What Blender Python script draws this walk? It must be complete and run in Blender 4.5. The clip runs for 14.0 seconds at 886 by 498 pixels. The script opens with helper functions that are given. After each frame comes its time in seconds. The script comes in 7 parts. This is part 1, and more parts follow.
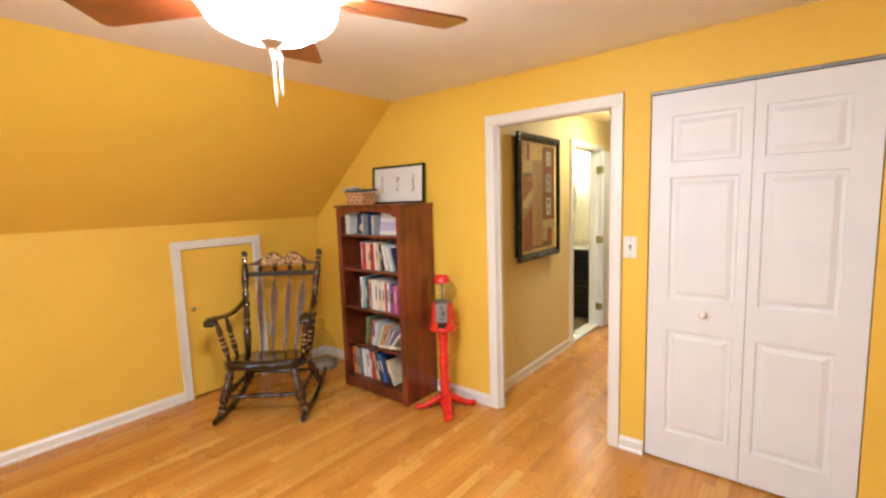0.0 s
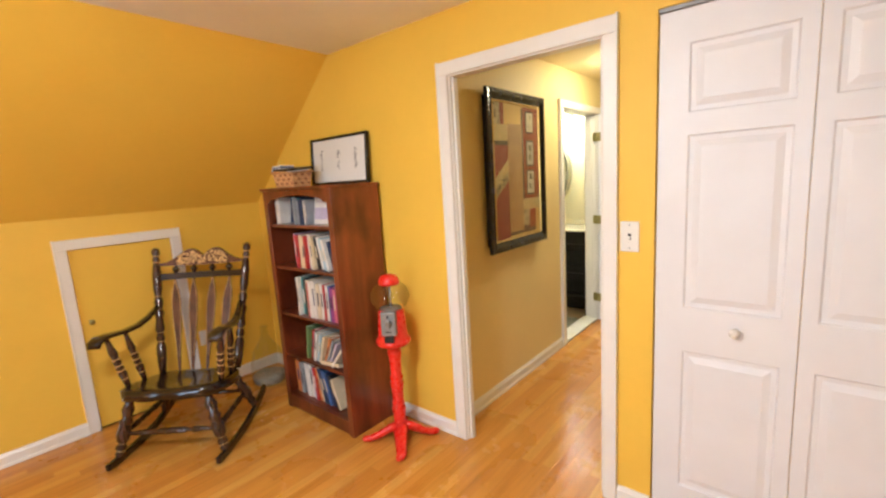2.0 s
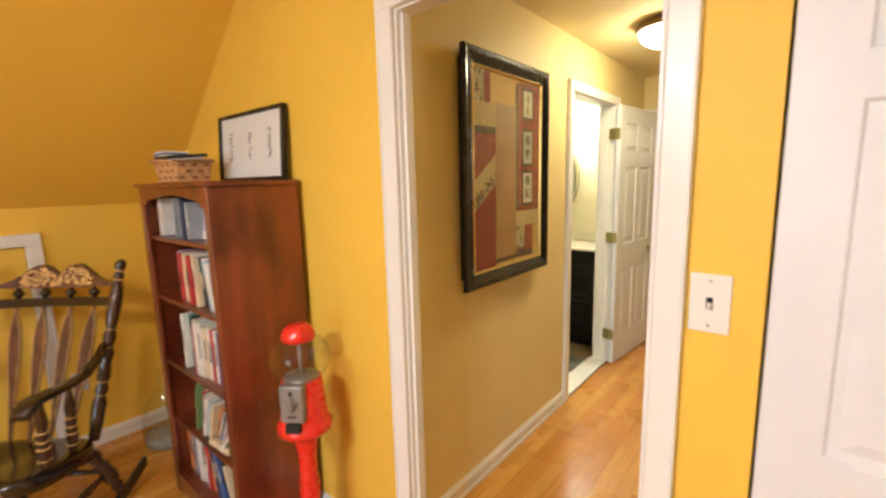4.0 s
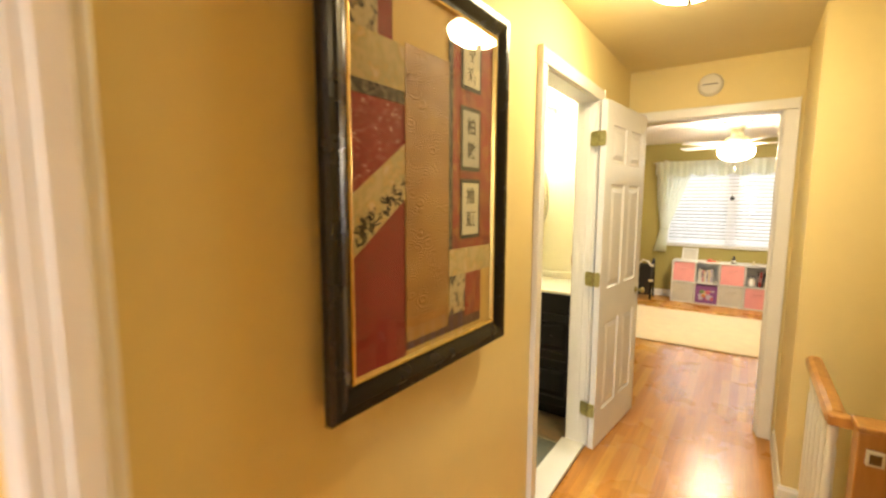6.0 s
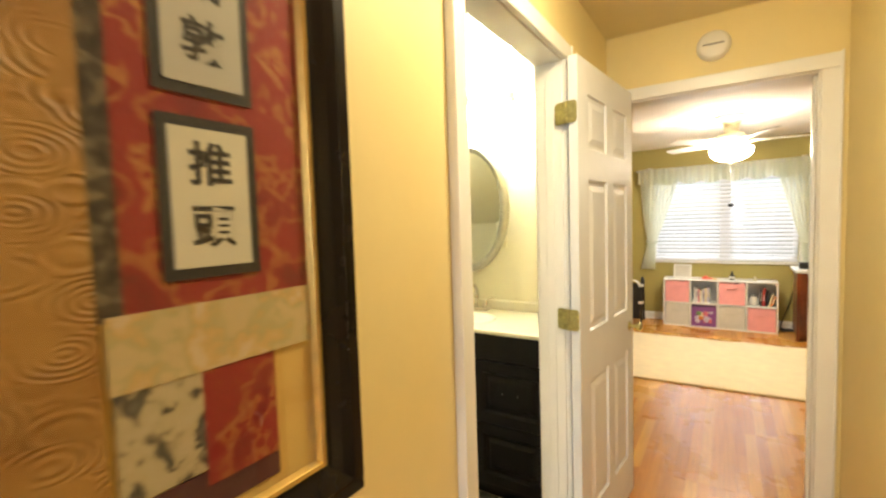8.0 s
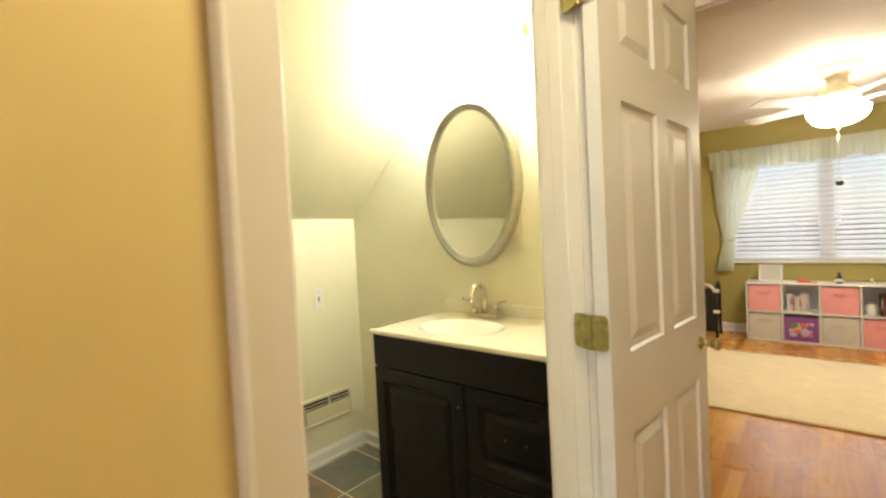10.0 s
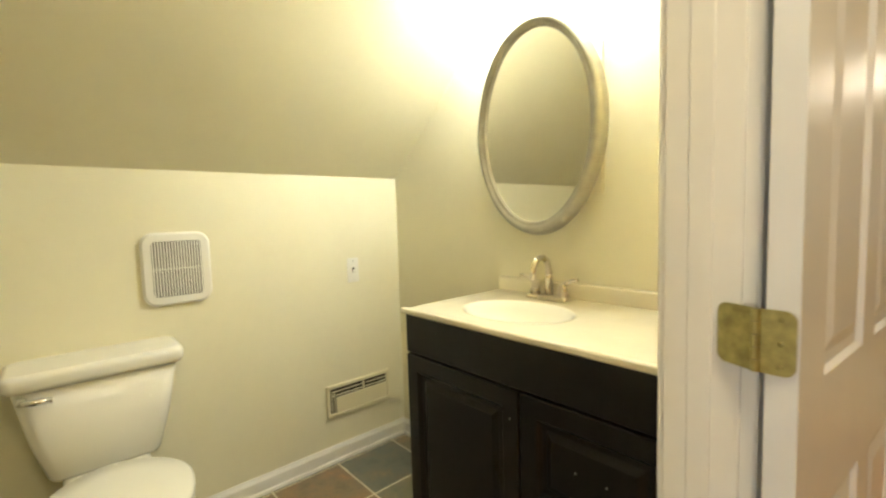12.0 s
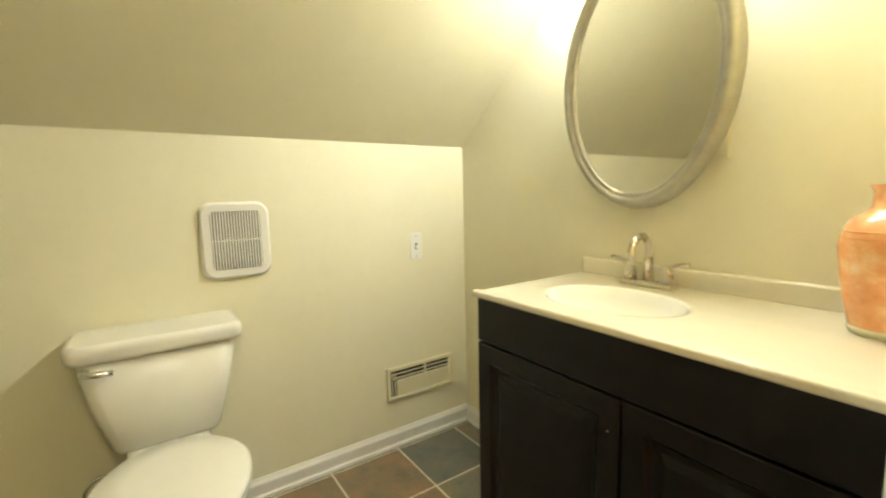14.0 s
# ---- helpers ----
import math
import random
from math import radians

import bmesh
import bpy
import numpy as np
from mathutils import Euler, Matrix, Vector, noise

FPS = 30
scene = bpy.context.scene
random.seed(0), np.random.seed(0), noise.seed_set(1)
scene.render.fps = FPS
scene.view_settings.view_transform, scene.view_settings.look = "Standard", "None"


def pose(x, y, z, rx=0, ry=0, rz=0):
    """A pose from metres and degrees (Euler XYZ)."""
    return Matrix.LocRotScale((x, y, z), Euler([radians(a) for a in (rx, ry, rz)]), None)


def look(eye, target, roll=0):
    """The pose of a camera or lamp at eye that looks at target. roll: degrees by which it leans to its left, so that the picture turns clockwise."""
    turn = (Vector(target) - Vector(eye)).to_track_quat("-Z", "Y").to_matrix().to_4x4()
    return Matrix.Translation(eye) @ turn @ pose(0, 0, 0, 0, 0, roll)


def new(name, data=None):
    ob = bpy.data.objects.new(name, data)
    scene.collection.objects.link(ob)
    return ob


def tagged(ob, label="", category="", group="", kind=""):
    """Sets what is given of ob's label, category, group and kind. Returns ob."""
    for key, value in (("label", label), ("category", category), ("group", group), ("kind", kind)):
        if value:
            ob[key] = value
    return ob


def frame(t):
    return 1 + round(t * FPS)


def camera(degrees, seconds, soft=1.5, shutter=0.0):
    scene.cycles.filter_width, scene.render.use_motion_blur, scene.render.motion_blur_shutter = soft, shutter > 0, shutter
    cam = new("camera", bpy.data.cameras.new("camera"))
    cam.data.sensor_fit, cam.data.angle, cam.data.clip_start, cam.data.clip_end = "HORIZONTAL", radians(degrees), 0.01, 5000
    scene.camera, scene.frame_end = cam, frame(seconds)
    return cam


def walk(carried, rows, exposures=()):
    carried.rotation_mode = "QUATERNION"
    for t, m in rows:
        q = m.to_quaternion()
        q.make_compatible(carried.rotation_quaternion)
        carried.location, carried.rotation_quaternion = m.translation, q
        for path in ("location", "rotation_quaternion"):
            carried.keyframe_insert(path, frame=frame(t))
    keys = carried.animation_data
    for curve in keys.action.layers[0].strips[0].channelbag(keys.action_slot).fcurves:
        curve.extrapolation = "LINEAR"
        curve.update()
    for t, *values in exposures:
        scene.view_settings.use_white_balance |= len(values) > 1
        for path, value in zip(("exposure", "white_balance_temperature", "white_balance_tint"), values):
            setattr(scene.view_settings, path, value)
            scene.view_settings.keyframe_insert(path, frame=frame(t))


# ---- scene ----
cam = camera(91.2, 14.0, soft=2.4, shutter=0.6)
PATH = [
    (0, (-0.396, 1.907, 1.535), (-1.65, 3.449, 1.312), -1.8),
    (0.5, (-0.432, 2.083, 1.521), (-1.693, 3.615, 1.269), -2.4),
    (1, (-0.457, 2.27, 1.518), (-1.719, 3.796, 1.239), -3.1),
    (1.5, (-0.507, 2.448, 1.513), (-1.769, 3.969, 1.208), -3.5),
    (2, (-0.583, 2.664, 1.511), (-1.85, 4.178, 1.194), -3.5),
    (2.5, (-0.662, 2.852, 1.51), (-1.983, 4.319, 1.186), -3.6),
    (2.7, (-0.686, 2.925, 1.508), (-2.003, 4.394, 1.179), -3.4),
    (4.8, (-1.19, 3.853, 1.497), (-2.41, 5.411, 1.212), -0.1),
    (5, (-1.229, 3.945, 1.497), (-2.433, 5.517, 1.217), 0.1),
    (5.5, (-1.317, 4.164, 1.493), (-2.5, 5.757, 1.241), 0.3),
    (6, (-1.417, 4.395, 1.482), (-2.562, 6.02, 1.255), 0.2),
    (6.5, (-1.501, 4.627, 1.473), (-2.577, 6.301, 1.276), -0.1),
    (7, (-1.555, 4.856, 1.454), (-2.597, 6.556, 1.288), -0.8),
    (7.5, (-1.599, 5.052, 1.437), (-2.65, 6.748, 1.303), -1.6),
    (8, (-1.617, 5.236, 1.419), (-2.71, 6.906, 1.3), -1.8),
    (8.2, (-1.639, 5.315, 1.404), (-2.751, 6.974, 1.303), -2.3),
    (10.3, (-1.756, 5.98, 1.26), (-3.094, 7.464, 1.189), -2.8),
    (10.5, (-1.782, 6.02, 1.255), (-3.145, 7.481, 1.175), -2.7),
    (11, (-1.856, 6.102, 1.237), (-3.265, 7.517, 1.137), -2.2),
    (11.5, (-1.928, 6.164, 1.217), (-3.363, 7.551, 1.092), -1.9),
    (12, (-1.983, 6.229, 1.2), (-3.474, 7.553, 1.047), -1.8),
    (12.5, (-2.039, 6.253, 1.187), (-3.574, 7.523, 1.01), -1.9),
    (13, (-2.084, 6.278, 1.182), (-3.664, 7.487, 0.98), -1.8),
    (13.5, (-2.13, 6.29, 1.18), (-3.74, 7.455, 0.953), -1.6),
    (14, (-2.169, 6.305, 1.176), (-3.813, 7.417, 0.929), -1.4),
]
EXPOSURES = [(0.0, 0.07, 5800, 10), (2.5, 0.05, 5850, 10), (5.0, 0.07, 6400, 10), (6.0, 0.26, 6700, 10), (8.0, 0.25, 6280, 10), (10.3, -0.2, 6350, 10), (11.0, -0.26, 6330, 10), (14.0, -0.24, 6100, 10)]
walk(cam, [(t, look(eye, target, roll)) for t, eye, target, roll in PATH], EXPOSURES)

# ---- world and large lights ----
world = bpy.data.worlds.new("sky")
scene.world = world
world.use_nodes = True
wn = world.node_tree.nodes
sky = wn.new("ShaderNodeTexSky")
sky.sky_type = "NISHITA"
sky.sun_disc = False
sky.sun_elevation, sky.sun_rotation = radians(40), radians(200)
wn["Background"].inputs["Strength"].default_value = 0.12
world.node_tree.links.new(sky.outputs[0], wn["Background"].inputs["Color"])


def lamp_area(name, eye, target, w, h, watts, colour):
    data = bpy.data.lights.new(name, "AREA")
    data.shape, data.size, data.size_y, data.energy, data.color = "RECTANGLE", w, h, watts, colour
    ob = new(name, data)
    ob.matrix_world = look(eye, target)
    return ob


sun_data = bpy.data.lights.new("sun", "SUN")
sun_data.energy, sun_data.angle, sun_data.color = 1.0, radians(10), (1, 0.96, 0.9)
sun_ob = new("sun", sun_data)
sun_ob.matrix_world = look((0, 0, 20), (6, 17, 4))

# daylight in the two window openings; the gable one is unseen and assumed
lamp_area("window_light", (-1.68, 12.05, 1.4), (-1.68, 5, 1.2), 1.5, 1.1, 20, (0.93, 0.97, 1.0))
lamp_area("window_light", (-0.9, -1.58, 1.45), (-1.1, 5, 1.2), 1.5, 1.15, 76, (0.68, 0.84, 1.0))

GLOW_ROOM, GLOW_HALL, GLOW_BATH, GLOW_FAR = 139, 73, 205, 113


# ---- materials ----
def mat_new(name):
    m = bpy.data.materials.new(name)
    m.use_nodes = True
    nt = m.node_tree
    return m, nt.nodes, nt.links, nt.nodes["Principled BSDF"]


def setp(b, **kw):
    names = {"rough": "Roughness", "metal": "Metallic", "coat": "Coat Weight", "coat_rough": "Coat Roughness",
             "spec": "Specular IOR Level", "sheen": "Sheen Weight", "sub": "Subsurface Weight"}
    for k, v in kw.items():
        b.inputs[names[k]].default_value = v


def ramp(nodes, links, source, stops):
    r = nodes.new("ShaderNodeValToRGB")
    el = r.color_ramp.elements
    el[0].position, el[0].color = stops[0][0], (*stops[0][1], 1)
    el[1].position, el[1].color = stops[-1][0], (*stops[-1][1], 1)
    for p, c in stops[1:-1]:
        e = el.new(p)
        e.color = (*c, 1)
    links.new(source, r.inputs[0])
    return r


def coords(nodes, links, scale=(1, 1, 1), space="Object"):
    if space == "World":
        out = nodes.new("ShaderNodeNewGeometry").outputs["Position"]
    else:
        out = nodes.new("ShaderNodeTexCoord").outputs[space]
    mp = nodes.new("ShaderNodeMapping")
    mp.inputs["Scale"].default_value = scale
    links.new(out, mp.inputs[0])
    return mp.outputs[0]


def noise_node(nodes, links, vec, scale, detail=4, rough=0.55):
    n = nodes.new("ShaderNodeTexNoise")
    n.inputs["Scale"].default_value, n.inputs["Detail"].default_value, n.inputs["Roughness"].default_value = scale, detail, rough
    if vec is not None:
        links.new(vec, n.inputs["Vector"])
    return n.outputs["Fac"]


def bump_node(nodes, links, b, height, strength, dist=0.002):
    n = nodes.new("ShaderNodeBump")
    n.inputs["Strength"].default_value, n.inputs["Distance"].default_value = strength, dist
    links.new(height, n.inputs["Height"])
    links.new(n.outputs[0], b.inputs["Normal"])


def shade(c, f):
    return tuple(min(1, v * f) for v in c)


def plain(name, c, rough=0.5, metal=0.0, var=0.08, grain=0.15, scale=6.0, fine=180.0, coat=0.0, spec=0.5):
    """Painted or moulded surface: faint mottling, fine relief, uneven gloss."""
    m, n, l, b = mat_new(name)
    v = coords(n, l)
    big = noise_node(n, l, v, scale, 5)
    r = ramp(n, l, big, [(0.3, shade(c, 1 - var)), (0.7, shade(c, 1 + var))])
    l.new(r.outputs[0], b.inputs["Base Color"])
    mr = n.new("ShaderNodeMapRange")
    mr.inputs[3].default_value, mr.inputs[4].default_value = max(0.02, rough - 0.07), min(1, rough + 0.07)
    l.new(noise_node(n, l, v, scale * 3.1, 3), mr.inputs[0])
    l.new(mr.outputs[0], b.inputs["Roughness"])
    bump_node(n, l, b, noise_node(n, l, v, fine, 3), grain, 0.001)
    setp(b, metal=metal, coat=coat, spec=spec)
    return m


def wall_paint(name, c, rough=0.55):
    """Rolled wall paint: stipple of the roller, broad unevenness, small scuffs."""
    m, n, l, b = mat_new(name)
    v = coords(n, l, space="World")
    big = noise_node(n, l, v, 1.7, 6, 0.6)
    small = noise_node(n, l, v, 23, 4)
    mx = n.new("ShaderNodeMath")
    mx.operation = "MULTIPLY_ADD"
    l.new(small, mx.inputs[0])
    mx.inputs[1].default_value = 0.25
    l.new(big, mx.inputs[2])
    r = ramp(n, l, mx.outputs[0], [(0.35, shade(c, 0.95)), (0.62, c), (0.9, shade(c, 1.04))])
    l.new(r.outputs[0], b.inputs["Base Color"])
    setp(b, rough=rough, spec=0.35)
    bump_node(n, l, b, noise_node(n, l, v, 260, 3), 0.12, 0.001)
    return m


def oak(name, island):
    """Varnished oak strip; tone varies board by board."""
    m, n, l, b = mat_new(name)
    if island:
        rnd = n.new("ShaderNodeNewGeometry").outputs["Random Per Island"]
    else:
        rnd = n.new("ShaderNodeObjectInfo").outputs["Random"]
    pos = n.new("ShaderNodeNewGeometry").outputs["Position"]
    add = n.new("ShaderNodeVectorMath")
    add.operation = "MULTIPLY_ADD"
    cmb = n.new("ShaderNodeCombineXYZ")
    for i in range(3):
        l.new(rnd, cmb.inputs[i])
    l.new(cmb.outputs[0], add.inputs[0])
    add.inputs[1].default_value = (7, 31, 11)
    l.new(pos, add.inputs[2])
    mp = n.new("ShaderNodeMapping")
    mp.inputs["Scale"].default_value = (55, 2.2, 55)
    l.new(add.outputs[0], mp.inputs[0])
    grain = noise_node(n, l, mp.outputs[0], 1.0, 6, 0.65)
    base = ramp(n, l, rnd, [(0.0, (0.50, 0.212, 0.032)), (0.3, (0.555, 0.25, 0.041)), (0.6, (0.60, 0.28, 0.049)), (0.85, (0.64, 0.335, 0.068)), (1.0, (0.69, 0.39, 0.095))])
    g = ramp(n, l, grain, [(0.3, (0.72, 0.66, 0.6)), (0.55, (1, 1, 1)), (0.8, (1.0, 0.95, 0.88))])
    mul = n.new("ShaderNodeMixRGB")
    mul.blend_type = "MULTIPLY"
    mul.inputs[0].default_value = 0.75
    l.new(base.outputs[0], mul.inputs[1])
    l.new(g.outputs[0], mul.inputs[2])
    l.new(mul.outputs[0], b.inputs["Base Color"])
    mr = n.new("ShaderNodeMapRange")
    mr.inputs[3].default_value, mr.inputs[4].default_value = 0.2, 0.36
    l.new(noise_node(n, l, pos, 2.3, 5), mr.inputs[0])
    l.new(mr.outputs[0], b.inputs["Roughness"])
    bump_node(n, l, b, grain, 0.06, 0.001)
    setp(b, spec=0.5)
    return m


def wood(name, c_dark, c_light, rough=0.3, stretch=(14, 14, 1.1), coat=0.3):
    m, n, l, b = mat_new(name)
    v = coords(n, l, stretch)
    w = noise_node(n, l, v, 1.6, 8, 0.62)
    fine = noise_node(n, l, v, 9, 4)
    r = ramp(n, l, w, [(0.28, c_dark), (0.5, tuple((a + d) / 2 for a, d in zip(c_dark, c_light))), (0.72, c_light)])
    l.new(r.outputs[0], b.inputs["Base Color"])
    setp(b, rough=rough, coat=coat, coat_rough=0.15)
    bump_node(n, l, b, fine, 0.1, 0.001)
    return m


def smoky(m, scale, low):
    """Multiply a wood's colour by large dark cloudy stains."""
    n, l = m.node_tree.nodes, m.node_tree.links
    b = n["Principled BSDF"]
    src = b.inputs["Base Color"].links[0].from_socket
    r = ramp(n, l, noise_node(n, l, coords(n, l, (1, 1, 0.6), "World"), scale, 3, 0.55), [(0.34, low), (0.52, (1, 1, 1))])
    mx = n.new("ShaderNodeMixRGB")
    mx.blend_type = "MULTIPLY"
    mx.inputs[0].default_value = 1.0
    l.new(src, mx.inputs[1])
    l.new(r.outputs[0], mx.inputs[2])
    l.new(mx.outputs[0], b.inputs["Base Color"])


def glow(name, c, strength, rough=0.4):
    m, n, l, b = mat_new(name)
    b.inputs["Base Color"].default_value = (0.9, 0.88, 0.82, 1)
    b.inputs["Emission Color"].default_value = (*c, 1)
    b.inputs["Emission Strength"].default_value = strength
    setp(b, rough=rough)
    return m


def pane_glass(name, tint=(1, 1, 1), gloss_rough=0.01, ior=1.5):
    m, n, l, b = mat_new(name)
    n.remove(b)
    tr, gl, mix = n.new("ShaderNodeBsdfTransparent"), n.new("ShaderNodeBsdfGlossy"), n.new("ShaderNodeMixShader")
    lw, pw, ma = n.new("ShaderNodeLayerWeight"), n.new("ShaderNodeMath"), n.new("ShaderNodeMath")
    lw.inputs["Blend"].default_value = 0.5
    pw.operation, pw.inputs[1].default_value = "POWER", 4.5
    ma.operation, ma.inputs[1].default_value, ma.inputs[2].default_value = "MULTIPLY_ADD", 0.85, 0.045
    l.new(lw.outputs["Facing"], pw.inputs[0])
    l.new(pw.outputs[0], ma.inputs[0])
    tr.inputs[0].default_value = (*tint, 1)
    gl.inputs["Roughness"].default_value = gloss_rough
    l.new(ma.outputs[0], mix.inputs[0])
    l.new(tr.outputs[0], mix.inputs[1])
    l.new(gl.outputs[0], mix.inputs[2])
    l.new(mix.outputs[0], n["Material Output"].inputs["Surface"])
    return m


def cloth(name, c, sheer=0.0, scale=700):
    m, n, l, b = mat_new(name)
    v = coords(n, l)
    r = ramp(n, l, noise_node(n, l, v, 8, 5), [(0.3, shade(c, 0.92)), (0.7, shade(c, 1.06))])
    l.new(r.outputs[0], b.inputs["Base Color"])
    setp(b, rough=0.9, sheen=0.3, spec=0.1)
    bump_node(n, l, b, noise_node(n, l, v, scale, 2), 0.25, 0.001)
    if sheer:
        tl, mix = n.new("ShaderNodeBsdfTranslucent"), n.new("ShaderNodeMixShader")
        tl.inputs[0].default_value = (*c, 1)
        mix.inputs[0].default_value = sheer
        l.new(b.outputs[0], mix.inputs[1])
        l.new(tl.outputs[0], mix.inputs[2])
        l.new(mix.outputs[0], n["Material Output"].inputs["Surface"])
    return m


M_ORANGE = wall_paint("orange_wall_paint", (0.82, 0.53, 0.068))
M_CEIL1 = wall_paint("white_ceiling_paint", (0.85, 0.82, 0.79), 0.8)
M_CREAM = wall_paint("cream_wall_paint", (0.79, 0.65, 0.315))
M_BATH = wall_paint("pale_yellow_wall_paint", (0.75, 0.705, 0.525))
M_CEILH = wall_paint("hall_ceiling_paint", (0.78, 0.68, 0.42), 0.8)
M_OLIVE = wall_paint("olive_wall_paint", (0.40, 0.34, 0.11))
M_TRIM = plain("white_trim_paint", (0.79, 0.775, 0.735), 0.32, var=0.03, grain=0.05, fine=90)
M_DOOR = plain("white_door_paint", (0.755, 0.765, 0.79), 0.42, var=0.025, grain=0.08, fine=140)
M_OAK = oak("oak_strip", False)
M_OAKJ = oak("oak_strip_joined", True)
M_SUB = plain("brown_subfloor", (0.2, 0.09, 0.03), 0.8)
M_CHERRY = wood("cherry_veneer", (0.085, 0.018, 0.008), (0.27, 0.063, 0.021), 0.28, (6, 6, 0.8))
smoky(M_CHERRY, 4.2, (0.46, 0.38, 0.35))
M_DARKWOOD = wood("black_stained_wood", (0.006, 0.004, 0.003), (0.024, 0.012, 0.008), 0.2, (30, 30, 3), 0.6)
M_SPIN = wood("brown_worn_wood", (0.010, 0.005, 0.004), (0.085, 0.034, 0.016), 0.22, (40, 40, 6), 0.5)
M_CREST = wood("brown_stained_wood", (0.05, 0.02, 0.012), (0.17, 0.075, 0.04), 0.25, (20, 20, 4), 0.5)
M_GOLDPAINT = plain("gold_stencil", (0.66, 0.42, 0.15), 0.4, metal=0.3, var=0.3, scale=40)
M_HONEY = wood("honey_oak", (0.36, 0.15, 0.035), (0.58, 0.29, 0.08), 0.3)
M_RED = plain("red_enamel", (0.72, 0.022, 0.014), 0.28, var=0.08, scale=14, coat=0.3)
M_STEEL = plain("grey_cast_metal", (0.26, 0.26, 0.25), 0.42, 0.6, var=0.15, scale=30)
M_NICKEL = plain("brushed_nickel", (0.60, 0.55, 0.46), 0.28, 1.0, var=0.05)
M_PULL = plain("pale_acrylic", (0.5, 0.43, 0.35), 0.4)
M_CHROME = plain("chrome", (0.75, 0.75, 0.75), 0.1, 1.0, var=0.03)
M_BRASS = plain("antique_brass", (0.46, 0.42, 0.19), 0.3, 0.9, var=0.1, scale=20, grain=0.02)
M_GLASS = pane_glass("clear_glass")
M_HINGE = plain("worn_antique_brass", (0.42, 0.37, 0.15), 0.34, 0.85, var=0.26, scale=60, grain=0.12, fine=220)
M_JAR = pane_glass("jar_glass", (0.93, 0.95, 0.93), 0.05)
M_PORCELAIN = plain("white_porcelain", (0.79, 0.77, 0.70), 0.24, var=0.015, grain=0.0, coat=0.12)
M_MARBLE = plain("cultured_marble", (0.75, 0.70, 0.55), 0.15, var=0.03, scale=9, grain=0.0, coat=0.3)
M_ESPRESSO = wood("espresso_wood", (0.0024, 0.0017, 0.0016), (0.0052, 0.0030, 0.0027), 0.4, (20, 20, 2), 0.0)
M_ESPRESSO.node_tree.nodes["Principled BSDF"].inputs["Specular IOR Level"].default_value = 0.28
M_PLASTIC = plain("white_plastic", (0.78, 0.76, 0.70), 0.4, var=0.02, grain=0.02)
M_IVORY = plain("ivory_plastic", (0.72, 0.66, 0.46), 0.45, var=0.03, grain=0.02)
# near-black fill: paints in the shade of slots and recesses
M_RECESS_SHADE = plain("recess_shade", (0.02, 0.018, 0.014), 0.9)
M_BLACK = plain("black_lacquer", (0.007, 0.006, 0.006), 0.26, var=0.2, coat=0.15, spec=0.4)
M_BLACKPL = plain("black_plastic", (0.015, 0.015, 0.016), 0.4)
M_PAPER = plain("white_paper", (0.80, 0.79, 0.74), 0.7, var=0.03)
M_INK = plain("black_ink", (0.02, 0.018, 0.016), 0.7)
M_GREYINK = plain("grey_ink", (0.17, 0.17, 0.18), 0.7)
M_WICKER = plain("woven_wicker", (0.62, 0.34, 0.14), 0.6, var=0.3, scale=60, grain=0.3)
M_WICKERD = plain("dark_wicker", (0.30, 0.09, 0.03), 0.6, var=0.25, scale=60)
M_BLADE = wood("mahogany_blade", (0.10, 0.018, 0.006), (0.22, 0.05, 0.015), 0.3, (3, 22, 22), 0.4)
M_WHITE = plain("white_laminate", (0.80, 0.79, 0.76), 0.4, var=0.02, grain=0.02)
M_PINK = cloth("pink_canvas", (0.88, 0.40, 0.41))
M_GREYCLOTH = cloth("grey_white_canvas", (0.62, 0.60, 0.54))
M_RUG = cloth("cream_rug", (0.80, 0.66, 0.42), 0, 320)
M_SHEER = cloth("sheer_curtain", (0.82, 0.84, 0.72), 0.55)
M_SLAT = cloth("white_blind_slat", (0.86, 0.87, 0.90), 0.28, 200)
M_PEBBLE = plain("grey_gravel", (0.30, 0.27, 0.22), 0.8, var=0.4, scale=50, grain=0.6, fine=70)
M_SILVER = plain("silver_frame", (0.36, 0.34, 0.28), 0.48, 0.45, var=0.1, scale=25)
M_BRONZE = plain("bronze_metal", (0.16, 0.10, 0.055), 0.35, 0.9, var=0.15)

m, n, l, b = mat_new("silvered_mirror")
b.inputs["Base Color"].default_value = (0.9, 0.91, 0.88, 1)
setp(b, metal=1.0, rough=0.01)
M_MIRROR = m
M_BOWL1 = glow("lit_alabaster_bowl", (1.0, 0.94, 0.84), GLOW_ROOM)
M_BOWLH = glow("lit_hall_dome", (1.0, 0.83, 0.50), GLOW_HALL)
M_BOWLB = glow("lit_vanity_shade", (0.99, 1.0, 0.88), GLOW_BATH)
M_BOWLF = glow("lit_fan_bowl", (1.0, 0.86, 0.64), GLOW_FAR)


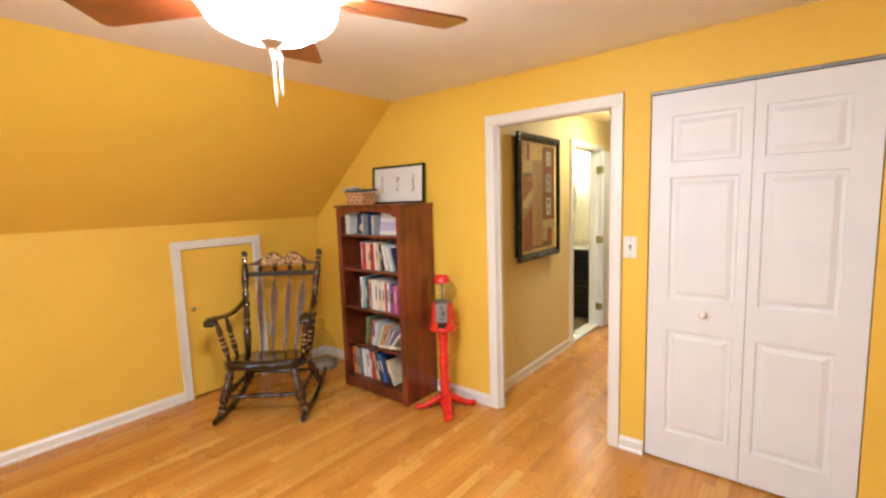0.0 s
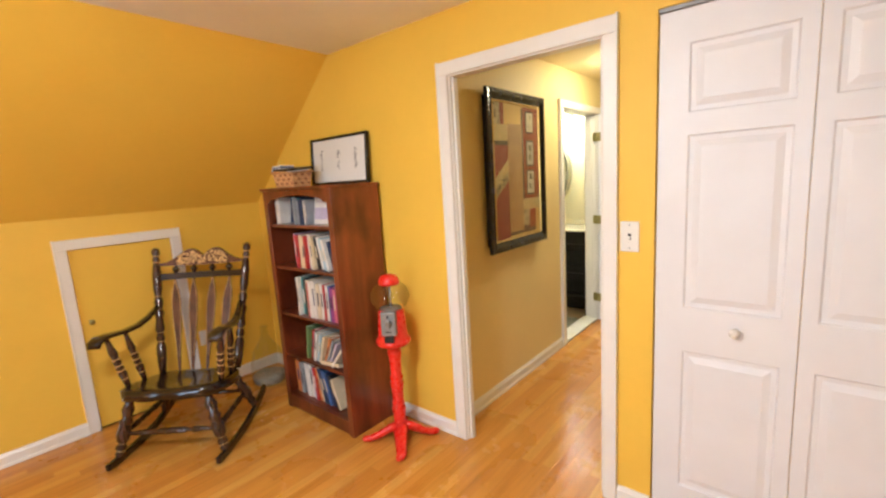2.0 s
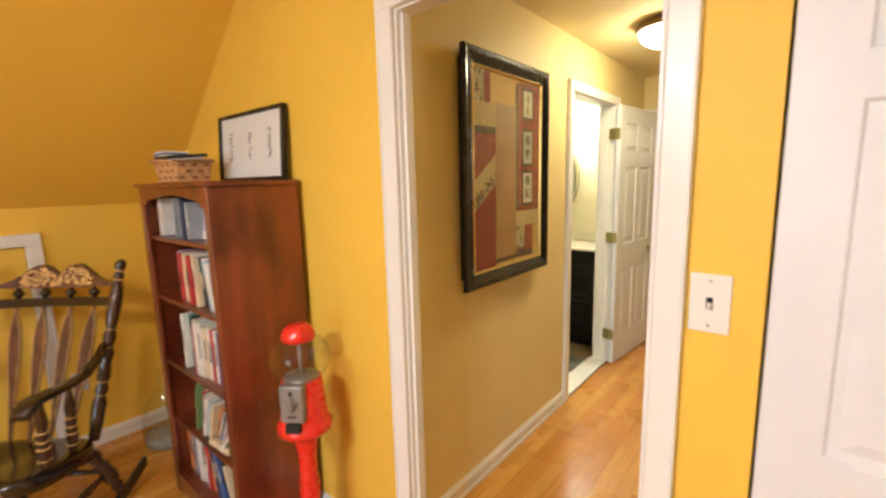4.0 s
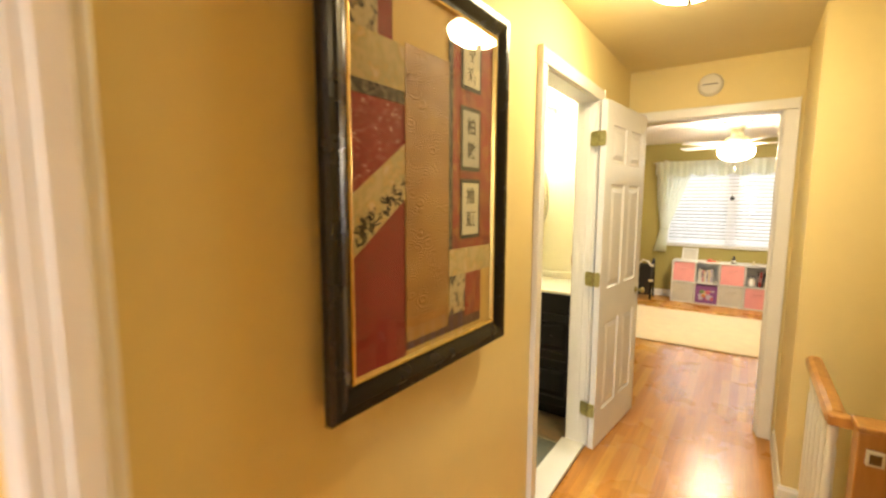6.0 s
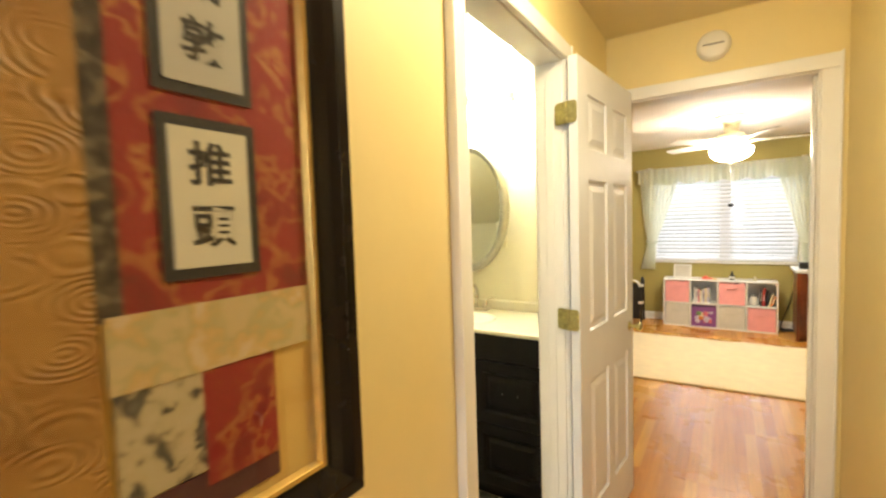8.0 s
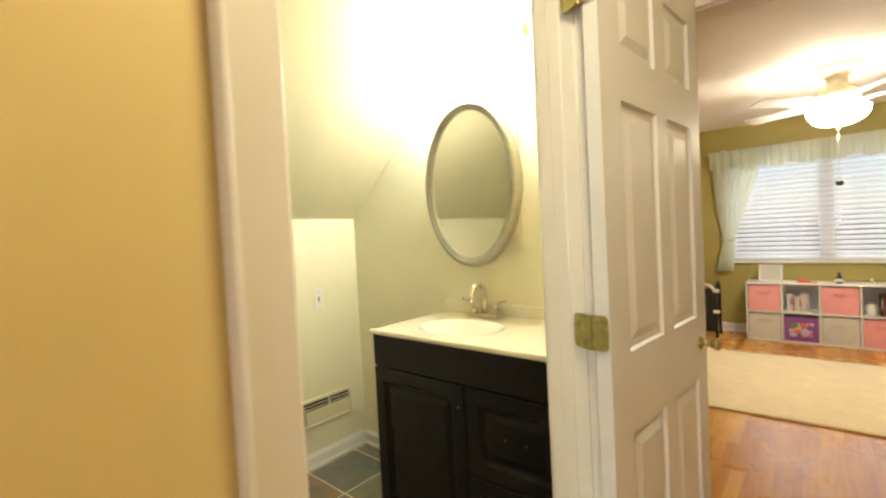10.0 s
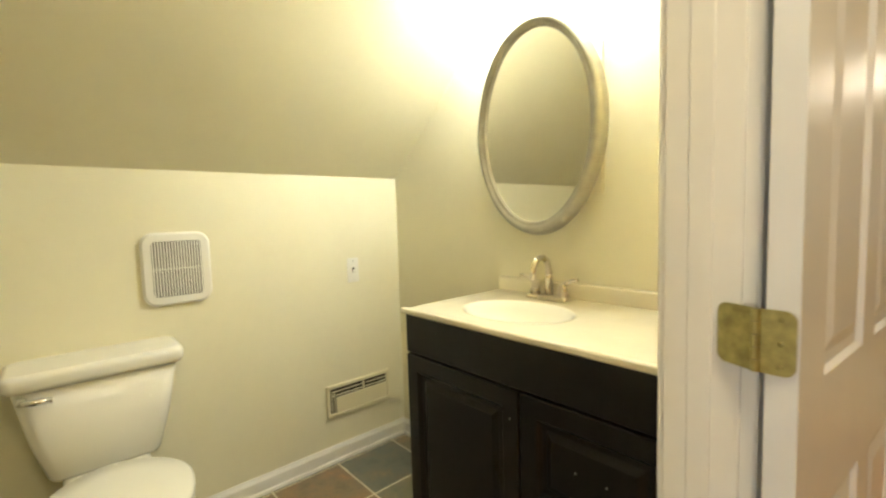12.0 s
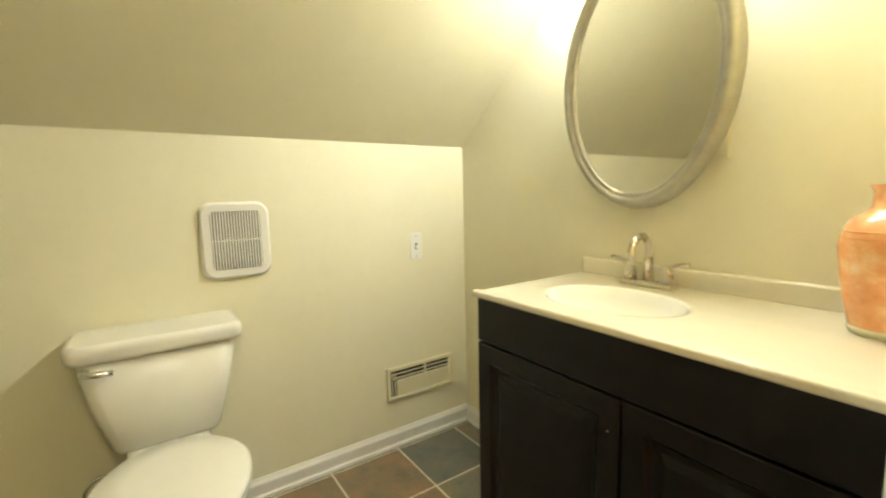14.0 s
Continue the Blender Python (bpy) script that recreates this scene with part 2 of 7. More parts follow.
# ---- mesh helpers ----
def add_box(bm, x0, x1, y0, y1, z0, z1, bevel=0.0, m=None, mi=0, seg=2):
    r = bmesh.ops.create_cube(bm, size=1)
    vs = r["verts"]
    mat = Matrix.Translation(((x0 + x1) / 2, (y0 + y1) / 2, (z0 + z1) / 2)) @ Matrix.Diagonal((x1 - x0, y1 - y0, z1 - z0, 1))
    bmesh.ops.transform(bm, matrix=(m @ mat) if m is not None else mat, verts=vs)
    fs = {f for v in vs for f in v.link_faces}
    for f in fs:
        f.material_index = mi
    if bevel > 0:
        es = list({e for v in vs for e in v.link_edges})
        rr = bmesh.ops.bevel(bm, geom=es, offset=bevel, segments=seg, affect="EDGES", profile=0.6)
        for f in rr["faces"]:
            f.material_index = mi
            f.smooth = True
    return vs


def add_lathe(bm, profile, segs=24, m=None, sx=1.0, sy=1.0, smooth=True, mi=0):
    """Turned solid about z; profile of (radius, height)."""
    rings = []
    for r, z in profile:
        if r < 1e-5:
            v = Vector((0, 0, z))
            rings.append([bm.verts.new(m @ v if m is not None else v)])
        else:
            ring = []
            for i in range(segs):
                a = 2 * math.pi * i / segs
                v = Vector((r * sx * math.cos(a), r * sy * math.sin(a), z))
                ring.append(bm.verts.new(m @ v if m is not None else v))
            rings.append(ring)
    for a, b2 in zip(rings, rings[1:]):
        for i in range(segs):
            j = (i + 1) % segs
            if len(a) == 1 and len(b2) == 1:
                continue
            if len(a) == 1:
                f = bm.faces.new((a[0], b2[j], b2[i]))
            elif len(b2) == 1:
                f = bm.faces.new((a[i], a[j], b2[0]))
            else:
                f = bm.faces.new((a[i], a[j], b2[j], b2[i]))
            f.smooth, f.material_index = smooth, mi


def along(p0, p1):
    """Matrix that lays the z axis from p0 towards p1."""
    d = Vector(p1) - Vector(p0)
    return Matrix.Translation(p0) @ d.to_track_quat("Z", "Y").to_matrix().to_4x4(), d.length


def add_turned(bm, p0, p1, shape, segs=12, mi=0):
    m4, length = along(p0, p1)
    prof = [(0, 0)] + [(r, t * length) for t, r in shape] + [(0, length)]
    add_lathe(bm, prof, segs, m4, mi=mi)


def add_tube(bm, pts, radius, segs=10, mi=0, flat=1.0):
    """A bent round bar through pts."""
    pts = [Vector(p) for p in pts]
    rings = []
    rad = radius if isinstance(radius, (list, tuple)) else [radius] * len(pts)
    side = None
    for i, p in enumerate(pts):
        d = (pts[min(i + 1, len(pts) - 1)] - pts[max(i - 1, 0)]).normalized()
        if side is None:
            side = d.orthogonal().normalized()
        side = (side - d * side.dot(d)).normalized()
        up = d.cross(side)
        rings.append([bm.verts.new(p + rad[i] * (math.cos(2 * math.pi * k / segs) * side + flat * math.sin(2 * math.pi * k / segs) * up)) for k in range(segs)])
    for a, b2 in zip(rings, rings[1:]):
        for i in range(segs):
            j = (i + 1) % segs
            f = bm.faces.new((a[i], a[j], b2[j], b2[i]))
            f.smooth, f.material_index = True, mi
    for ring, rev in ((rings[0], True), (rings[-1], False)):
        f = bm.faces.new(ring[::-1] if rev else ring)
        f.material_index = mi


def add_bar(bm, pts, widths, thicks):
    """A bent flat bar: broad across, thin upright, edges rounded."""
    pts = [Vector(p) for p in pts]
    rings = []
    for i, p in enumerate(pts):
        d = (pts[min(i + 1, len(pts) - 1)] - pts[max(i - 1, 0)]).normalized()
        side = d.cross(Vector((0, 0, 1))).normalized()
        up = side.cross(d)
        ring = []
        for k in range(14):
            a = 2 * math.pi * k / 14
            ca, sa = math.cos(a), math.sin(a)
            ring.append(bm.verts.new(p + side * widths[i] / 2 * math.copysign(abs(ca) ** 0.55, ca) + up * thicks[i] / 2 * math.copysign(abs(sa) ** 0.7, sa)))
        rings.append(ring)
    for a, c in zip(rings, rings[1:]):
        for i in range(14):
            bm.faces.new((a[i], a[(i + 1) % 14], c[(i + 1) % 14], c[i])).smooth = True
    bm.faces.new(rings[0][::-1])
    bm.faces.new(rings[-1])


def add_prism(bm, outline, depth, m=None, mi=0, bevel=0.0):
    """A flat outline in x, z given depth along y."""
    a = [bm.verts.new((x, 0, z)) for x, z in outline]
    c = [bm.verts.new((x, depth, z)) for x, z in outline]
    fs = [bm.faces.new(a), bm.faces.new(c[::-1])]
    k = len(outline)
    for i in range(k):
        fs.append(bm.faces.new((a[i], c[i], c[(i + 1) % k], a[(i + 1) % k])))
    for f in fs:
        f.material_index = mi
    if bevel:
        es = list({e for f in fs[:2] for e in f.edges})
        bmesh.ops.bevel(bm, geom=es, offset=bevel, segments=2, affect="EDGES")
    if m is not None:
        vs = a + c if not bevel else list({v for f in bm.faces for v in f.verts})
        bmesh.ops.transform(bm, matrix=m, verts=vs)


def finish(bm, name):
    bmesh.ops.recalc_face_normals(bm, faces=bm.faces)
    me = bpy.data.meshes.new(name)
    bm.to_mesh(me)
    bm.free()
    return me


def part(name, bm, material, parent=None, label=""):
    """One mesh object under a thing or a part."""
    me = finish(bm, name)
    for mt in (material if isinstance(material, (list, tuple)) else [material]):
        me.materials.append(mt)
    ob = new(name, me)
    if parent is not None:
        ob.parent = parent
    return tagged(ob, label=label)


def thing(name, label, category, m=None, group="", kind=""):
    ob = new(name)
    ob.empty_display_size = 0.1
    if m is not None:
        ob.matrix_basis = m
    return tagged(ob, label, category, group, kind)


def boxpart(name, material, parent, x0, x1, y0, y1, z0, z1, bevel=0.0, label="", m=None):
    bm = bmesh.new()
    add_box(bm, x0, x1, y0, y1, z0, z1, bevel, m)
    return part(name, bm, material, parent, label)


def structure(name, bm, material, label, category):
    return tagged(part(name, bm, material), label, category, kind="structure")


def wall(name, x0, x1, y0, y1, z0, z1, holes, material, label):
    """Upright wall with rectangular openings: (from, to, bottom, top) along its longer run."""
    bm = bmesh.new()
    alongx = (x1 - x0) > (y1 - y0)
    lo, hi = (x0, x1) if alongx else (y0, y1)
    cuts = sorted({lo, hi, *[h[0] for h in holes], *[h[1] for h in holes]})
    for a, c in zip(cuts, cuts[1:]):
        spans = [(z0, z1)]
        for h in holes:
            if h[0] <= a and h[1] >= c:
                nxt = []
                for s0, s1 in spans:
                    if h[2] > s0:
                        nxt.append((s0, min(s1, h[2])))
                    if h[3] < s1:
                        nxt.append((max(s0, h[3]), s1))
                spans = nxt
        for s0, s1 in spans:
            if alongx:
                add_box(bm, a, c, y0, y1, s0, s1)
            else:
                add_box(bm, x0, x1, a, c, s0, s1)
    return structure(name, bm, material, label, "wall")


# ---- plan ----
CEIL = 2.346
NORTH = 4.508       # north wall of the orange room
KNEE = -4.115       # its knee wall
HW, HE = -2.15, -1.20   # hall's west and east faces
BW = -2.25          # bathroom side of the hall's west wall
HEND = 7.67
BKNEE, BEND = -3.908, 7.61
FARW = 11.84

# ---- walls ----
wall("wall_north", -4.4, 1.6, NORTH, 4.54, 0, CEIL, [(-2.04, -1.206, 0, 2.05), (-1.03, -0.112, 0, 2.078)], M_ORANGE, "orange painted wall with door and closet opening")
wall("wall_hall_south", -2.26, -1.08, 4.54, 4.57, 0, CEIL, [(-2.04, -1.206, 0, 2.05)], M_CREAM, "cream painted wall on the hall side")
wall("wall_knee", KNEE - 0.1, KNEE, -1.7, 4.564, 0, 1.5, [(3.222, 3.804, 0, 1.214)], M_ORANGE, "orange painted knee wall under the slope")
wall("wall_south", -4.4, 1.7, -1.72, -1.6, 0, CEIL, [(-1.7, -0.1, 0.85, 2.05)], M_ORANGE, "orange painted gable wall with an assumed window")
wall("wall_east", 1.55, 1.67, -1.7, 4.6, 0, CEIL, [], M_ORANGE, "orange painted wall")
wall("wall_hall_west", BW, HW, 4.57, 7.79, 0, CEIL, [(6.13, 6.937, 0, 2.047)], M_CREAM, "cream painted hall wall with a bathroom doorway")
wall("wall_hall_end", HW, -1.08, HEND, 7.79, 0, CEIL, [(-2.098, -1.272, 0, 2.026)], M_CREAM, "cream painted end wall of the hall")
wall("wall_hall_east_near", HE, -1.08, 4.57, 5.12, -2.6, CEIL, [], M_CREAM, "cream painted short wall before the stairs")
wall("wall_hall_east_far", HE, -1.08, 7.0, HEND, -2.6, CEIL, [], M_CREAM, "cream painted short wall after the stairs")
wall("wall_stair_far", -1.08, 1.3, 7.0, 7.12, -2.6, CEIL, [], M_CREAM, "cream painted stairwell wall")
wall("wall_stair_near", -1.08, 1.3, 5.0, 5.12, -2.6, CEIL, [], M_CREAM, "cream painted stairwell wall")
wall("wall_stair_end", 1.3, 1.42, 5.0, 7.12, -2.6, CEIL, [], M_CREAM, "cream painted stairwell end wall")
wall("wall_bath_end", -4.2, BW, BEND, 7.79, 0, CEIL, [], M_BATH, "pale yellow wall behind the vanity")
wall("wall_bath_knee", BKNEE - 0.1, BKNEE, 5.0, BEND, 0, 1.48, [], M_BATH, "pale yellow knee wall behind the toilet")
wall("wall_bath_south", -4.2, BW, 5.0, 5.1, 0, CEIL, [], M_BATH, "pale yellow bathroom wall")
wall("wall_window", -3.8, 0.7, FARW, FARW + 0.14, 0, CEIL, [(-2.47, -0.89, 0.82, 2.02)], M_OLIVE, "olive green wall with a wide window")
wall("wall_far_west", -3.8, -3.68, 7.79, FARW, 0, CEIL, [], M_OLIVE, "olive green bedroom wall")
wall("wall_far_east", 0.58, 0.7, 7.67, FARW, 0, CEIL, [], M_OLIVE, "olive green bedroom wall")
wall("wall_far_south", -3.8, 0.7, 7.792, 7.80, 0, CEIL, [(-2.12, -1.28, 0, 2.06)], M_OLIVE, "olive green bedroom wall around the doorway")
wall("wall_closet_back", -1.1, 0.05, 4.98, 5.0, 0, CEIL, [], M_ORANGE, "back wall of the closet")

# sloped ceilings and flat ceilings
def slope(name, xk, zk, xt, zt, y0, y1, material, label):
    bm = bmesh.new()
    dx, dz = xt - xk, zt - zk
    ln = math.hypot(dx, dz)
    nx, nz = -dz / ln * 0.12, dx / ln * 0.12
    ex, ez = dx / ln * 0.12, dz / ln * 0.12
    add_prism(bm, [(xk - ex, zk - ez), (xt, zt), (xt, zt + 0.16), (xk - ex + nx, zk - ez + nz)], y1 - y0)
    bmesh.ops.translate(bm, vec=(0, y0, 0), verts=bm.verts)
    return structure(name, bm, material, label, "ceiling")


slope("ceiling_slope_room", KNEE, 1.412, -2.995, CEIL, -1.65, NORTH + 0.02, M_ORANGE, "sloped attic ceiling painted orange")
slope("ceiling_slope_bath", BKNEE, 1.404, -2.83, CEIL, 5.05, BEND + 0.02, M_BATH, "sloped attic ceiling painted pale yellow")


def slab(name, x0, x1, y0, y1, z0, z1, material, label, category):
    bm = bmesh.new()
    add_box(bm, x0, x1, y0, y1, z0, z1)
    return structure(name, bm, material, label, category)


slab("ceiling_room", -3.4, 1.7, -1.75, 4.54, CEIL, CEIL + 0.1, M_CEIL1, "flat white painted ceiling", "ceiling")
slab("ceiling_hall", BW, 1.45, 4.54, 7.795, CEIL, CEIL + 0.1, M_CEILH, "flat cream painted hall ceiling", "ceiling")
slab("ceiling_bath", -3.3, BW, 5.0, 7.79, CEIL, CEIL + 0.1, M_BATH, "flat pale yellow bathroom ceiling", "ceiling")
slab("ceiling_far", -3.85, 0.75, 7.795, 12.0, 2.33, CEIL + 0.1, M_CEIL1, "flat white bedroom ceiling", "ceiling")
slab("roof", -4.6, 1.9, -1.9, 12.3, 2.6, 2.7, M_SUB, "plain roof deck over the rooms", "roof")
slab("stair_floor", -1.2, 1.4, 5.0, 7.1, -2.7, -2.6, M_SUB, "floor at the foot of the stairs", "floor")
slab("ground", -300, 300, -300, 300, -3.4, -3.2, plain("lawn", (0.07, 0.09, 0.03), 0.9, scale=0.6, var=0.3), "grass ground outside the house", "ground")


# ---- trim ----
def base_board(x0, y0, x1, y1, inward, h=0.083, t=0.014):
    """Moulded skirting along a wall; inward is the unit way into the room."""
    d = Vector((x1 - x0, y1 - y0, 0))
    ln = d.length
    d.normalize()
    inw = Vector((*inward, 0))
    prof = [(0, 0), (t + 0.006, 0), (t + 0.006, 0.012), (t, 0.02), (t, h - 0.02), (t * 0.45, h - 0.006), (t * 0.35, h), (0, h)]
    bm = bmesh.new()
    ends = []
    for s in (0, ln):
        ends.append([bm.verts.new(Vector((x0, y0, 0)) + d * s + inw * a + Vector((0, 0, z))) for a, z in prof])
    k = len(prof)
    for i in range(k):
        bm.faces.new((ends[0][i], ends[0][(i + 1) % k], ends[1][(i + 1) % k], ends[1][i]))
    bm.faces.new(ends[0])
    bm.faces.new(ends[1][::-1])
    structure("baseboard", bm, M_TRIM, "white painted wooden baseboard", "baseboard")


base_board(KNEE, -1.6, KNEE, 3.157, (1, 0))
base_board(KNEE, 3.869, KNEE, NORTH, (1, 0))
base_board(KNEE + 0.02, NORTH, -2.087, NORTH, (0, -1))
base_board(-1.169, NORTH, -1.031, NORTH, (0, -1))
base_board(-0.11, NORTH, 1.55, NORTH, (0, -1))
base_board(1.55, -1.6, 1.55, NORTH - 0.02, (-1, 0))
base_board(HW, 4.59, HW, 6.084, (1, 0))
base_board(HW, 7.02, HW, HEND, (1, 0))
base_board(HE, 4.6, HE, 5.12, (-1, 0))
base_board(HE, 7.0, HE, HEND - 0.02, (-1, 0))
base_board(HE - 0.015, 7.0, -0.6, 7.0, (0, -1))
base_board(BKNEE, 5.1, BKNEE, BEND, (1, 0))
base_board(BKNEE + 0.02, BEND, -3.15, BEND, (0, -1))
base_board(BW, 5.1, BW, 6.08, (-1, 0))
base_board(-3.68, FARW, 0.58, FARW, (0, -1), 0.1)
base_board(-3.68, 7.8, -3.68, FARW, (1, 0), 0.1)


def casing(name, axis, face, out, a0, a1, top, w=0.066, t=0.02, wr=None, jamb=0.0, floor_z=0.0, stop=0.012, label="white painted door casing"):
    """Mitred casing round an opening a0..a1 on a wall face, with the lining of the opening."""
    ob = thing(name, label, "door frame", kind="structure")

    def put(nm, p0, p1, d0, d1, z0, z1, bev):
        bm = bmesh.new()
        lo, hi = sorted((d0, d1))
        if axis == "x":
            add_box(bm, p0, p1, lo, hi, z0, z1, bev)
        else:
            add_box(bm, lo, hi, p0, p1, z0, z1, bev)
        part(nm, bm, M_TRIM, ob)

    wr = w if wr is None else wr
    f0, f1 = face - out * 0.002, face + out * t
    put("side_casing", a0 - w, a0, f0, f1, floor_z, top, 0.005)
    put("side_casing", a1, a1 + wr, f0, f1, floor_z, top, 0.005)
    put("head_casing", a0 - w, a1 + wr, f0, f1 + out * 0.001, top, top + w, 0.005)
    # thin back band at the outer edge
    put("back_band", a0 - w - 0.001, a0 - w + 0.006, f0, f1 + out * 0.005, floor_z, top + w + 0.004, 0.003)
    put("back_band", a1 + wr - 0.006, a1 + wr + 0.001, f0, f1 + out * 0.005, floor_z, top + w + 0.004, 0.003)
    if jamb:
        j0, j1 = face + out * 0.001, face - out * jamb
        put("jamb", a0 - 0.018, a0 + 0.006, j0, j1, floor_z, top, 0.002)
        put("jamb", a1 - 0.006, a1 + 0.018, j0, j1, floor_z, top, 0.002)
        put("head_jamb", a0 - 0.018, a1 + 0.018, j0, j1, top - 0.006, top + 0.017, 0.002)
        mid = face - out * jamb * 0.5
        put("door_stop", a0 + 0.006, a0 + 0.006 + stop, mid - 0.016, mid + 0.016, floor_z, top - 0.006, 0.002)
        put("door_stop", a1 - 0.006 - stop, a1 - 0.006, mid - 0.016, mid + 0.016, floor_z, top - 0.006, 0.002)
    return ob


casing("door_frame_1", "x", NORTH, -1, -2.02, -1.230, 2.033, wr=0.061, jamb=0.066)
casing("door_frame_2", "x", 4.57, 1, -2.02, -1.226, 2.033, wr=0.025, t=0.012)
f3 = casing("door_frame_3", "y", HW, 1, 6.148, 6.919, 2.03, w=0.062, wr=0.066, t=0.021, jamb=0.1, stop=0.004)
casing("door_frame_4", "y", BW, -1, 6.148, 6.919, 2.03, t=0.012)
f5 = casing("door_frame_5", "x", HEND, -1, -2.08, -1.29, 2.008, w=0.062, wr=0.07, jamb=0.12)
casing("door_frame_6", "y", KNEE, 1, 3.222, 3.804, 1.214, w=0.064)
bm = bmesh.new()
add_box(bm, BW - 0.03, HW + 0.012, 6.155, 6.912, 0, 0.018, 0.006)
structure("threshold", bm, M_TRIM, "white painted wooden threshold of the bathroom", "threshold")

# strike plate on the first doorway's jamb
bm = bmesh.new()
add_box(bm, -1.2335, -1.2315, 4.518, 4.54, 0.93, 0.99, 0.0008)
add_box(bm, -1.2345, -1.2335, 4.523, 4.535, 0.945, 0.975)
tagged(part("strike_plate", bm, M_BRASS), "small brass strike plate set in a white jamb", "strike plate")

# little attic door
ad = thing("door_attic", "low attic access door painted orange like the wall", "door", kind="structure")
boxpart("door_leaf", M_ORANGE, ad, KNEE - 0.03, KNEE - 0.004, 3.225, 3.801, 0.012, 1.21, 0.003)
bm = bmesh.new()
mk = Matrix.Translation((KNEE - 0.004, 3.277, 0.735)) @ pose(0, 0, 0, 0, 90, 0)
add_lathe(bm, [(0, 0), (0.012, 0), (0.007, 0.006), (0.006, 0.014), (0.014, 0.02), (0.016, 0.028), (0.009, 0.034), (0, 0.035)], 16, mk)
part("knob", bm, M_BRASS, ad, "small brass knob")
boxpart("back_board", M_RECESS_SHADE, ad, KNEE - 0.16, KNEE - 0.1, 3.1, 3.95, 0, 1.35)


# ---- moulded doors ----
def moulded_panel(bm, x0, x1, z0, z1, y, s):
    """Sunk and raised field; s is the way out of the door."""
    rings = [(0, 0), (0.006, -0.008), (0.022, -0.009), (0.046, -0.0015)]
    prev = None
    for ins, d in rings:
        ring = [bm.verts.new((xx, y + s * d, zz)) for xx, zz in ((x0 + ins, z0 + ins), (x1 - ins, z0 + ins), (x1 - ins, z1 - ins), (x0 + ins, z1 - ins))]
        if prev:
            for i in range(4):
                bm.faces.new((prev[i], prev[(i + 1) % 4], ring[(i + 1) % 4], ring[i]))
        prev = ring
    bm.faces.new(prev)


def door_leaf(ob, name, w, h, t, rows, cols, y_out, s):
    """A leaf in x, z from the origin; rows of (z0, z1), cols of (x0, x1) are left open in its face for the panels."""
    bm = bmesh.new()
    xs = sorted({0, w, *[c for col in cols for c in col]})
    zs = sorted({0, h, *[r for row in rows for r in row]})
    back = y_out - s * t
    front = [[bm.verts.new((xx, y_out, zz)) for zz in zs] for xx in xs]
    for a in range(len(xs) - 1):
        for c in range(len(zs) - 1):
            if (xs[a], xs[a + 1]) in cols and (zs[c], zs[c + 1]) in rows:
                continue
            bm.faces.new((front[a][c], front[a + 1][c], front[a + 1][c + 1], front[a][c + 1]))
    nx, nz = len(xs) - 1, len(zs) - 1
    loop = [(a, 0) for a in range(nx)] + [(nx, c) for c in range(nz)] + [(a, nz) for a in range(nx, 0, -1)] + [(0, c) for c in range(nz, 0, -1)]
    rim = [front[a][c] for a, c in loop]
    rear = [bm.verts.new((v.co.x, back, v.co.z)) for v in rim]
    for k in range(len(rim)):
        q = (k + 1) % len(rim)
        bm.faces.new((rim[k], rim[q], rear[q], rear[k]))
    bm.faces.new(rear)
    leaf = part(name, bm, M_DOOR, ob)
    for xa, xb in cols:
        for za, zb in rows:
            bm = bmesh.new()
            moulded_panel(bm, xa, xb, za, zb, y_out, s)
            part("panel", bm, M_DOOR, leaf)
    return leaf


# bifold closet doors
cl = thing("door_closet", "white moulded six-panel bifold closet doors, closed", "closet door", kind="structure")
for x0, x1, kn in ((-1.0235, -0.5685, True), (-0.566, -0.117, False)):
    leaf = door_leaf(cl, "door_leaf", x1 - x0, 2.045, 0.032, [(0.172, 0.768), (0.945, 1.606), (1.685, 1.928)], [(0.1, x1 - x0 - 0.046)] if kn else [(0.046, x1 - x0 - 0.1)], 0.0, -1)
    leaf.matrix_basis = pose(x0, NORTH + 0.006, 0.012, 0, 0, 0)
    if kn:
        bm = bmesh.new()
        add_lathe(bm, [(0, 0), (0.011, 0), (0.008, 0.008), (0.009, 0.014), (0.017, 0.02), (0.018, 0.028), (0.01, 0.034), (0, 0.035)], 18, pose(-0.749 - x0, 0, 0.878, 90, 0, 0))
        part("knob", bm, M_PLASTIC, leaf, "white round knob")
bm = bmesh.new()
add_box(bm, -1.028, -0.113, NORTH + 0.004, NORTH + 0.04, 2.062, 2.077, 0.002)
part("track", bm, M_STEEL, cl, "grey metal door track")

# bathroom door, swung open against the hall wall
bd = thing("door_bathroom", "white moulded six-panel door standing open", "door", pose(-2.082, 6.886, 0.012, 0, 0, math.degrees(math.atan2(0.697, 0.069))), kind="structure")
W = 0.70
leaf = door_leaf(bd, "door_leaf", W, 2.015, 0.035, [(0.21, 0.755), (0.955, 1.56), (1.68, 1.89)], [(0.105, 0.325), (0.405, 0.61)], 0.0, -1)
bm = bmesh.new()
add_lathe(bm, [(0, 0), (0.03, 0), (0.031, 0.004), (0.02, 0.009), (0.0105, 0.012), (0.0105, 0.035), (0.02, 0.042), (0.026, 0.052), (0.025, 0.062), (0.014, 0.069), (0, 0.07)], 22, pose(W - 0.062, 0, 0.868, 90, 0, 0) @ Matrix.Diagonal((0.78, 0.78, 0.85, 1)))
part("knob", bm, M_BRASS, bd, "polished brass door knob")
bm = bmesh.new()
add_box(bm, W - 0.0005, W + 0.001, 0.008, 0.028, 0.85, 0.915)
part("latch_plate", bm, M_BRASS, bd, "brass latch plate")


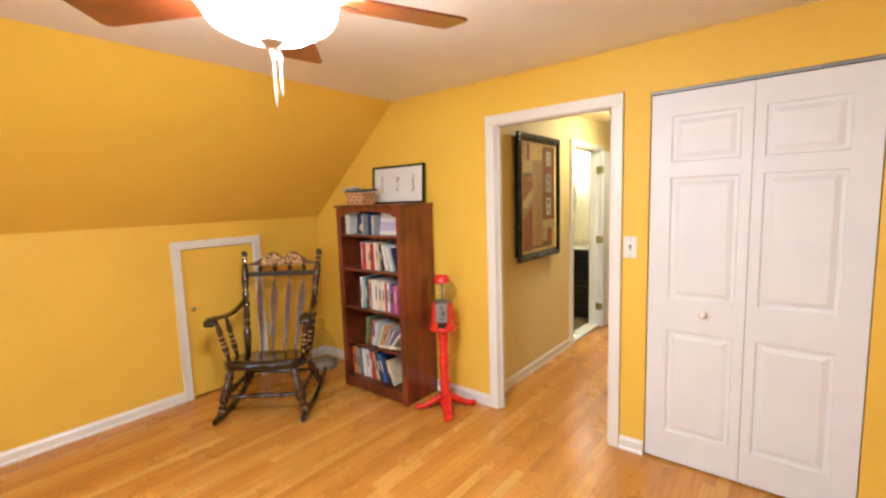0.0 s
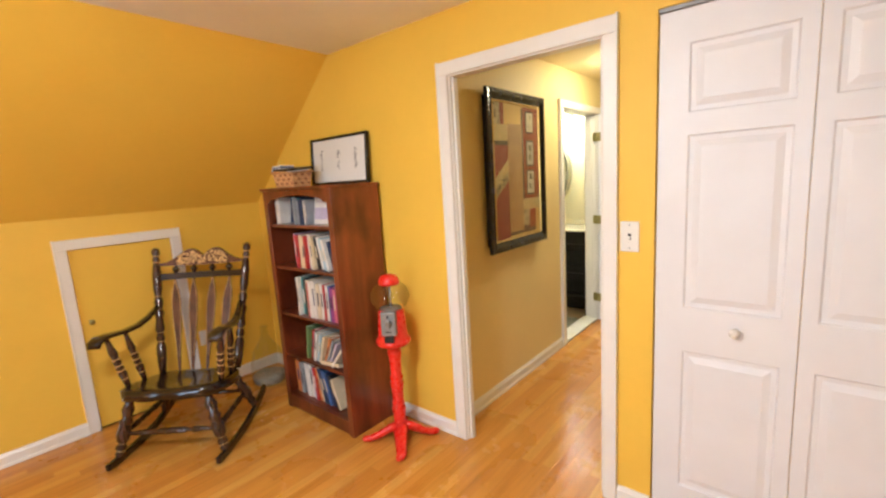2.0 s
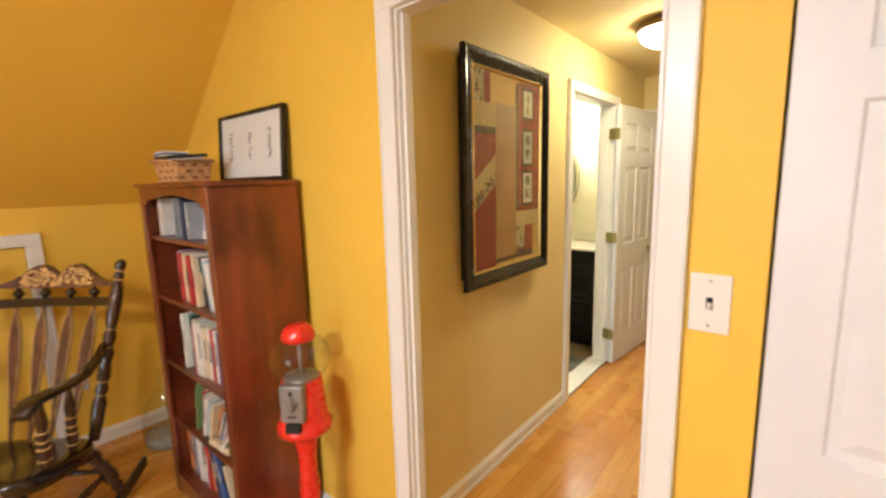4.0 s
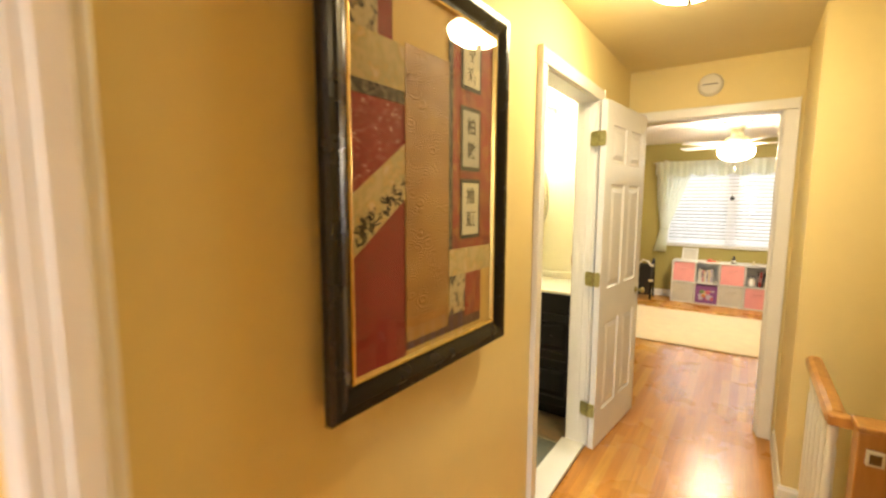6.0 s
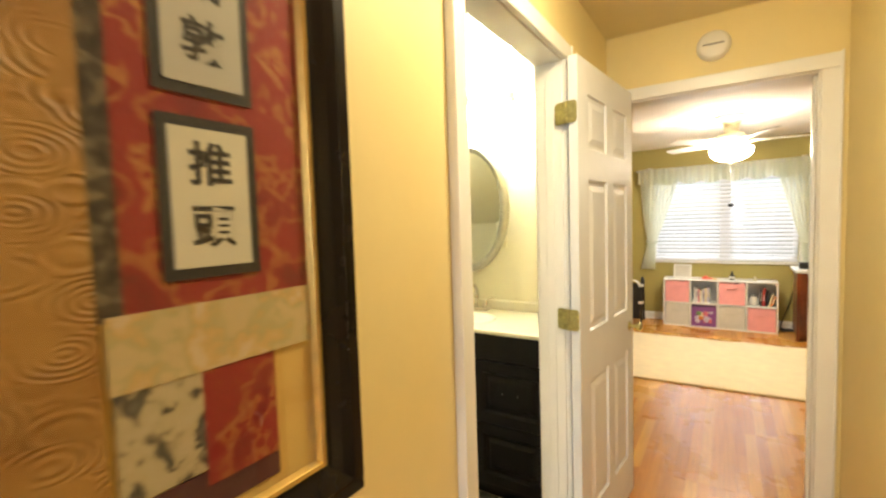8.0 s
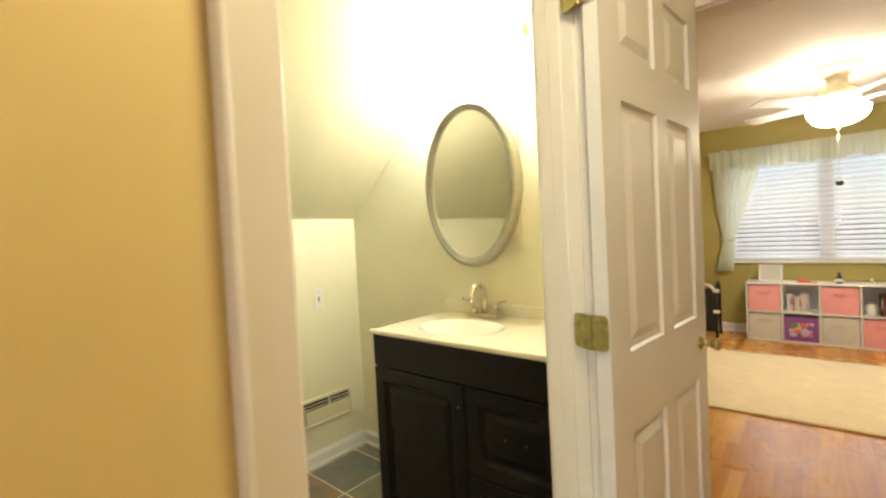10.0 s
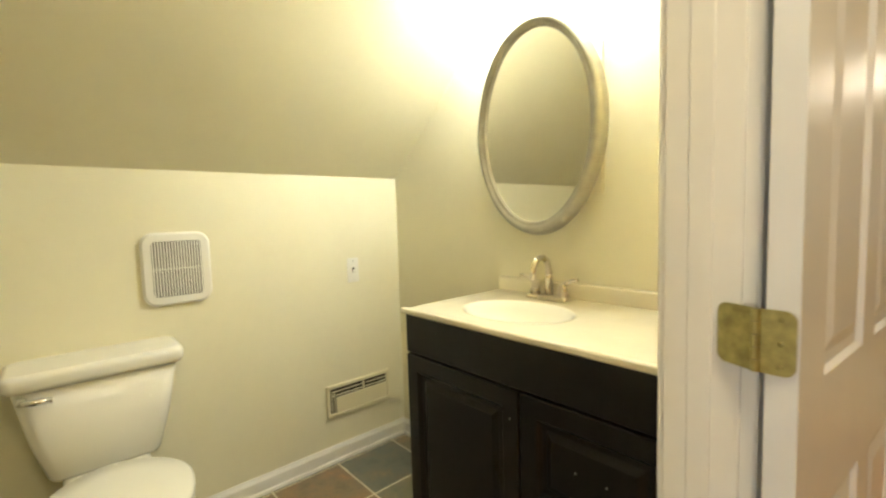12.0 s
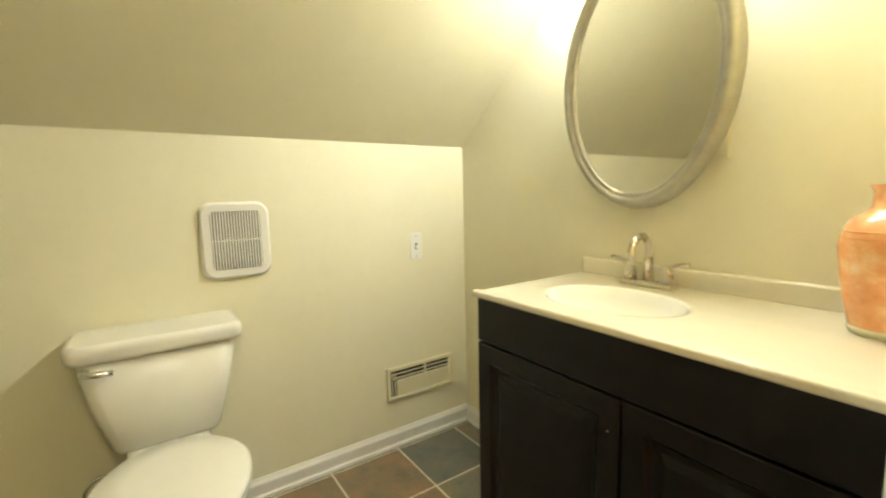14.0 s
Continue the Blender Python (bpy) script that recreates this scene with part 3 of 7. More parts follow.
def hinge(parent, pin, jamb_to, door_to, zc, hh=0.082):
    """Butt hinge: two screwed leaves and a knuckled pin."""
    bm = bmesh.new()
    pin, a, c = Vector(pin), Vector(jamb_to), Vector(door_to)
    for end in (a, c):
        d = (end - pin)
        ln = d.length
        ang = math.atan2(d.y, d.x)
        mm = Matrix.Translation((pin.x, pin.y, zc)) @ Matrix.Rotation(ang, 4, "Z")
        rr = 0.013
        outl = [(0.003, -hh / 2)]
        outl += [(ln - rr + rr * math.sin(math.radians(15 * q)), -hh / 2 + rr - rr * math.cos(math.radians(15 * q))) for q in range(7)]
        outl += [(ln - rr + rr * math.cos(math.radians(15 * q)), hh / 2 - rr + rr * math.sin(math.radians(15 * q))) for q in range(7)]
        outl += [(0.003, hh / 2)]
        add_prism(bm, outl, 0.0024, mm @ Matrix.Translation((0, -0.0012, 0)))
        for zz in (-0.03, 0.0, 0.03):
            add_lathe(bm, [(0, 0), (0.0036, 0), (0.0026, 0.0007), (0, 0.0007)], 8, mm @ pose(ln * 0.62, -0.0012, zz, 90, 0, 0))
    for i in range(5):
        z0 = zc - hh / 2 + i * hh / 5
        add_lathe(bm, [(0, z0 + 0.0005), (0.0058, z0 + 0.0005), (0.0058, z0 + hh / 5 - 0.0005), (0, z0 + hh / 5 - 0.0005)], 10, smooth=False, m=Matrix.Translation((pin.x, pin.y, 0)))
    part("hinge", bm, M_HINGE, parent, "antique brass butt hinge")


for zc in (1.82, 1.03, 0.247):
    hinge(f3, (-2.126, 6.884, 0), (-2.174, 6.905, 0), (-2.084, 6.882, 0), zc)
for zc in (1.80, 1.03, 0.24):
    hinge(f5, (-1.298, 7.785, 0), (-1.2985, 7.74, 0), (-1.293, 7.80, 0), zc)


# ================= orange room =================
# ceiling fan
def ceiling_fan(x, y, top, z_blade, reach, blade_w, angle0, m_blade, m_metal, m_bowl, label, bowl_r=0.17, drop=0.105, count=5, chains=True, fob=None, hugger=False, kit=0.03, bulge=0.72):
    ob = thing("ceiling_fan", label, "ceiling fan", pose(x, y, 0))
    bm = bmesh.new()
    if hugger:
        add_lathe(bm, [(0, top), (0.142, top), (0.145, top - 0.008), (0.125, top - 0.03), (0.075, top - 0.07), (0.06, top - 0.082), (0.06, z_blade + 0.09), (0.1, z_blade + 0.08), (0.12, z_blade + 0.05),
                       (0.118, z_blade - 0.012), (0.08, z_blade - 0.026), (0, z_blade - 0.026)], 32)
    else:
        add_lathe(bm, [(0, top), (0.075, top), (0.078, top - 0.012), (0.05, top - 0.05), (0.022, top - 0.06), (0.018, z_blade + 0.09),
                       (0.05, z_blade + 0.085), (0.105, z_blade + 0.065), (0.12, z_blade + 0.03), (0.118, z_blade - 0.012), (0.08, z_blade - 0.026), (0, z_blade - 0.026)], 32)
    part("motor", bm, m_metal, ob)
    for k in range(count):
        a = angle0 + 360 / count * k
        bm = bmesh.new()
        out = [(0.2, -0.045), (0.24, -blade_w * 0.46), (reach - 0.03, -blade_w * 0.5), (reach - 0.008, -blade_w * 0.46), (reach, -blade_w * 0.38),
               (reach, blade_w * 0.38), (reach - 0.008, blade_w * 0.46), (reach - 0.03, blade_w * 0.5), (0.24, blade_w * 0.46), (0.2, 0.045)]
        add_prism(bm, out, 0.007, pose(0, 0, 0, 90, 0, 0), bevel=0.002)
        blade = part("blade", bm, m_blade, ob)
        blade.matrix_basis = pose(0, 0, z_blade, 0, 0, a) @ pose(0, 0, 0, 10, 0, 0)
        bm = bmesh.new()
        add_tube(bm, [(0.1, 0, 0.004), (0.16, 0.006, -0.004), (0.21, 0.02, 0.007), (0.27, 0.022, 0.008)], [0.012, 0.01, 0.012, 0.009], 8, flat=0.5)
        add_tube(bm, [(0.15, 0, -0.003), (0.21, -0.02, 0.007), (0.27, -0.022, 0.008)], [0.009, 0.011, 0.008], 8, flat=0.5)
        br = part("blade_bracket", bm, m_metal, ob)
        br.matrix_basis = pose(0, 0, z_blade, 0, 0, a)
    zt = z_blade - kit
    bm = bmesh.new()
    add_lathe(bm, [(0, zt), (0.06, zt), (0.062, zt - 0.012), (0.1, zt - 0.018), (0.1, zt - 0.024), (0, zt - 0.024)], 28)
    part("light_kit", bm, m_metal, ob)
    bm = bmesh.new()
    prof = [(bowl_r * 0.93, zt - 0.02), (bowl_r, zt - 0.03)]
    for i in range(1, 9):
        t = i / 8 * math.pi / 2
        prof.append((max(bowl_r * math.cos(t) ** bulge, 0.012), zt - 0.03 - (drop - 0.03) * math.sin(t)))
    add_lathe(bm, prof, 40)
    # scalloped relief of the glass
    for v in bm.verts:
        a = math.atan2(v.co.y, v.co.x)
        k = 1 + 0.022 * math.cos(10 * a)
        v.co.x *= k
        v.co.y *= k
    part("glass_bowl", bm, m_bowl, ob, "glowing frosted glass bowl")
    zb = zt - drop
    bm = bmesh.new()
    add_lathe(bm, [(0, zb + 0.008), (0.034, zb + 0.006), (0.032, zb + 0.001), (0.018, zb - 0.014), (0.011, zb - 0.02), (0.013, zb - 0.026), (0.006, zb - 0.032), (0, zb - 0.033)], 18)
    part("finial", bm, m_metal, ob)
    if chains:
        for dx, dy, ln in ((0.008, -0.004, 0.173), (-0.004, 0.022, 0.138)):
            bm = bmesh.new()
            add_lathe(bm, [(0, zb - ln), (0.0024, zb - ln + 0.002), (0.003, zb - ln + 0.05), (0.0026, zb - 0.05), (0.0065, zb - 0.042), (0.0072, zb - 0.035), (0.0062, zb - 0.028), (0.0015, zb - 0.022), (0.0015, zb + 0.002), (0, zb + 0.002)], 10, Matrix.Translation((dx, dy, 0)))
            part("pull_chain", bm, M_PULL, ob, "thin pale pull rod on a chain")
    if fob:
        bm = bmesh.new()
        add_tube(bm, [(0, 0, zb - 0.028), (0, 0, fob + 0.02)], 0.0008, 6)
        chain = part("pull_chain", bm, M_NICKEL, ob, "long fine pull chain")
        bm = bmesh.new()
        add_lathe(bm, [(0, fob + 0.03), (0.006, fob + 0.028), (0.01, fob + 0.018), (0.02, fob + 0.012), (0.024, fob), (0.02, fob - 0.012), (0.01, fob - 0.02), (0, fob - 0.022)], 16)
        part("chain_fob", bm, M_BLACKPL, chain, "small round dark fob")
    return ob


ceiling_fan(-1.508, 2.576, CEIL, 2.10, 0.575, 0.165, 66.6, M_BLADE, M_NICKEL, M_BOWL1, "ceiling fan with mahogany blades and lit glass bowl", bowl_r=0.178, drop=0.128, kit=0.002, bulge=1.1)

# rocking chair
ROCK = pose(-3.514, 3.607, 0, 0, 0, 40.5)
rc = thing("rocking_chair", "black-brown wooden rocking chair with gold stencilled crest", "rocking chair", ROCK)
TURN_LEG = [(0.0, 0.014), (0.08, 0.017), (0.12, 0.012), (0.16, 0.02), (0.24, 0.014), (0.3, 0.022), (0.42, 0.025), (0.55, 0.019), (0.6, 0.024), (0.66, 0.015), (0.8, 0.022), (0.9, 0.015), (1.0, 0.014)]
TURN_POST = [(0.0, 0.015), (0.1, 0.02), (0.2, 0.022), (0.24, 0.014), (0.27, 0.021), (0.31, 0.014), (0.34, 0.021), (0.42, 0.016), (0.47, 0.022), (0.5, 0.014), (0.56, 0.02),
             (0.6, 0.014), (0.66, 0.02), (0.78, 0.021), (0.86, 0.016), (0.88, 0.011), (0.9, 0.017), (0.93, 0.011), (0.955, 0.019), (0.985, 0.017), (1.0, 0.006)]
TURN_SPIN = [(0.0, 0.009), (0.15, 0.012), (0.3, 0.017), (0.36, 0.011), (0.4, 0.016), (0.46, 0.011), (0.52, 0.016), (0.58, 0.011), (0.7, 0.016), (0.85, 0.011), (1.0, 0.008)]


def turned_part(name, p0, p1, shape, material, parent, label="", segs=12, k=1.0):
    bm = bmesh.new()
    add_turned(bm, p0, p1, [(t, r * k) for t, r in shape], segs)
    return part(name, bm, material, parent, label)


# saddle seat
bm = bmesh.new()
nx, ny = 16, 14
grid = []
for top in (1, 0):
    for j in range(ny + 1):
        for i in range(nx + 1):
            u, v = i / nx * 2 - 1, j / ny * 2 - 1
            half = 0.292 + 0.018 * (1 - v * v) - 0.012 * (v + 1) / 2
            k = (1 - 0.10 * abs(v) ** 6) * (1 - 0.03 * abs(u) ** 6)
            xx, yy = u * half * k, -0.075 + v * 0.225 * (1 - 0.1 * u ** 4 * (1 if v > 0 else 0.3)) - (0.012 * abs(math.sin(1.5 * math.pi * u)) if v < -0.9 else 0)
            rc4 = 1 - 0.085 * (u * v) ** 4
            xx, yy = xx * rc4, -0.075 + (yy + 0.075) * rc4
            dish = 0.016 * (1 - u * u) * (1 - v * v) * (1 + 0.35 * math.cos(2 * math.pi * u))
            edge = 0.02 * max(abs(u), abs(v)) ** 10
            zz = (0.440 - dish - 0.012 * max(abs(u), abs(v)) ** 20) if top else (0.362 + 0.012 * max(abs(u), abs(v)) ** 16)
            zz -= 0.034 * (v + 1)
            grid.append(bm.verts.new((xx, yy, zz)))
S = (nx + 1) * (ny + 1)
for j in range(ny):
    for i in range(nx):
        a = j * (nx + 1) + i
        for o, flip in ((0, False), (S, True)):
            q = [grid[o + a], grid[o + a + 1], grid[o + a + nx + 2], grid[o + a + nx + 1]]
            f = bm.faces.new(q[::-1] if flip else q)
            f.smooth = True
border = [j for j in range(nx + 1)] + [(j + 1) * (nx + 1) - 1 for j in range(1, ny + 1)] + [ny * (nx + 1) + i for i in range(nx - 1, -1, -1)] + [j * (nx + 1) for j in range(ny - 1, 0, -1)]
for a, c in zip(border, border[1:] + border[:1]):
    bm.faces.new((grid[a], grid[c], grid[c + S], grid[a + S])).smooth = True
part("seat", bm, M_DARKWOOD, rc, "glossy black saddle seat")


def rocker_z(y):
    return 0.017 + (max(0, y + 0.14) / 0.44) ** 2 * 0.095 + max(0, -y - 0.30) * 0.12


for sx in (-1, 1):
    pts = [(-0.385 + 0.70 * i / 18) for i in range(19)]
    bm = bmesh.new()
    rings = []
    for y in pts:
        z = rocker_z(y)
        hh = 0.030 if y > -0.33 else 0.024
        xx = sx * 0.308
        rings.append([bm.verts.new((xx + dx, y, z + dz)) for dx, dz in ((-0.014, -0.016), (0.014, -0.016), (0.014, hh), (-0.014, hh))])
    for a, c in zip(rings, rings[1:]):
        for i in range(4):
            bm.faces.new((a[i], a[(i + 1) % 4], c[(i + 1) % 4], c[i]))
    bm.faces.new(rings[0])
    bm.faces.new(rings[-1])
    bmesh.ops.bevel(bm, geom=list(bm.edges), offset=0.005, segments=2, affect="EDGES")
    part("rocker", bm, M_DARKWOOD, rc)
    turned_part("leg", (sx * 0.308, -0.29, rocker_z(-0.29) + 0.015), (sx * 0.222, -0.235, 0.375), TURN_LEG, M_SPIN, rc, k=1.5)
    turned_part("leg", (sx * 0.306, 0.15, rocker_z(0.15) + 0.015), (sx * 0.215, 0.09, 0.345), TURN_LEG, M_SPIN, rc, k=1.4)
    turned_part("stretcher", (sx * 0.272, -0.268, 0.165), (sx * 0.262, 0.122, 0.19), TURN_SPIN, M_SPIN, rc, k=1.2)
    turned_part("back_post", (sx * 0.245, 0.105, 0.37), (sx * 0.312, 0.34, 1.165), TURN_POST, M_SPIN, rc, k=1.36)
    turned_part("arm_spindle", (sx * 0.272, -0.165, 0.40), (sx * 0.328, -0.2, 0.725), TURN_SPIN, M_SPIN, rc, k=1.4)
    turned_part("arm_spindle", (sx * 0.268, -0.03, 0.38), (sx * 0.318, -0.06, 0.712), TURN_SPIN, M_SPIN, rc, k=1.35)
    bm = bmesh.new()
    add_bar(bm, [(sx * 0.336, -0.285, 0.694), (sx * 0.336, -0.28, 0.718), (sx * 0.335, -0.24, 0.736), (sx * 0.332, -0.17, 0.732), (sx * 0.322, -0.06, 0.716), (sx * 0.308, 0.04, 0.716), (sx * 0.292, 0.125, 0.742), (sx * 0.276, 0.208, 0.79)],
            [0.066, 0.078, 0.082, 0.076, 0.062, 0.052, 0.042, 0.03], [0.03, 0.034, 0.03, 0.027, 0.026, 0.026, 0.026, 0.024])
    part("arm", bm, M_DARKWOOD, rc, "curved black armrest")
turned_part("stretcher", (-0.272, -0.268, 0.168), (0.272, -0.268, 0.168), [(0, 0.009), (0.1, 0.012), (0.25, 0.019), (0.3, 0.012), (0.35, 0.018), (0.5, 0.02), (0.65, 0.018), (0.7, 0.012), (0.75, 0.019), (0.9, 0.012), (1, 0.009)], M_SPIN, rc)
turned_part("stretcher", (-0.258, 0.12, 0.2), (0.258, 0.12, 0.2), [(0, 0.009), (0.3, 0.013), (0.5, 0.016), (0.7, 0.013), (1, 0.009)], M_SPIN, rc)


def back_pt(u, z):
    """A point of the reclined back: u across, z up."""
    t = (z - 0.37) / 0.795
    return Vector((u, 0.105 + 0.235 * t + 0.03 * (1 - (u / 0.3) ** 2) * min(1, t * 1.4), z))


# crest rail with two humps, cross rail, little balls
def rail(name, ztop, zbot, half, thick, material, label=""):
    bm = bmesh.new()
    k = 28
    rows = []
    for i in range(k + 1):
        u = (i / k * 2 - 1) * half
        zt, zb = ztop(u), zbot(u)
        rows.append([bm.verts.new(back_pt(u, z) + Vector((0, dy, 0))) for z, dy in ((zb, -thick / 2), (zt, -thick / 2), (zt, thick / 2), (zb, thick / 2))])
    for a, c in zip(rows, rows[1:]):
        for i in range(4):
            f = bm.faces.new((a[i], a[(i + 1) % 4], c[(i + 1) % 4], c[i]))
    bm.faces.new(rows[0])
    bm.faces.new(rows[-1])
    return part(name, bm, material, rc, label)


def hump(u):
    a = abs(u) / 0.285
    return 1.058 + 0.088 * math.exp(-((a - 0.3) / 0.36) ** 2) - 0.006 * math.exp(-(a / 0.07) ** 2)


rail("crest_rail", hump, lambda u: 1.035 + 0.012 * (u / 0.29) ** 2, 0.29, 0.022, M_CREST, "shaped brown crest rail")
rail("cross_rail", lambda u: 0.992, lambda u: 0.952, 0.286, 0.02, M_DARKWOOD)
for u in (-0.18, -0.062, 0.062, 0.18):
    p, q = back_pt(u, 0.99), back_pt(u, 1.037)
    turned_part("crest_bead", p, q, [(0, 0.008), (0.15, 0.012), (0.3, 0.02), (0.5, 0.023), (0.7, 0.02), (0.85, 0.012), (1, 0.008)], M_DARKWOOD, rc)
# gold stencil of leaves and fruit on the crest
bm = bmesh.new()
rnd = random.Random(4)
for i in range(210):
    u = rnd.uniform(-0.165, 0.165)
    z = rnd.uniform(1.048, min(1.13, hump(u) - 0.012))
    c = back_pt(u, z) + Vector((0, -0.0118, 0))
    a, s1, s2 = rnd.uniform(0, 180), rnd.uniform(0.006, 0.015), rnd.uniform(0.002, 0.005)
    mm = Matrix.Translation(c) @ pose(0, 0, 0, 90 - 13, 0, 0) @ pose(0, 0, 0, 0, 0, a)
    add_lathe(bm, [(1, 0), (0.6, 0.0008), (0, 0.001)], 8, mm @ Matrix.Diagonal((s1, s2, 1, 1)))
part("stencil", bm, M_GOLDPAINT, rc, "gold leaf and fruit stencil")
# flat arrow-shaped back spindles
for u in (-0.185, -0.065, 0.065, 0.185):
    bm = bmesh.new()
    outl = [(0.0, 0.007), (0.15, 0.012), (0.35, 0.02), (0.55, 0.029), (0.75, 0.031), (0.86, 0.023), (0.94, 0.011), (1.0, 0.008)]
    rows = []
    for t, w in outl:
        z = 0.376 + t * 0.579
        c = back_pt(u * (0.72 + 0.28 * t), z)
        rows.append([bm.verts.new(c + Vector((dx * w, dy, 0))) for dx, dy in ((-1, -0.005), (1, -0.005), (1, 0.005), (-1, 0.005))])
    for a, c in zip(rows, rows[1:]):
        for i in range(4):
            bm.faces.new((a[i], a[(i + 1) % 4], c[(i + 1) % 4], c[i]))
    bm.faces.new(rows[0])
    bm.faces.new(rows[-1])
    bmesh.ops.bevel(bm, geom=list(bm.edges), offset=0.002, segments=1, affect="EDGES")
    bs = part("back_spindle", bm, M_CREST, rc, "flat arrow-shaped back spindle")
    for side in (-1, 1):
        bm = bmesh.new()
        add_tube(bm, [back_pt(u * (0.72 + 0.28 * t), 0.376 + t * 0.579) + Vector((side * (w - 0.004), -0.0052, 0)) for t, w in outl[1:]], 0.0023, 5)
        part("gold_line", bm, M_GOLDPAINT, bs, "thin gold outline")
# gold rings on legs and posts
for sx in (-1, 1):
    for p0, p1, ts in (((sx * 0.245, 0.105, 0.37), (sx * 0.312, 0.34, 1.165), (0.24, 0.31, 0.5, 0.56, 0.6, 0.88, 0.93)), ((sx * 0.308, -0.29, rocker_z(-0.29) + 0.015), (sx * 0.222, -0.235, 0.375), (0.12, 0.24, 0.46, 0.66, 0.9)),
                       ((sx * 0.272, -0.165, 0.40), (sx * 0.328, -0.2, 0.725), (0.2, 0.36, 0.46, 0.58)), ((sx * 0.268, -0.03, 0.38), (sx * 0.318, -0.06, 0.712), (0.2, 0.36, 0.46, 0.58))):
        m4, ln = along(p0, p1)
        for t in ts:
            bm = bmesh.new()
            add_lathe(bm, [(0.018, t * ln - 0.0035), (0.0225, t * ln), (0.018, t * ln + 0.0035)], 12, m4)
            part("gold_ring", bm, M_GOLDPAINT, rc, "thin gold painted ring")

# bookcase
BX0, BX1, BY0, BY1, BH = -3.314, -2.590, 4.140, 4.478, 1.52
bk = thing("bookcase", "tall cherry wood bookcase filled with books", "bookcase", pose(0, 0, 0))
boxpart("side_panel", M_CHERRY, bk, BX0, BX0 + 0.02, BY0, BY1, 0, BH - 0.02, 0.0015)
boxpart("side_panel", M_CHERRY, bk, BX1 - 0.02, BX1, BY0, BY1, 0, BH - 0.02, 0.0015)
boxpart("stile", M_CHERRY, bk, BX0 - 0.001, BX0 + 0.042, BY0 - 0.016, BY0, 0, BH - 0.021, 0.002)
boxpart("stile", M_CHERRY, bk, BX1 - 0.042, BX1 + 0.001, BY0 - 0.016, BY0, 0, BH - 0.021, 0.002)
boxpart("top", M_CHERRY, bk, BX0 - 0.014, BX1 + 0.014, BY0 - 0.028, BY1, BH - 0.02, BH, 0.004)
boxpart("back_panel", M_CHERRY, bk, BX0 + 0.02, BX1 - 0.02, BY1 - 0.008, BY1, 0.05, BH - 0.02)
bm = bmesh.new()
xa, xb = BX0 + 0.042, BX1 - 0.042
zt = BH - 0.021
arch = [(xa, zt), (xa, zt - 0.075), (xa + 0.03, zt - 0.072), (xa + 0.05, zt - 0.055)]
for i in range(9):
    u = i / 8
    arch.append((xa + 0.06 + u * (xb - xa - 0.12), zt - 0.052 + 0.022 * math.sin(math.pi * u)))
arch += [(xb - 0.05, zt - 0.055), (xb - 0.03, zt - 0.072), (xb, zt - 0.075), (xb, zt)]
add_prism(bm, arch, 0.016, Matrix.Translation((0, BY0 - 0.016, 0)))
part("arched_rail", bm, M_CHERRY, bk)
boxpart("plinth", M_CHERRY, bk, xa, xb, BY0 - 0.014, BY0 + 0.004, 0.012, 0.095, 0.002)
SHELVES = [0.10, 0.392, 0.690, 1.008, 1.285]
for z in SHELVES:
    boxpart("shelf", M_CHERRY, bk, BX0 + 0.02, BX1 - 0.02, BY0 - (0.0 if z > 0.11 else -0.004), BY1 - 0.008, z - 0.018, z, 0.0015)

BOOK_COL = {"white": (0.72, 0.70, 0.66), "cream": (0.66, 0.56, 0.38), "red": (0.45, 0.03, 0.03), "pink": (0.6, 0.15, 0.22), "blue": (0.05, 0.12, 0.32), "navy": (0.02, 0.04, 0.1),
            "teal": (0.04, 0.22, 0.22), "green": (0.14, 0.26, 0.1), "purple": (0.26, 0.05, 0.22), "black": (0.015, 0.015, 0.018), "grey": (0.3, 0.32, 0.34), "orange": (0.6, 0.2, 0.05),
            "lilac": (0.5, 0.45, 0.6), "skyblue": (0.35, 0.5, 0.6)}
M_BOOK = {k: plain("book_cover_" + k, c, 0.45, var=0.12, scale=18) for k, c in BOOK_COL.items()}
M_PAGES = plain("book_pages", (0.70, 0.64, 0.5), 0.85, var=0.1, scale=30)
rb = random.Random(11)


def book(colour, w, h, d, m, second=None):
    """Upright book: boards and rounded spine, page block, printed bars on the spine (facing -y)."""
    ob = thing("book", f"{colour} covered book standing on a bookcase shelf", "book", m, group="books on the bookcase")
    bm = bmesh.new()
    add_box(bm, 0, 0.0022, 0, d, 0, h)
    add_box(bm, w - 0.0022, w, 0, d, 0, h)
    add_box(bm, 0.0, w, -0.003, 0.0008, 0, h, 0.001, seg=1)
    part("cover", bm, M_BOOK[colour], ob)
    boxpart("pages", M_PAGES, ob, 0.0024, w - 0.0024, 0.001, d - 0.004, 0.003, h - 0.004)
    if w > 0.014:
        bm = bmesh.new()
        z0 = h * rb.uniform(0.3, 0.4)
        add_box(bm, w * 0.3, w * 0.7, -0.0036, -0.003, z0, z0 + h * rb.uniform(0.3, 0.45))
        part("spine_print", bm, M_BOOK[second or rb.choice(["white", "cream", "black", "navy"])], ob)
    return ob


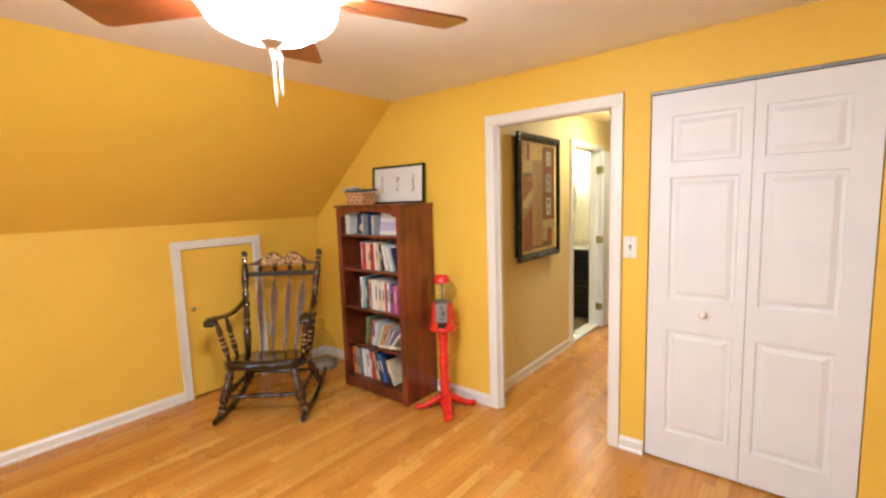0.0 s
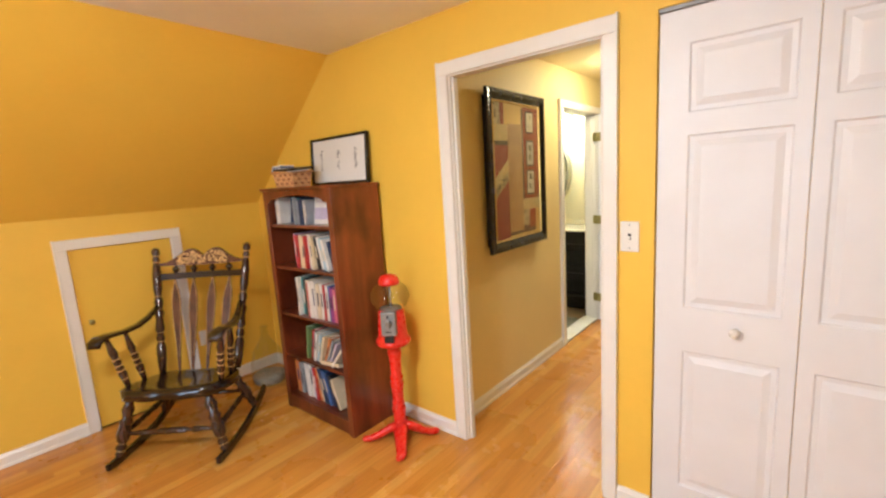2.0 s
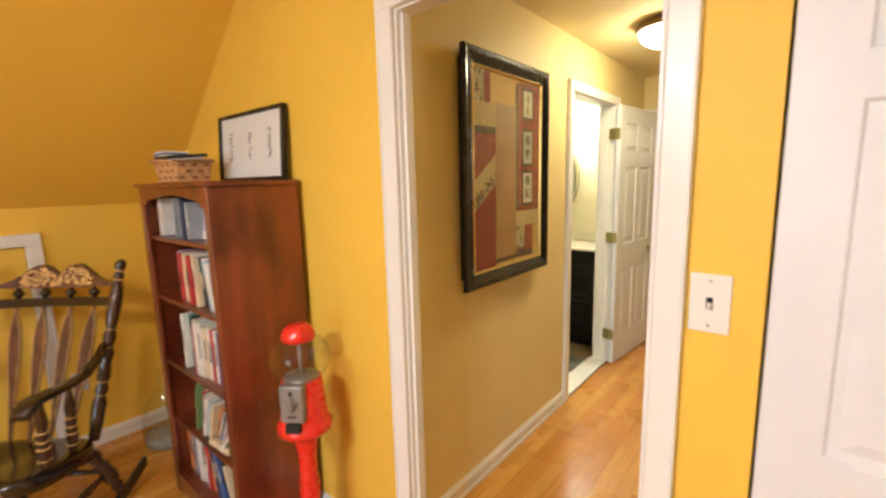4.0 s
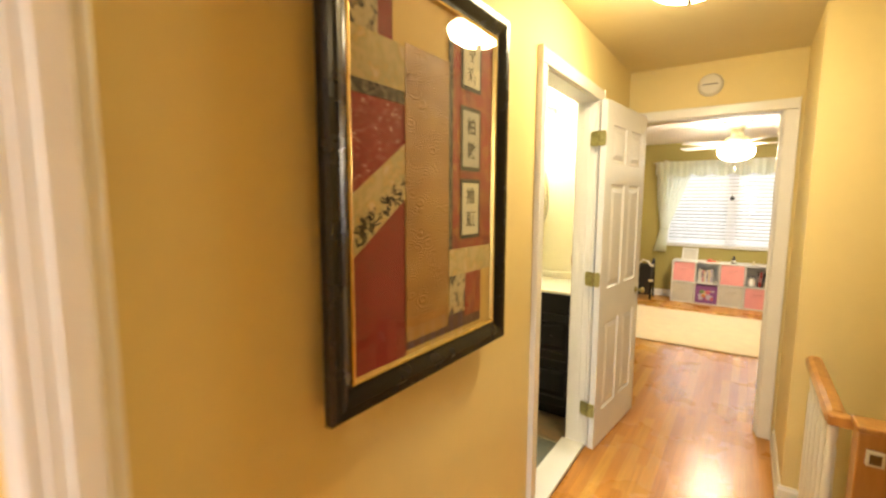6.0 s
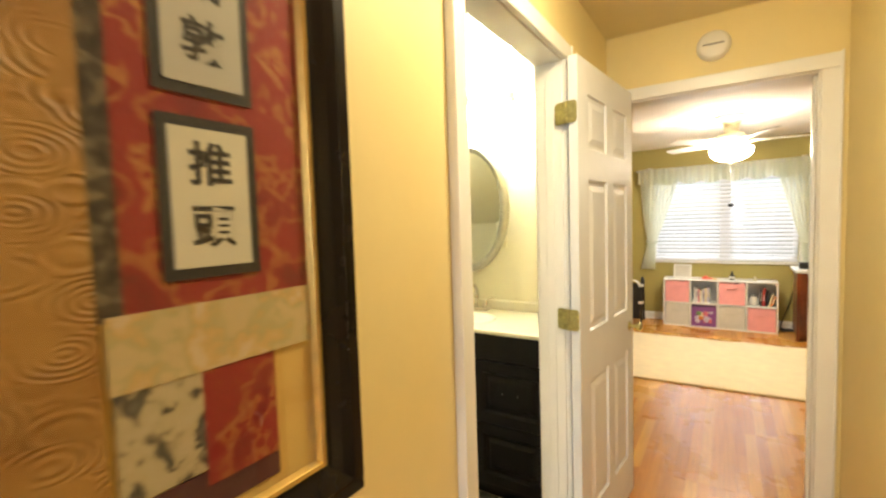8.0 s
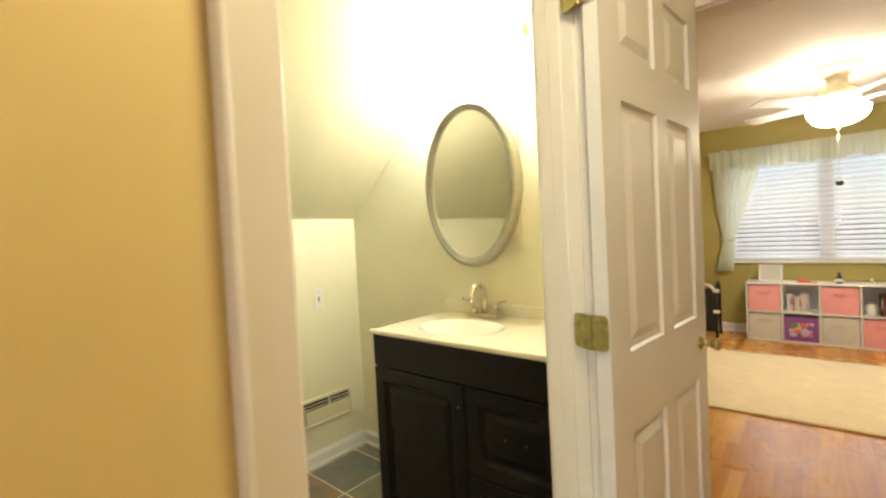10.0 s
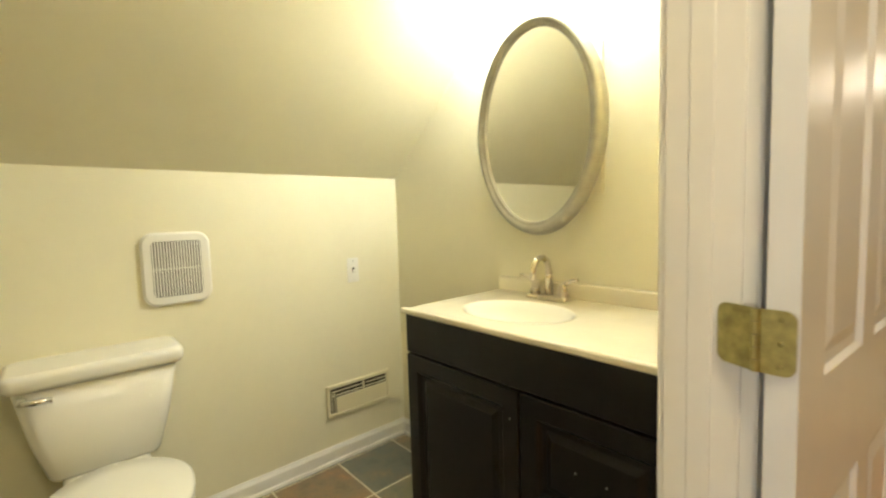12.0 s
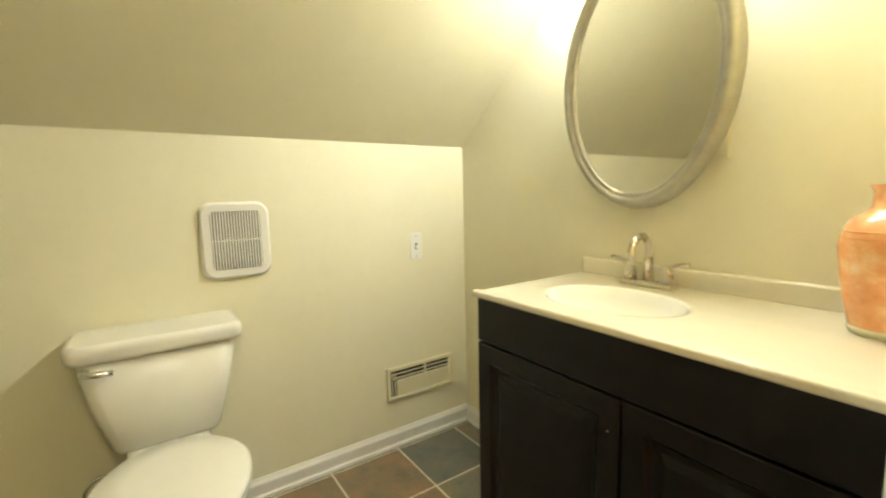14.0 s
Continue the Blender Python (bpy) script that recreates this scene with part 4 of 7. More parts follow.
def book_row(x, z, spec, front=BY0 + 0.03):
    """spec of (colour, thickness, height, lean)."""
    for colour, w, h, lean in spec:
        hh = min(h, 0.255)
        d = hh * rb.uniform(0.66, 0.78)
        a = math.radians(lean)
        lift = w * math.sin(a) if a > 0 else 0.0
        m = Matrix.Translation((x, front + rb.uniform(-0.008, 0.018), z + 0.001 + lift)) @ Matrix.Rotation(a, 4, "Y")
        book(colour, w, hh, min(d, 0.22), m)
        x += w / max(0.5, math.cos(a)) + (0.002 if abs(lean) < 4 else 0.006)
    return x


def rnd_row(x, z, total, cols, hmin, hmax, wmin=0.014, wmax=0.034, lean=0.0):
    spec = []
    s = x
    while s < x + total - wmax:
        w = rb.uniform(wmin, wmax)
        spec.append((rb.choice(cols), w, rb.uniform(hmin, hmax), lean + rb.uniform(-0.8, 0.8)))
        s += w + 0.002
    return book_row(x, z, spec)


x = book_row(-3.262, SHELVES[4], [("white", 0.035, 0.17, 0), ("white", 0.012, 0.168, 0)])
# face-out picture book
ob = thing("book", "dark picture book standing face out on a shelf", "book", pose(x + 0.004, BY0 + 0.1, SHELVES[4] + 0.001, -6, 0, 0), group="books on the bookcase")
boxpart("cover", M_BOOK["navy"], ob, 0, 0.15, 0, 0.008, 0, 0.165, 0.001)
bm = bmesh.new()
for dx, dz, rr in ((0.06, 0.05, 0.03), (0.09, 0.075, 0.022), (0.07, 0.1, 0.014)):
    add_lathe(bm, [(0, 0), (rr, 0), (rr * 0.9, 0.001), (0, 0.001)], 14, pose(dx, -0.0002 - 0.0004 * dz * 10, dz, 90, 0, 0))
part("cover_print", bm, M_BOOK["cream"], ob)
x = rnd_row(x + 0.158, SHELVES[4], 0.15, ["grey", "teal", "skyblue", "navy", "grey", "teal", "white"], 0.145, 0.172, 0.008, 0.02)
ob = thing("book", "pale lilac picture book standing face out on a shelf", "book", pose(x + 0.004, BY0 + 0.075, SHELVES[4] + 0.001, -8, 0, 0), group="books on the bookcase")
boxpart("cover", M_BOOK["white"], ob, 0, max(0.08, -2.618 - x), 0, 0.01, 0, 0.168, 0.001)
boxpart("cover_print", M_BOOK["lilac"], ob, 0.004, max(0.08, -2.618 - x) - 0.004, -0.0012, -0.0002, 0.03, 0.10, 0)
x = book_row(-3.1, SHELVES[3], [("lilac", 0.02, 0.215, -1), ("pink", 0.018, 0.21, -1), ("red", 0.03, 0.205, 0), ("cream", 0.022, 0.212, 0), ("cream", 0.03, 0.2, 0), ("red", 0.026, 0.205, 0), ("white", 0.024, 0.21, -1), ("white", 0.026, 0.215, -3), ("cream", 0.02, 0.21, -5),
                                ("black", 0.03, 0.205, -9), ("white", 0.022, 0.205, -12), ("cream", 0.02, 0.2, -13), ("skyblue", 0.022, 0.2, -14), ("white", 0.022, 0.195, -15), ("navy", 0.02, 0.18, -15)])
x = book_row(-3.1, SHELVES[2], [("white", 0.02, 0.25, 0), ("teal", 0.034, 0.245, 0), ("black", 0.022, 0.24, -1), ("cream", 0.03, 0.235, 0), ("red", 0.014, 0.225, 0), ("white", 0.036, 0.235, 0), ("white", 0.03, 0.24, 0), ("cream", 0.034, 0.225, 0), ("white", 0.03, 0.23, 0), ("red", 0.018, 0.225, 0),
                                ("white", 0.026, 0.225, 0), ("blue", 0.02, 0.22, 0), ("purple", 0.03, 0.215, 0), ("pink", 0.026, 0.21, 0), ("purple", 0.022, 0.2, 0)])
# sliding pile on the fourth shelf
x = book_row(-3.1, SHELVES[1], [("green", 0.026, 0.215, 7), ("green", 0.012, 0.21, 9), ("red", 0.02, 0.2, 11), ("grey", 0.026, 0.195, 13), ("white", 0.018, 0.198, 15), ("skyblue", 0.022, 0.195, 17), ("cream", 0.022, 0.19, 20),
                                ("orange", 0.02, 0.185, 23), ("grey", 0.02, 0.18, 27), ("lilac", 0.016, 0.175, 31)])
ob = book("cream", 0.022, 0.19, 0.15, Matrix.Translation((-2.9, 4.155, SHELVES[1] + 0.024)) @ pose(0, 0, 0, 0, 84, 0) @ pose(0, 0, 0, 0, 0, -20))
ob = book("white", 0.016, 0.2, 0.16, Matrix.Translation((-2.79, 4.15, SHELVES[1] + 0.016)) @ pose(0, 0, 0, 0, 42, 0))
x = book_row(-3.262, SHELVES[0], [("orange", 0.05, 0.23, -2), ("grey", 0.03, 0.22, -3)])
x = book_row(-3.13, SHELVES[0], [("white", 0.04, 0.235, -4), ("white", 0.03, 0.235, -5), ("lilac", 0.018, 0.22, -5), ("red", 0.024, 0.225, -7), ("orange", 0.02, 0.23, -9), ("cream", 0.034, 0.235, -12), ("navy", 0.036, 0.24, -16), ("blue", 0.03, 0.235, -18), ("navy", 0.024, 0.22, -20), ("black", 0.026, 0.215, -21), ("cream", 0.02, 0.2, -22)])

# basket of papers on the bookcase
BKX, BKY = -3.16, 4.27
ob = thing("basket", "woven brown wicker basket holding papers and a black pad", "basket", pose(BKX - 0.012, BKY, BH, 0, 0, 8) @ Matrix.Diagonal((0.74, 0.9, 1.05, 1)))
bm = bmesh.new()
add_box(bm, -0.115, 0.115, -0.075, 0.075, 0.0, 0.006, 0.002)
part("base", bm, M_WICKER, ob)
bm = bmesh.new()
loops = []
for z, k2 in ((0.004, 0.0), (0.088, 0.014), (0.088, 0.009), (0.01, -0.005)):
    loops.append([bm.verts.new((sx * (0.115 + k2), sy * (0.075 + k2), z)) for sx, sy in ((-1, -1), (1, -1), (1, 1), (-1, 1))])
for a, c in zip(loops, loops[1:]):
    for i in range(4):
        bm.faces.new((a[i], a[(i + 1) % 4], c[(i + 1) % 4], c[i]))
part("wall", bm, M_WICKER, ob)
for side in range(4):
    half = (0.115, 0.075)[side % 2]
    k = (7, 5)[side % 2]
    for r in range(3):
        for q in range(k):
            if (q + r) % 2:
                continue
            xc = (q + 0.5) / k * 2 * half - half
            z = 0.016 + r * 0.026
            off = (0.075, 0.115)[side % 2] + 0.014 * z / 0.088 + 0.001
            bm = bmesh.new()
            add_box(bm, xc - half / k * 0.82, xc + half / k * 0.82, -off - 0.0025, -off + 0.001, z, z + 0.011, 0.001, pose(0, 0, 0, 0, 0, 90 * side), seg=1)
            part("weave_strip", bm, M_WICKERD, ob)
bm = bmesh.new()
hx, hy = 0.134, 0.094
add_tube(bm, [(-hx, -hy, 0.092), (0, -hy - 0.002, 0.092), (hx, -hy, 0.092), (hx + 0.002, 0, 0.092), (hx, hy, 0.092), (0, hy + 0.002, 0.092), (-hx, hy, 0.092), (-hx - 0.002, 0, 0.092), (-hx, -hy, 0.092)], 0.0085, 8)
part("rim", bm, M_WICKER, ob)
ob = thing("notepad", "black notepad lying across a wicker basket", "notepad", pose(BKX + 0.01, BKY - 0.01, BH + 0.101, 5, 2, -6))
boxpart("cover", M_BLACKPL, ob, -0.1, 0.13, -0.085, 0.07, 0.008, 0.022, 0.003)
boxpart("sheets", M_PAPER, ob, -0.095, 0.115, -0.066, 0.056, 0, 0.008)
ob = thing("paper_stack", "white and blue printed papers in a wicker basket", "papers", pose(BKX - 0.09, BKY - 0.012, BH + 0.101, 0, -4, 10))
for i, mt in enumerate((M_PAPER, M_BOOK["skyblue"], M_PAPER, M_BOOK["blue"], M_PAPER)):
    boxpart("sheet", mt, ob, -0.05 + 0.004 * i, 0.045, -0.06, 0.05, i * 0.008, i * 0.008 + 0.007, 0.001)

# framed print leaning on the wall above the bookcase
fw, fh = 0.585, 0.31
ob = thing("picture_frame", "black framed print with three grey columns of script", "picture", pose(-3.234, 4.452, BH + 0.001, -3.5, 0, 0))
bm = bmesh.new()
for x0, x1, z0, z1 in ((0, fw, 0, 0.017), (0, fw, fh - 0.017, fh), (0, 0.017, 0.017, fh - 0.017), (fw - 0.017, fw, 0.017, fh - 0.017)):
    add_box(bm, x0, x1, 0, 0.026, z0, z1, 0.003)
part("frame", bm, M_BLACK, ob)
boxpart("print", M_PAPER, ob, 0.016, fw - 0.016, 0.012, 0.02, 0.016, fh - 0.016)
rg = random.Random(3)
for cx in (0.19, 0.5, 0.8):
    bm = bmesh.new()
    for i in range(18):
        zz = 0.098 + i * 0.0072
        if rg.random() < 0.82:
            w1 = rg.uniform(0.012, 0.03)
            ox = rg.uniform(-0.008, 0.008) + (0.012 if cx > 0.7 else 0) * (zz - 0.15)
            add_box(bm, fw * cx + ox - w1 / 2, fw * cx + ox + w1 / 2, 0.0113, 0.0118, zz, zz + rg.uniform(0.003, 0.0065))
    part("script", bm, M_GREYINK, ob, "grey column of illegible script")

# gumball machine
GX, GY = -2.358, 4.292
gm = thing("gumball_machine", "red enamel gumball machine with glass globe on a stand", "gumball machine", pose(GX, GY, 0, 0, 0, 0))
bm = bmesh.new()
add_lathe(bm, [(0, 0.045), (0.05, 0.045), (0.052, 0.07), (0.04, 0.085), (0.034, 0.12), (0.037, 0.17), (0.042, 0.2), (0.033, 0.215), (0.038, 0.23), (0.031, 0.25), (0.034, 0.3), (0.04, 0.36), (0.033, 0.375), (0.04, 0.39),
               (0.032, 0.41), (0.034, 0.5), (0.042, 0.55), (0.036, 0.575), (0.05, 0.585), (0.05, 0.595), (0, 0.595)], 20)
part("pole", bm, M_RED, gm)
for k in range(4):
    bm = bmesh.new()
    a = math.radians(45 + 90 * k - 90)
    d = Vector((math.cos(a), math.sin(a), 0))
    add_tube(bm, [d * 0.015 + Vector((0, 0, 0.085)), d * 0.06 + Vector((0, 0, 0.072)), d * 0.13 + Vector((0, 0, 0.036)), d * 0.18 + Vector((0, 0, 0.02)), d * 0.215 + Vector((0, 0, 0.022)), d * 0.228 + Vector((0, 0, 0.02))], [0.05, 0.05, 0.04, 0.036, 0.038, 0.02], 12, flat=0.52)
    part("foot", bm, M_RED, gm)
bm = bmesh.new()
add_lathe(bm, [(0, 0.595), (0.088, 0.595), (0.098, 0.605), (0.1, 0.625), (0.092, 0.635), (0.086, 0.645), (0.074, 0.79), (0.07, 0.8), (0, 0.8)], 28)
part("body", bm, M_RED, gm)
fd = math.degrees(math.atan2(2.465 - GY, -0.484 - GX)) + 90
fm = pose(0, 0, 0, 0, 0, fd - 12)
bm = bmesh.new()
add_box(bm, -0.043, 0.043, -0.097, -0.06, 0.672, 0.808, 0.006, fm)
plate = part("coin_plate", bm, M_STEEL, gm, "grey cast metal coin mechanism")
bm = bmesh.new()
add_lathe(bm, [(0, 0), (0.02, 0), (0.019, 0.008), (0, 0.01)], 16, fm @ pose(0.004, -0.097, 0.745, 90, 0, 0))
add_box(bm, -0.004, 0.012, -0.116, -0.104, 0.722, 0.768, 0.003, fm @ pose(0, 0, 0, 0, 0, 0))
part("coin_handle", bm, M_STEEL, plate)
bm = bmesh.new()
add_box(bm, -0.006, 0.006, -0.0985, -0.097, 0.775, 0.79, 0, fm)
add_box(bm, -0.016, 0.016, -0.0985, -0.097, 0.694, 0.7, 0, fm)
part("coin_slot", bm, M_RECESS_SHADE, plate)
bm = bmesh.new()
add_box(bm, -0.026, 0.026, -0.104, -0.07, 0.636, 0.668, 0.004, fm)
part("chute", bm, M_RECESS_SHADE, gm, "dispensing chute, its shade painted as a near-black block")
bm = bmesh.new()
prof = [(0.062, 0.8)]
for i in range(17):
    t = -0.88 + i / 16 * 1.83
    prof.append((0.109 * math.cos(t), 0.877 + 0.093 * math.sin(t)))
add_lathe(bm, prof, 32)
globe = part("globe", bm, pane_glass("globe_glass", (0.93, 0.94, 0.93), 0.02), gm, "empty clear glass globe")
globe.visible_shadow = False
bm = bmesh.new()
add_lathe(bm, [(0, 0.8005), (0.064, 0.8005), (0.06, 0.812), (0.02, 0.818), (0, 0.818)], 24)
part("dispensing_wheel", bm, M_STEEL, gm, "grey metal dispensing wheel")
turned_part("centre_rod", (0, 0, 0.79), (0, 0, 0.965), [(0, 0.007), (1, 0.007)], M_STEEL, gm)
bm = bmesh.new()
add_lathe(bm, [(0, 0.945), (0.055, 0.945), (0.06, 0.952), (0.06, 0.968), (0.053, 0.982), (0.045, 0.995), (0.03, 1.003), (0, 1.004)], 28)
part("cap", bm, M_RED, gm)

# glass demijohn in the corner
jr = thing("glass_jar", "large clear glass jar with grey pebbles inside", "jar", pose(-3.80, 4.255, 0) @ Matrix.Diagonal((0.86, 0.86, 1.02, 1)))
bm = bmesh.new()
add_lathe(bm, [(0, 0.004), (0.13, 0.004), (0.145, 0.02), (0.15, 0.08), (0.145, 0.16), (0.12, 0.25), (0.06, 0.33), (0.035, 0.37), (0.03, 0.43), (0.036, 0.45), (0.03, 0.455), (0.026, 0.45)], 30)
g = part("glass", bm, M_JAR, jr)
g.visible_shadow = False
bm = bmesh.new()
add_lathe(bm, [(0, 0.01), (0.125, 0.01), (0.138, 0.022), (0.143, 0.065), (0.1, 0.078), (0, 0.082)], 24)
for v in bm.verts:
    if v.co.z > 0.06:
        v.co.z += 0.012 * noise.noise(v.co * 30)
part("pebbles", bm, M_PEBBLE, jr, "grey pebbles")

# switch and outlet plates
def wall_plate(name, m, w, h, toggle, label, cat, mat=None):
    ob = thing(name, label, cat, m)
    bm = bmesh.new()
    add_box(bm, -w / 2, w / 2, -0.006, 0, -h / 2, h / 2, 0.003)
    part("plate", bm, mat or M_PLASTIC, ob)
    bm = bmesh.new()
    if toggle:
        add_box(bm, -0.006, 0.006, -0.0075, -0.006, -0.013, 0.013)
        part("slot", bm, M_RECESS_SHADE, ob)
        bm = bmesh.new()
        add_box(bm, -0.004, 0.004, -0.018, -0.004, -0.004, 0.006, 0.001, pose(0, 0, 0, 25, 0, 0))
        part("toggle", bm, mat or M_PLASTIC, ob)
    else:
        for z in (-0.02, 0.02):
            add_box(bm, -0.014, 0.014, -0.0078, -0.006, z - 0.013, z + 0.013, 0.001)
        part("socket", bm, mat or M_PLASTIC, ob)
    bm = bmesh.new()
    for z in (-h * 0.38, h * 0.38):
        add_lathe(bm, [(0, 0), (0.003, 0), (0.002, 0.001), (0, 0.001)], 8, pose(0, -0.006, z, 90, 0, 0))
    part("screw", bm, M_STEEL, ob)
    return ob


wall_plate("light_switch", pose(-1.123, NORTH, 1.233), 0.075, 0.125, True, "white toggle light switch on an orange wall", "light switch")
wall_plate("outlet", pose(KNEE, 3.935, 0.41, 0, 0, 90), 0.072, 0.115, False, "white electrical outlet on an orange knee wall", "outlet")


# ================= hall =================
# flush ceiling light
hl = thing("ceiling_light", "flush hall ceiling light with lit frosted glass dome", "ceiling light", pose(-1.65, 6.28, 0))
bm = bmesh.new()
add_lathe(bm, [(0, CEIL), (0.15, CEIL), (0.168, CEIL - 0.012), (0.172, CEIL - 0.03), (0.165, CEIL - 0.045), (0.155, CEIL - 0.048), (0, CEIL - 0.03)], 40)
part("rim", bm, M_BRONZE, hl, "bronze rim")
bm = bmesh.new()
prof = []
for i in range(10):
    t = i / 9 * math.pi / 2
    prof.append((max(0.153 * math.cos(t) ** 0.8, 0.01), CEIL - 0.042 - 0.088 * math.sin(t)))
add_lathe(bm, prof, 40)
part("glass_dome", bm, M_BOWLH, hl, "glowing frosted glass dome")
bm = bmesh.new()
zb = CEIL - 0.13
add_lathe(bm, [(0, zb + 0.004), (0.018, zb + 0.003), (0.016, zb - 0.006), (0.007, zb - 0.011), (0.008, zb - 0.018), (0, zb - 0.026)], 16)
part("finial", bm, M_BRONZE, hl)

# smoke detector over the end doorway
sd = thing("smoke_detector", "round white smoke detector above a doorway", "smoke detector", pose(-1.672, HEND, 2.2, 90, 0, 0))
bm = bmesh.new()
add_lathe(bm, [(0, 0), (0.068, 0), (0.07, 0.006), (0.066, 0.012), (0.062, 0.028), (0.052, 0.036), (0, 0.038)], 32)
part("body", bm, M_PLASTIC, sd)
bm = bmesh.new()
add_box(bm, -0.042, 0.042, -0.003, 0.003, 0.0372, 0.0392)
part("test_bar", bm, M_GREYINK, sd)

# stairs going down from the hall
st = thing("stairs", "oak stairs going down from the hall", "stairs", kind="structure")
for i in range(10):
    z = -0.18 * (i + 1)
    x0 = -1.08 + 0.235 * i
    bm = bmesh.new()
    add_box(bm, x0 - 0.02, x0 + 0.25, 5.12, 6.3, z - 0.03, z, 0.006)
    part("tread", bm, M_HONEY, st)
    boxpart("riser", M_TRIM, st, x0 - 0.018, x0, 5.12, 6.3, z, z + 0.15)
boxpart("landing_fascia", M_TRIM, st, HE - 0.0, HE + 0.02, 6.3, 7.0, -0.3, -0.012)

# railing along the stair opening
rl = thing("stair_railing", "honey oak handrail on white balusters with square newel", "railing")
RX = -1.122
bm = bmesh.new()
prof = [(-0.03, 0), (0.03, 0), (0.032, 0.016), (0.026, 0.034), (0.012, 0.042), (-0.012, 0.042), (-0.026, 0.034), (-0.032, 0.016)]
ends = [[bm.verts.new((RX + a, y, 0.718 + z)) for a, z in prof] for y in (6.35, 7.0)]
for i in range(8):
    f = bm.faces.new((ends[0][i], ends[0][(i + 1) % 8], ends[1][(i + 1) % 8], ends[1][i]))
bm.faces.new(ends[0])
bm.faces.new(ends[1][::-1])
part("handrail", bm, M_HONEY, rl)
boxpart("handrail_return", M_HONEY, rl, RX - 0.03, RX + 0.055, 6.305, 6.352, 0.72, 0.758, 0.006)
for k in range(6):
    y = 6.40 + k * 0.11
    turned_part("baluster", (RX, y, 0.0), (RX, y, 0.72), [(0, 0.016), (0.1, 0.016), (0.14, 0.012), (0.18, 0.017), (0.5, 0.0165), (0.82, 0.0165), (0.86, 0.012), (0.9, 0.016), (1, 0.015)], M_TRIM, rl, "white painted baluster", 10)
boxpart("shoe_rail", M_HONEY, rl, RX - 0.03, RX + 0.03, 6.33, 7.0, -0.012, 0.014, 0.003)
boxpart("newel", M_HONEY, rl, RX + 0.035, RX + 0.125, 6.22, 6.305, -0.3, 0.755, 0.004)
bm = bmesh.new()
add_box(bm, RX + 0.028, RX + 0.132, 6.212, 6.312, 0.755, 0.775, 0.006)
part("newel_cap", bm, M_HONEY, rl)
latch = boxpart("gate_latch", M_PLASTIC, rl, RX + 0.055, RX + 0.1, 6.206, 6.221, 0.655, 0.705, 0.004, "small white plastic gate latch")
boxpart("latch_socket", M_BRONZE, latch, RX + 0.063, RX + 0.091, 6.203, 6.2065, 0.664, 0.696)
bm = bmesh.new()
add_tube(bm, [(RX + 0.1, 6.262, 0.70), (RX + 0.4, 6.262, 0.49), (RX + 1.4, 6.262, -0.28)], 0.026, 10)
part("sloping_handrail", bm, M_HONEY, rl)

# large framed collage
pc = thing("framed_collage", "large black framed red and gold paper collage under glass", "picture")
Y0, Y1, Z0, Z1 = 4.953, 5.71, 1.012, 2.05
fr = [(0.03, 0.036), (0.0, 0.04), (0.0, 0.06), (0.008, 0.068), (0.024, 0.066), (0.03, 0.07), (0.044, 0.064), (0.058, 0.056), (0.066, 0.054)]


def frame_mesh(y0, y1, z0, z1, prof, xw):
    """Mitred moulding; prof of (inset, height off the wall)."""
    bm = bmesh.new()
    rings = []
    for ins, hgt in prof:
        rings.append([bm.verts.new((xw + hgt, yy, zz)) for yy, zz in ((y0 + ins, z0 + ins), (y1 - ins, z0 + ins), (y1 - ins, z1 - ins), (y0 + ins, z1 - ins))])
    for a, c in zip(rings, rings[1:]):
        for i in range(4):
            bm.faces.new((a[i], a[(i + 1) % 4], c[(i + 1) % 4], c[i]))
    return bm


part("frame", frame_mesh(Y0, Y1, Z0, Z1, fr, HW + 0.002), M_BLACK, pc, "black lacquered moulding")
M_GILT = plain("gilt", (0.62, 0.42, 0.12), 0.35, 0.8, var=0.15, scale=40)
part("gilt_lip", frame_mesh(Y0 + 0.066, Y1 - 0.066, Z0 + 0.066, Z1 - 0.066, [(0, 0.054), (0.003, 0.058), (0.008, 0.056), (0.012, 0.046)], HW + 0.002), M_GILT, pc, "thin gilt inner lip")
AX = HW + 0.046


def art_paper(name, stops, scale, kind="noise", rough=0.75, bump=0.3, stretch=(1, 1, 1)):
    m, n, l, b = mat_new(name)
    v = coords(n, l, stretch)
    if kind == "rings":
        vor = n.new("ShaderNodeTexVoronoi")
        vor.inputs["Scale"].default_value = scale
        l.new(v, vor.inputs["Vector"])
        sn = n.new("ShaderNodeMath")
        sn.operation = "SINE"
        mu = n.new("ShaderNodeMath")
        mu.operation = "MULTIPLY"
        mu.inputs[1].default_value = 42
        l.new(vor.outputs["Distance"], mu.inputs[0])
        l.new(mu.outputs[0], sn.inputs[0])
        gate = ramp(n, l, noise_node(n, l, v, 21, 2), [(0.42, (0, 0, 0)), (0.62, (1, 1, 1))])
        gm2 = n.new("ShaderNodeMath")
        gm2.operation = "MULTIPLY"
        l.new(sn.outputs[0], gm2.inputs[0])
        l.new(gate.outputs[0], gm2.inputs[1])
        hgt = gm2.outputs[0]
        fac = noise_node(n, l, v, 9, 5)
    else:
        fac = noise_node(n, l, v, scale, 6, 0.6)
        hgt = noise_node(n, l, v, scale * 4, 3)
    r = ramp(n, l, fac, stops)
    l.new(r.outputs[0], b.inputs["Base Color"])
    setp(b, rough=rough)
    bump_node(n, l, b, hgt, bump, 0.0025 if kind == "rings" else 0.001)
    return m


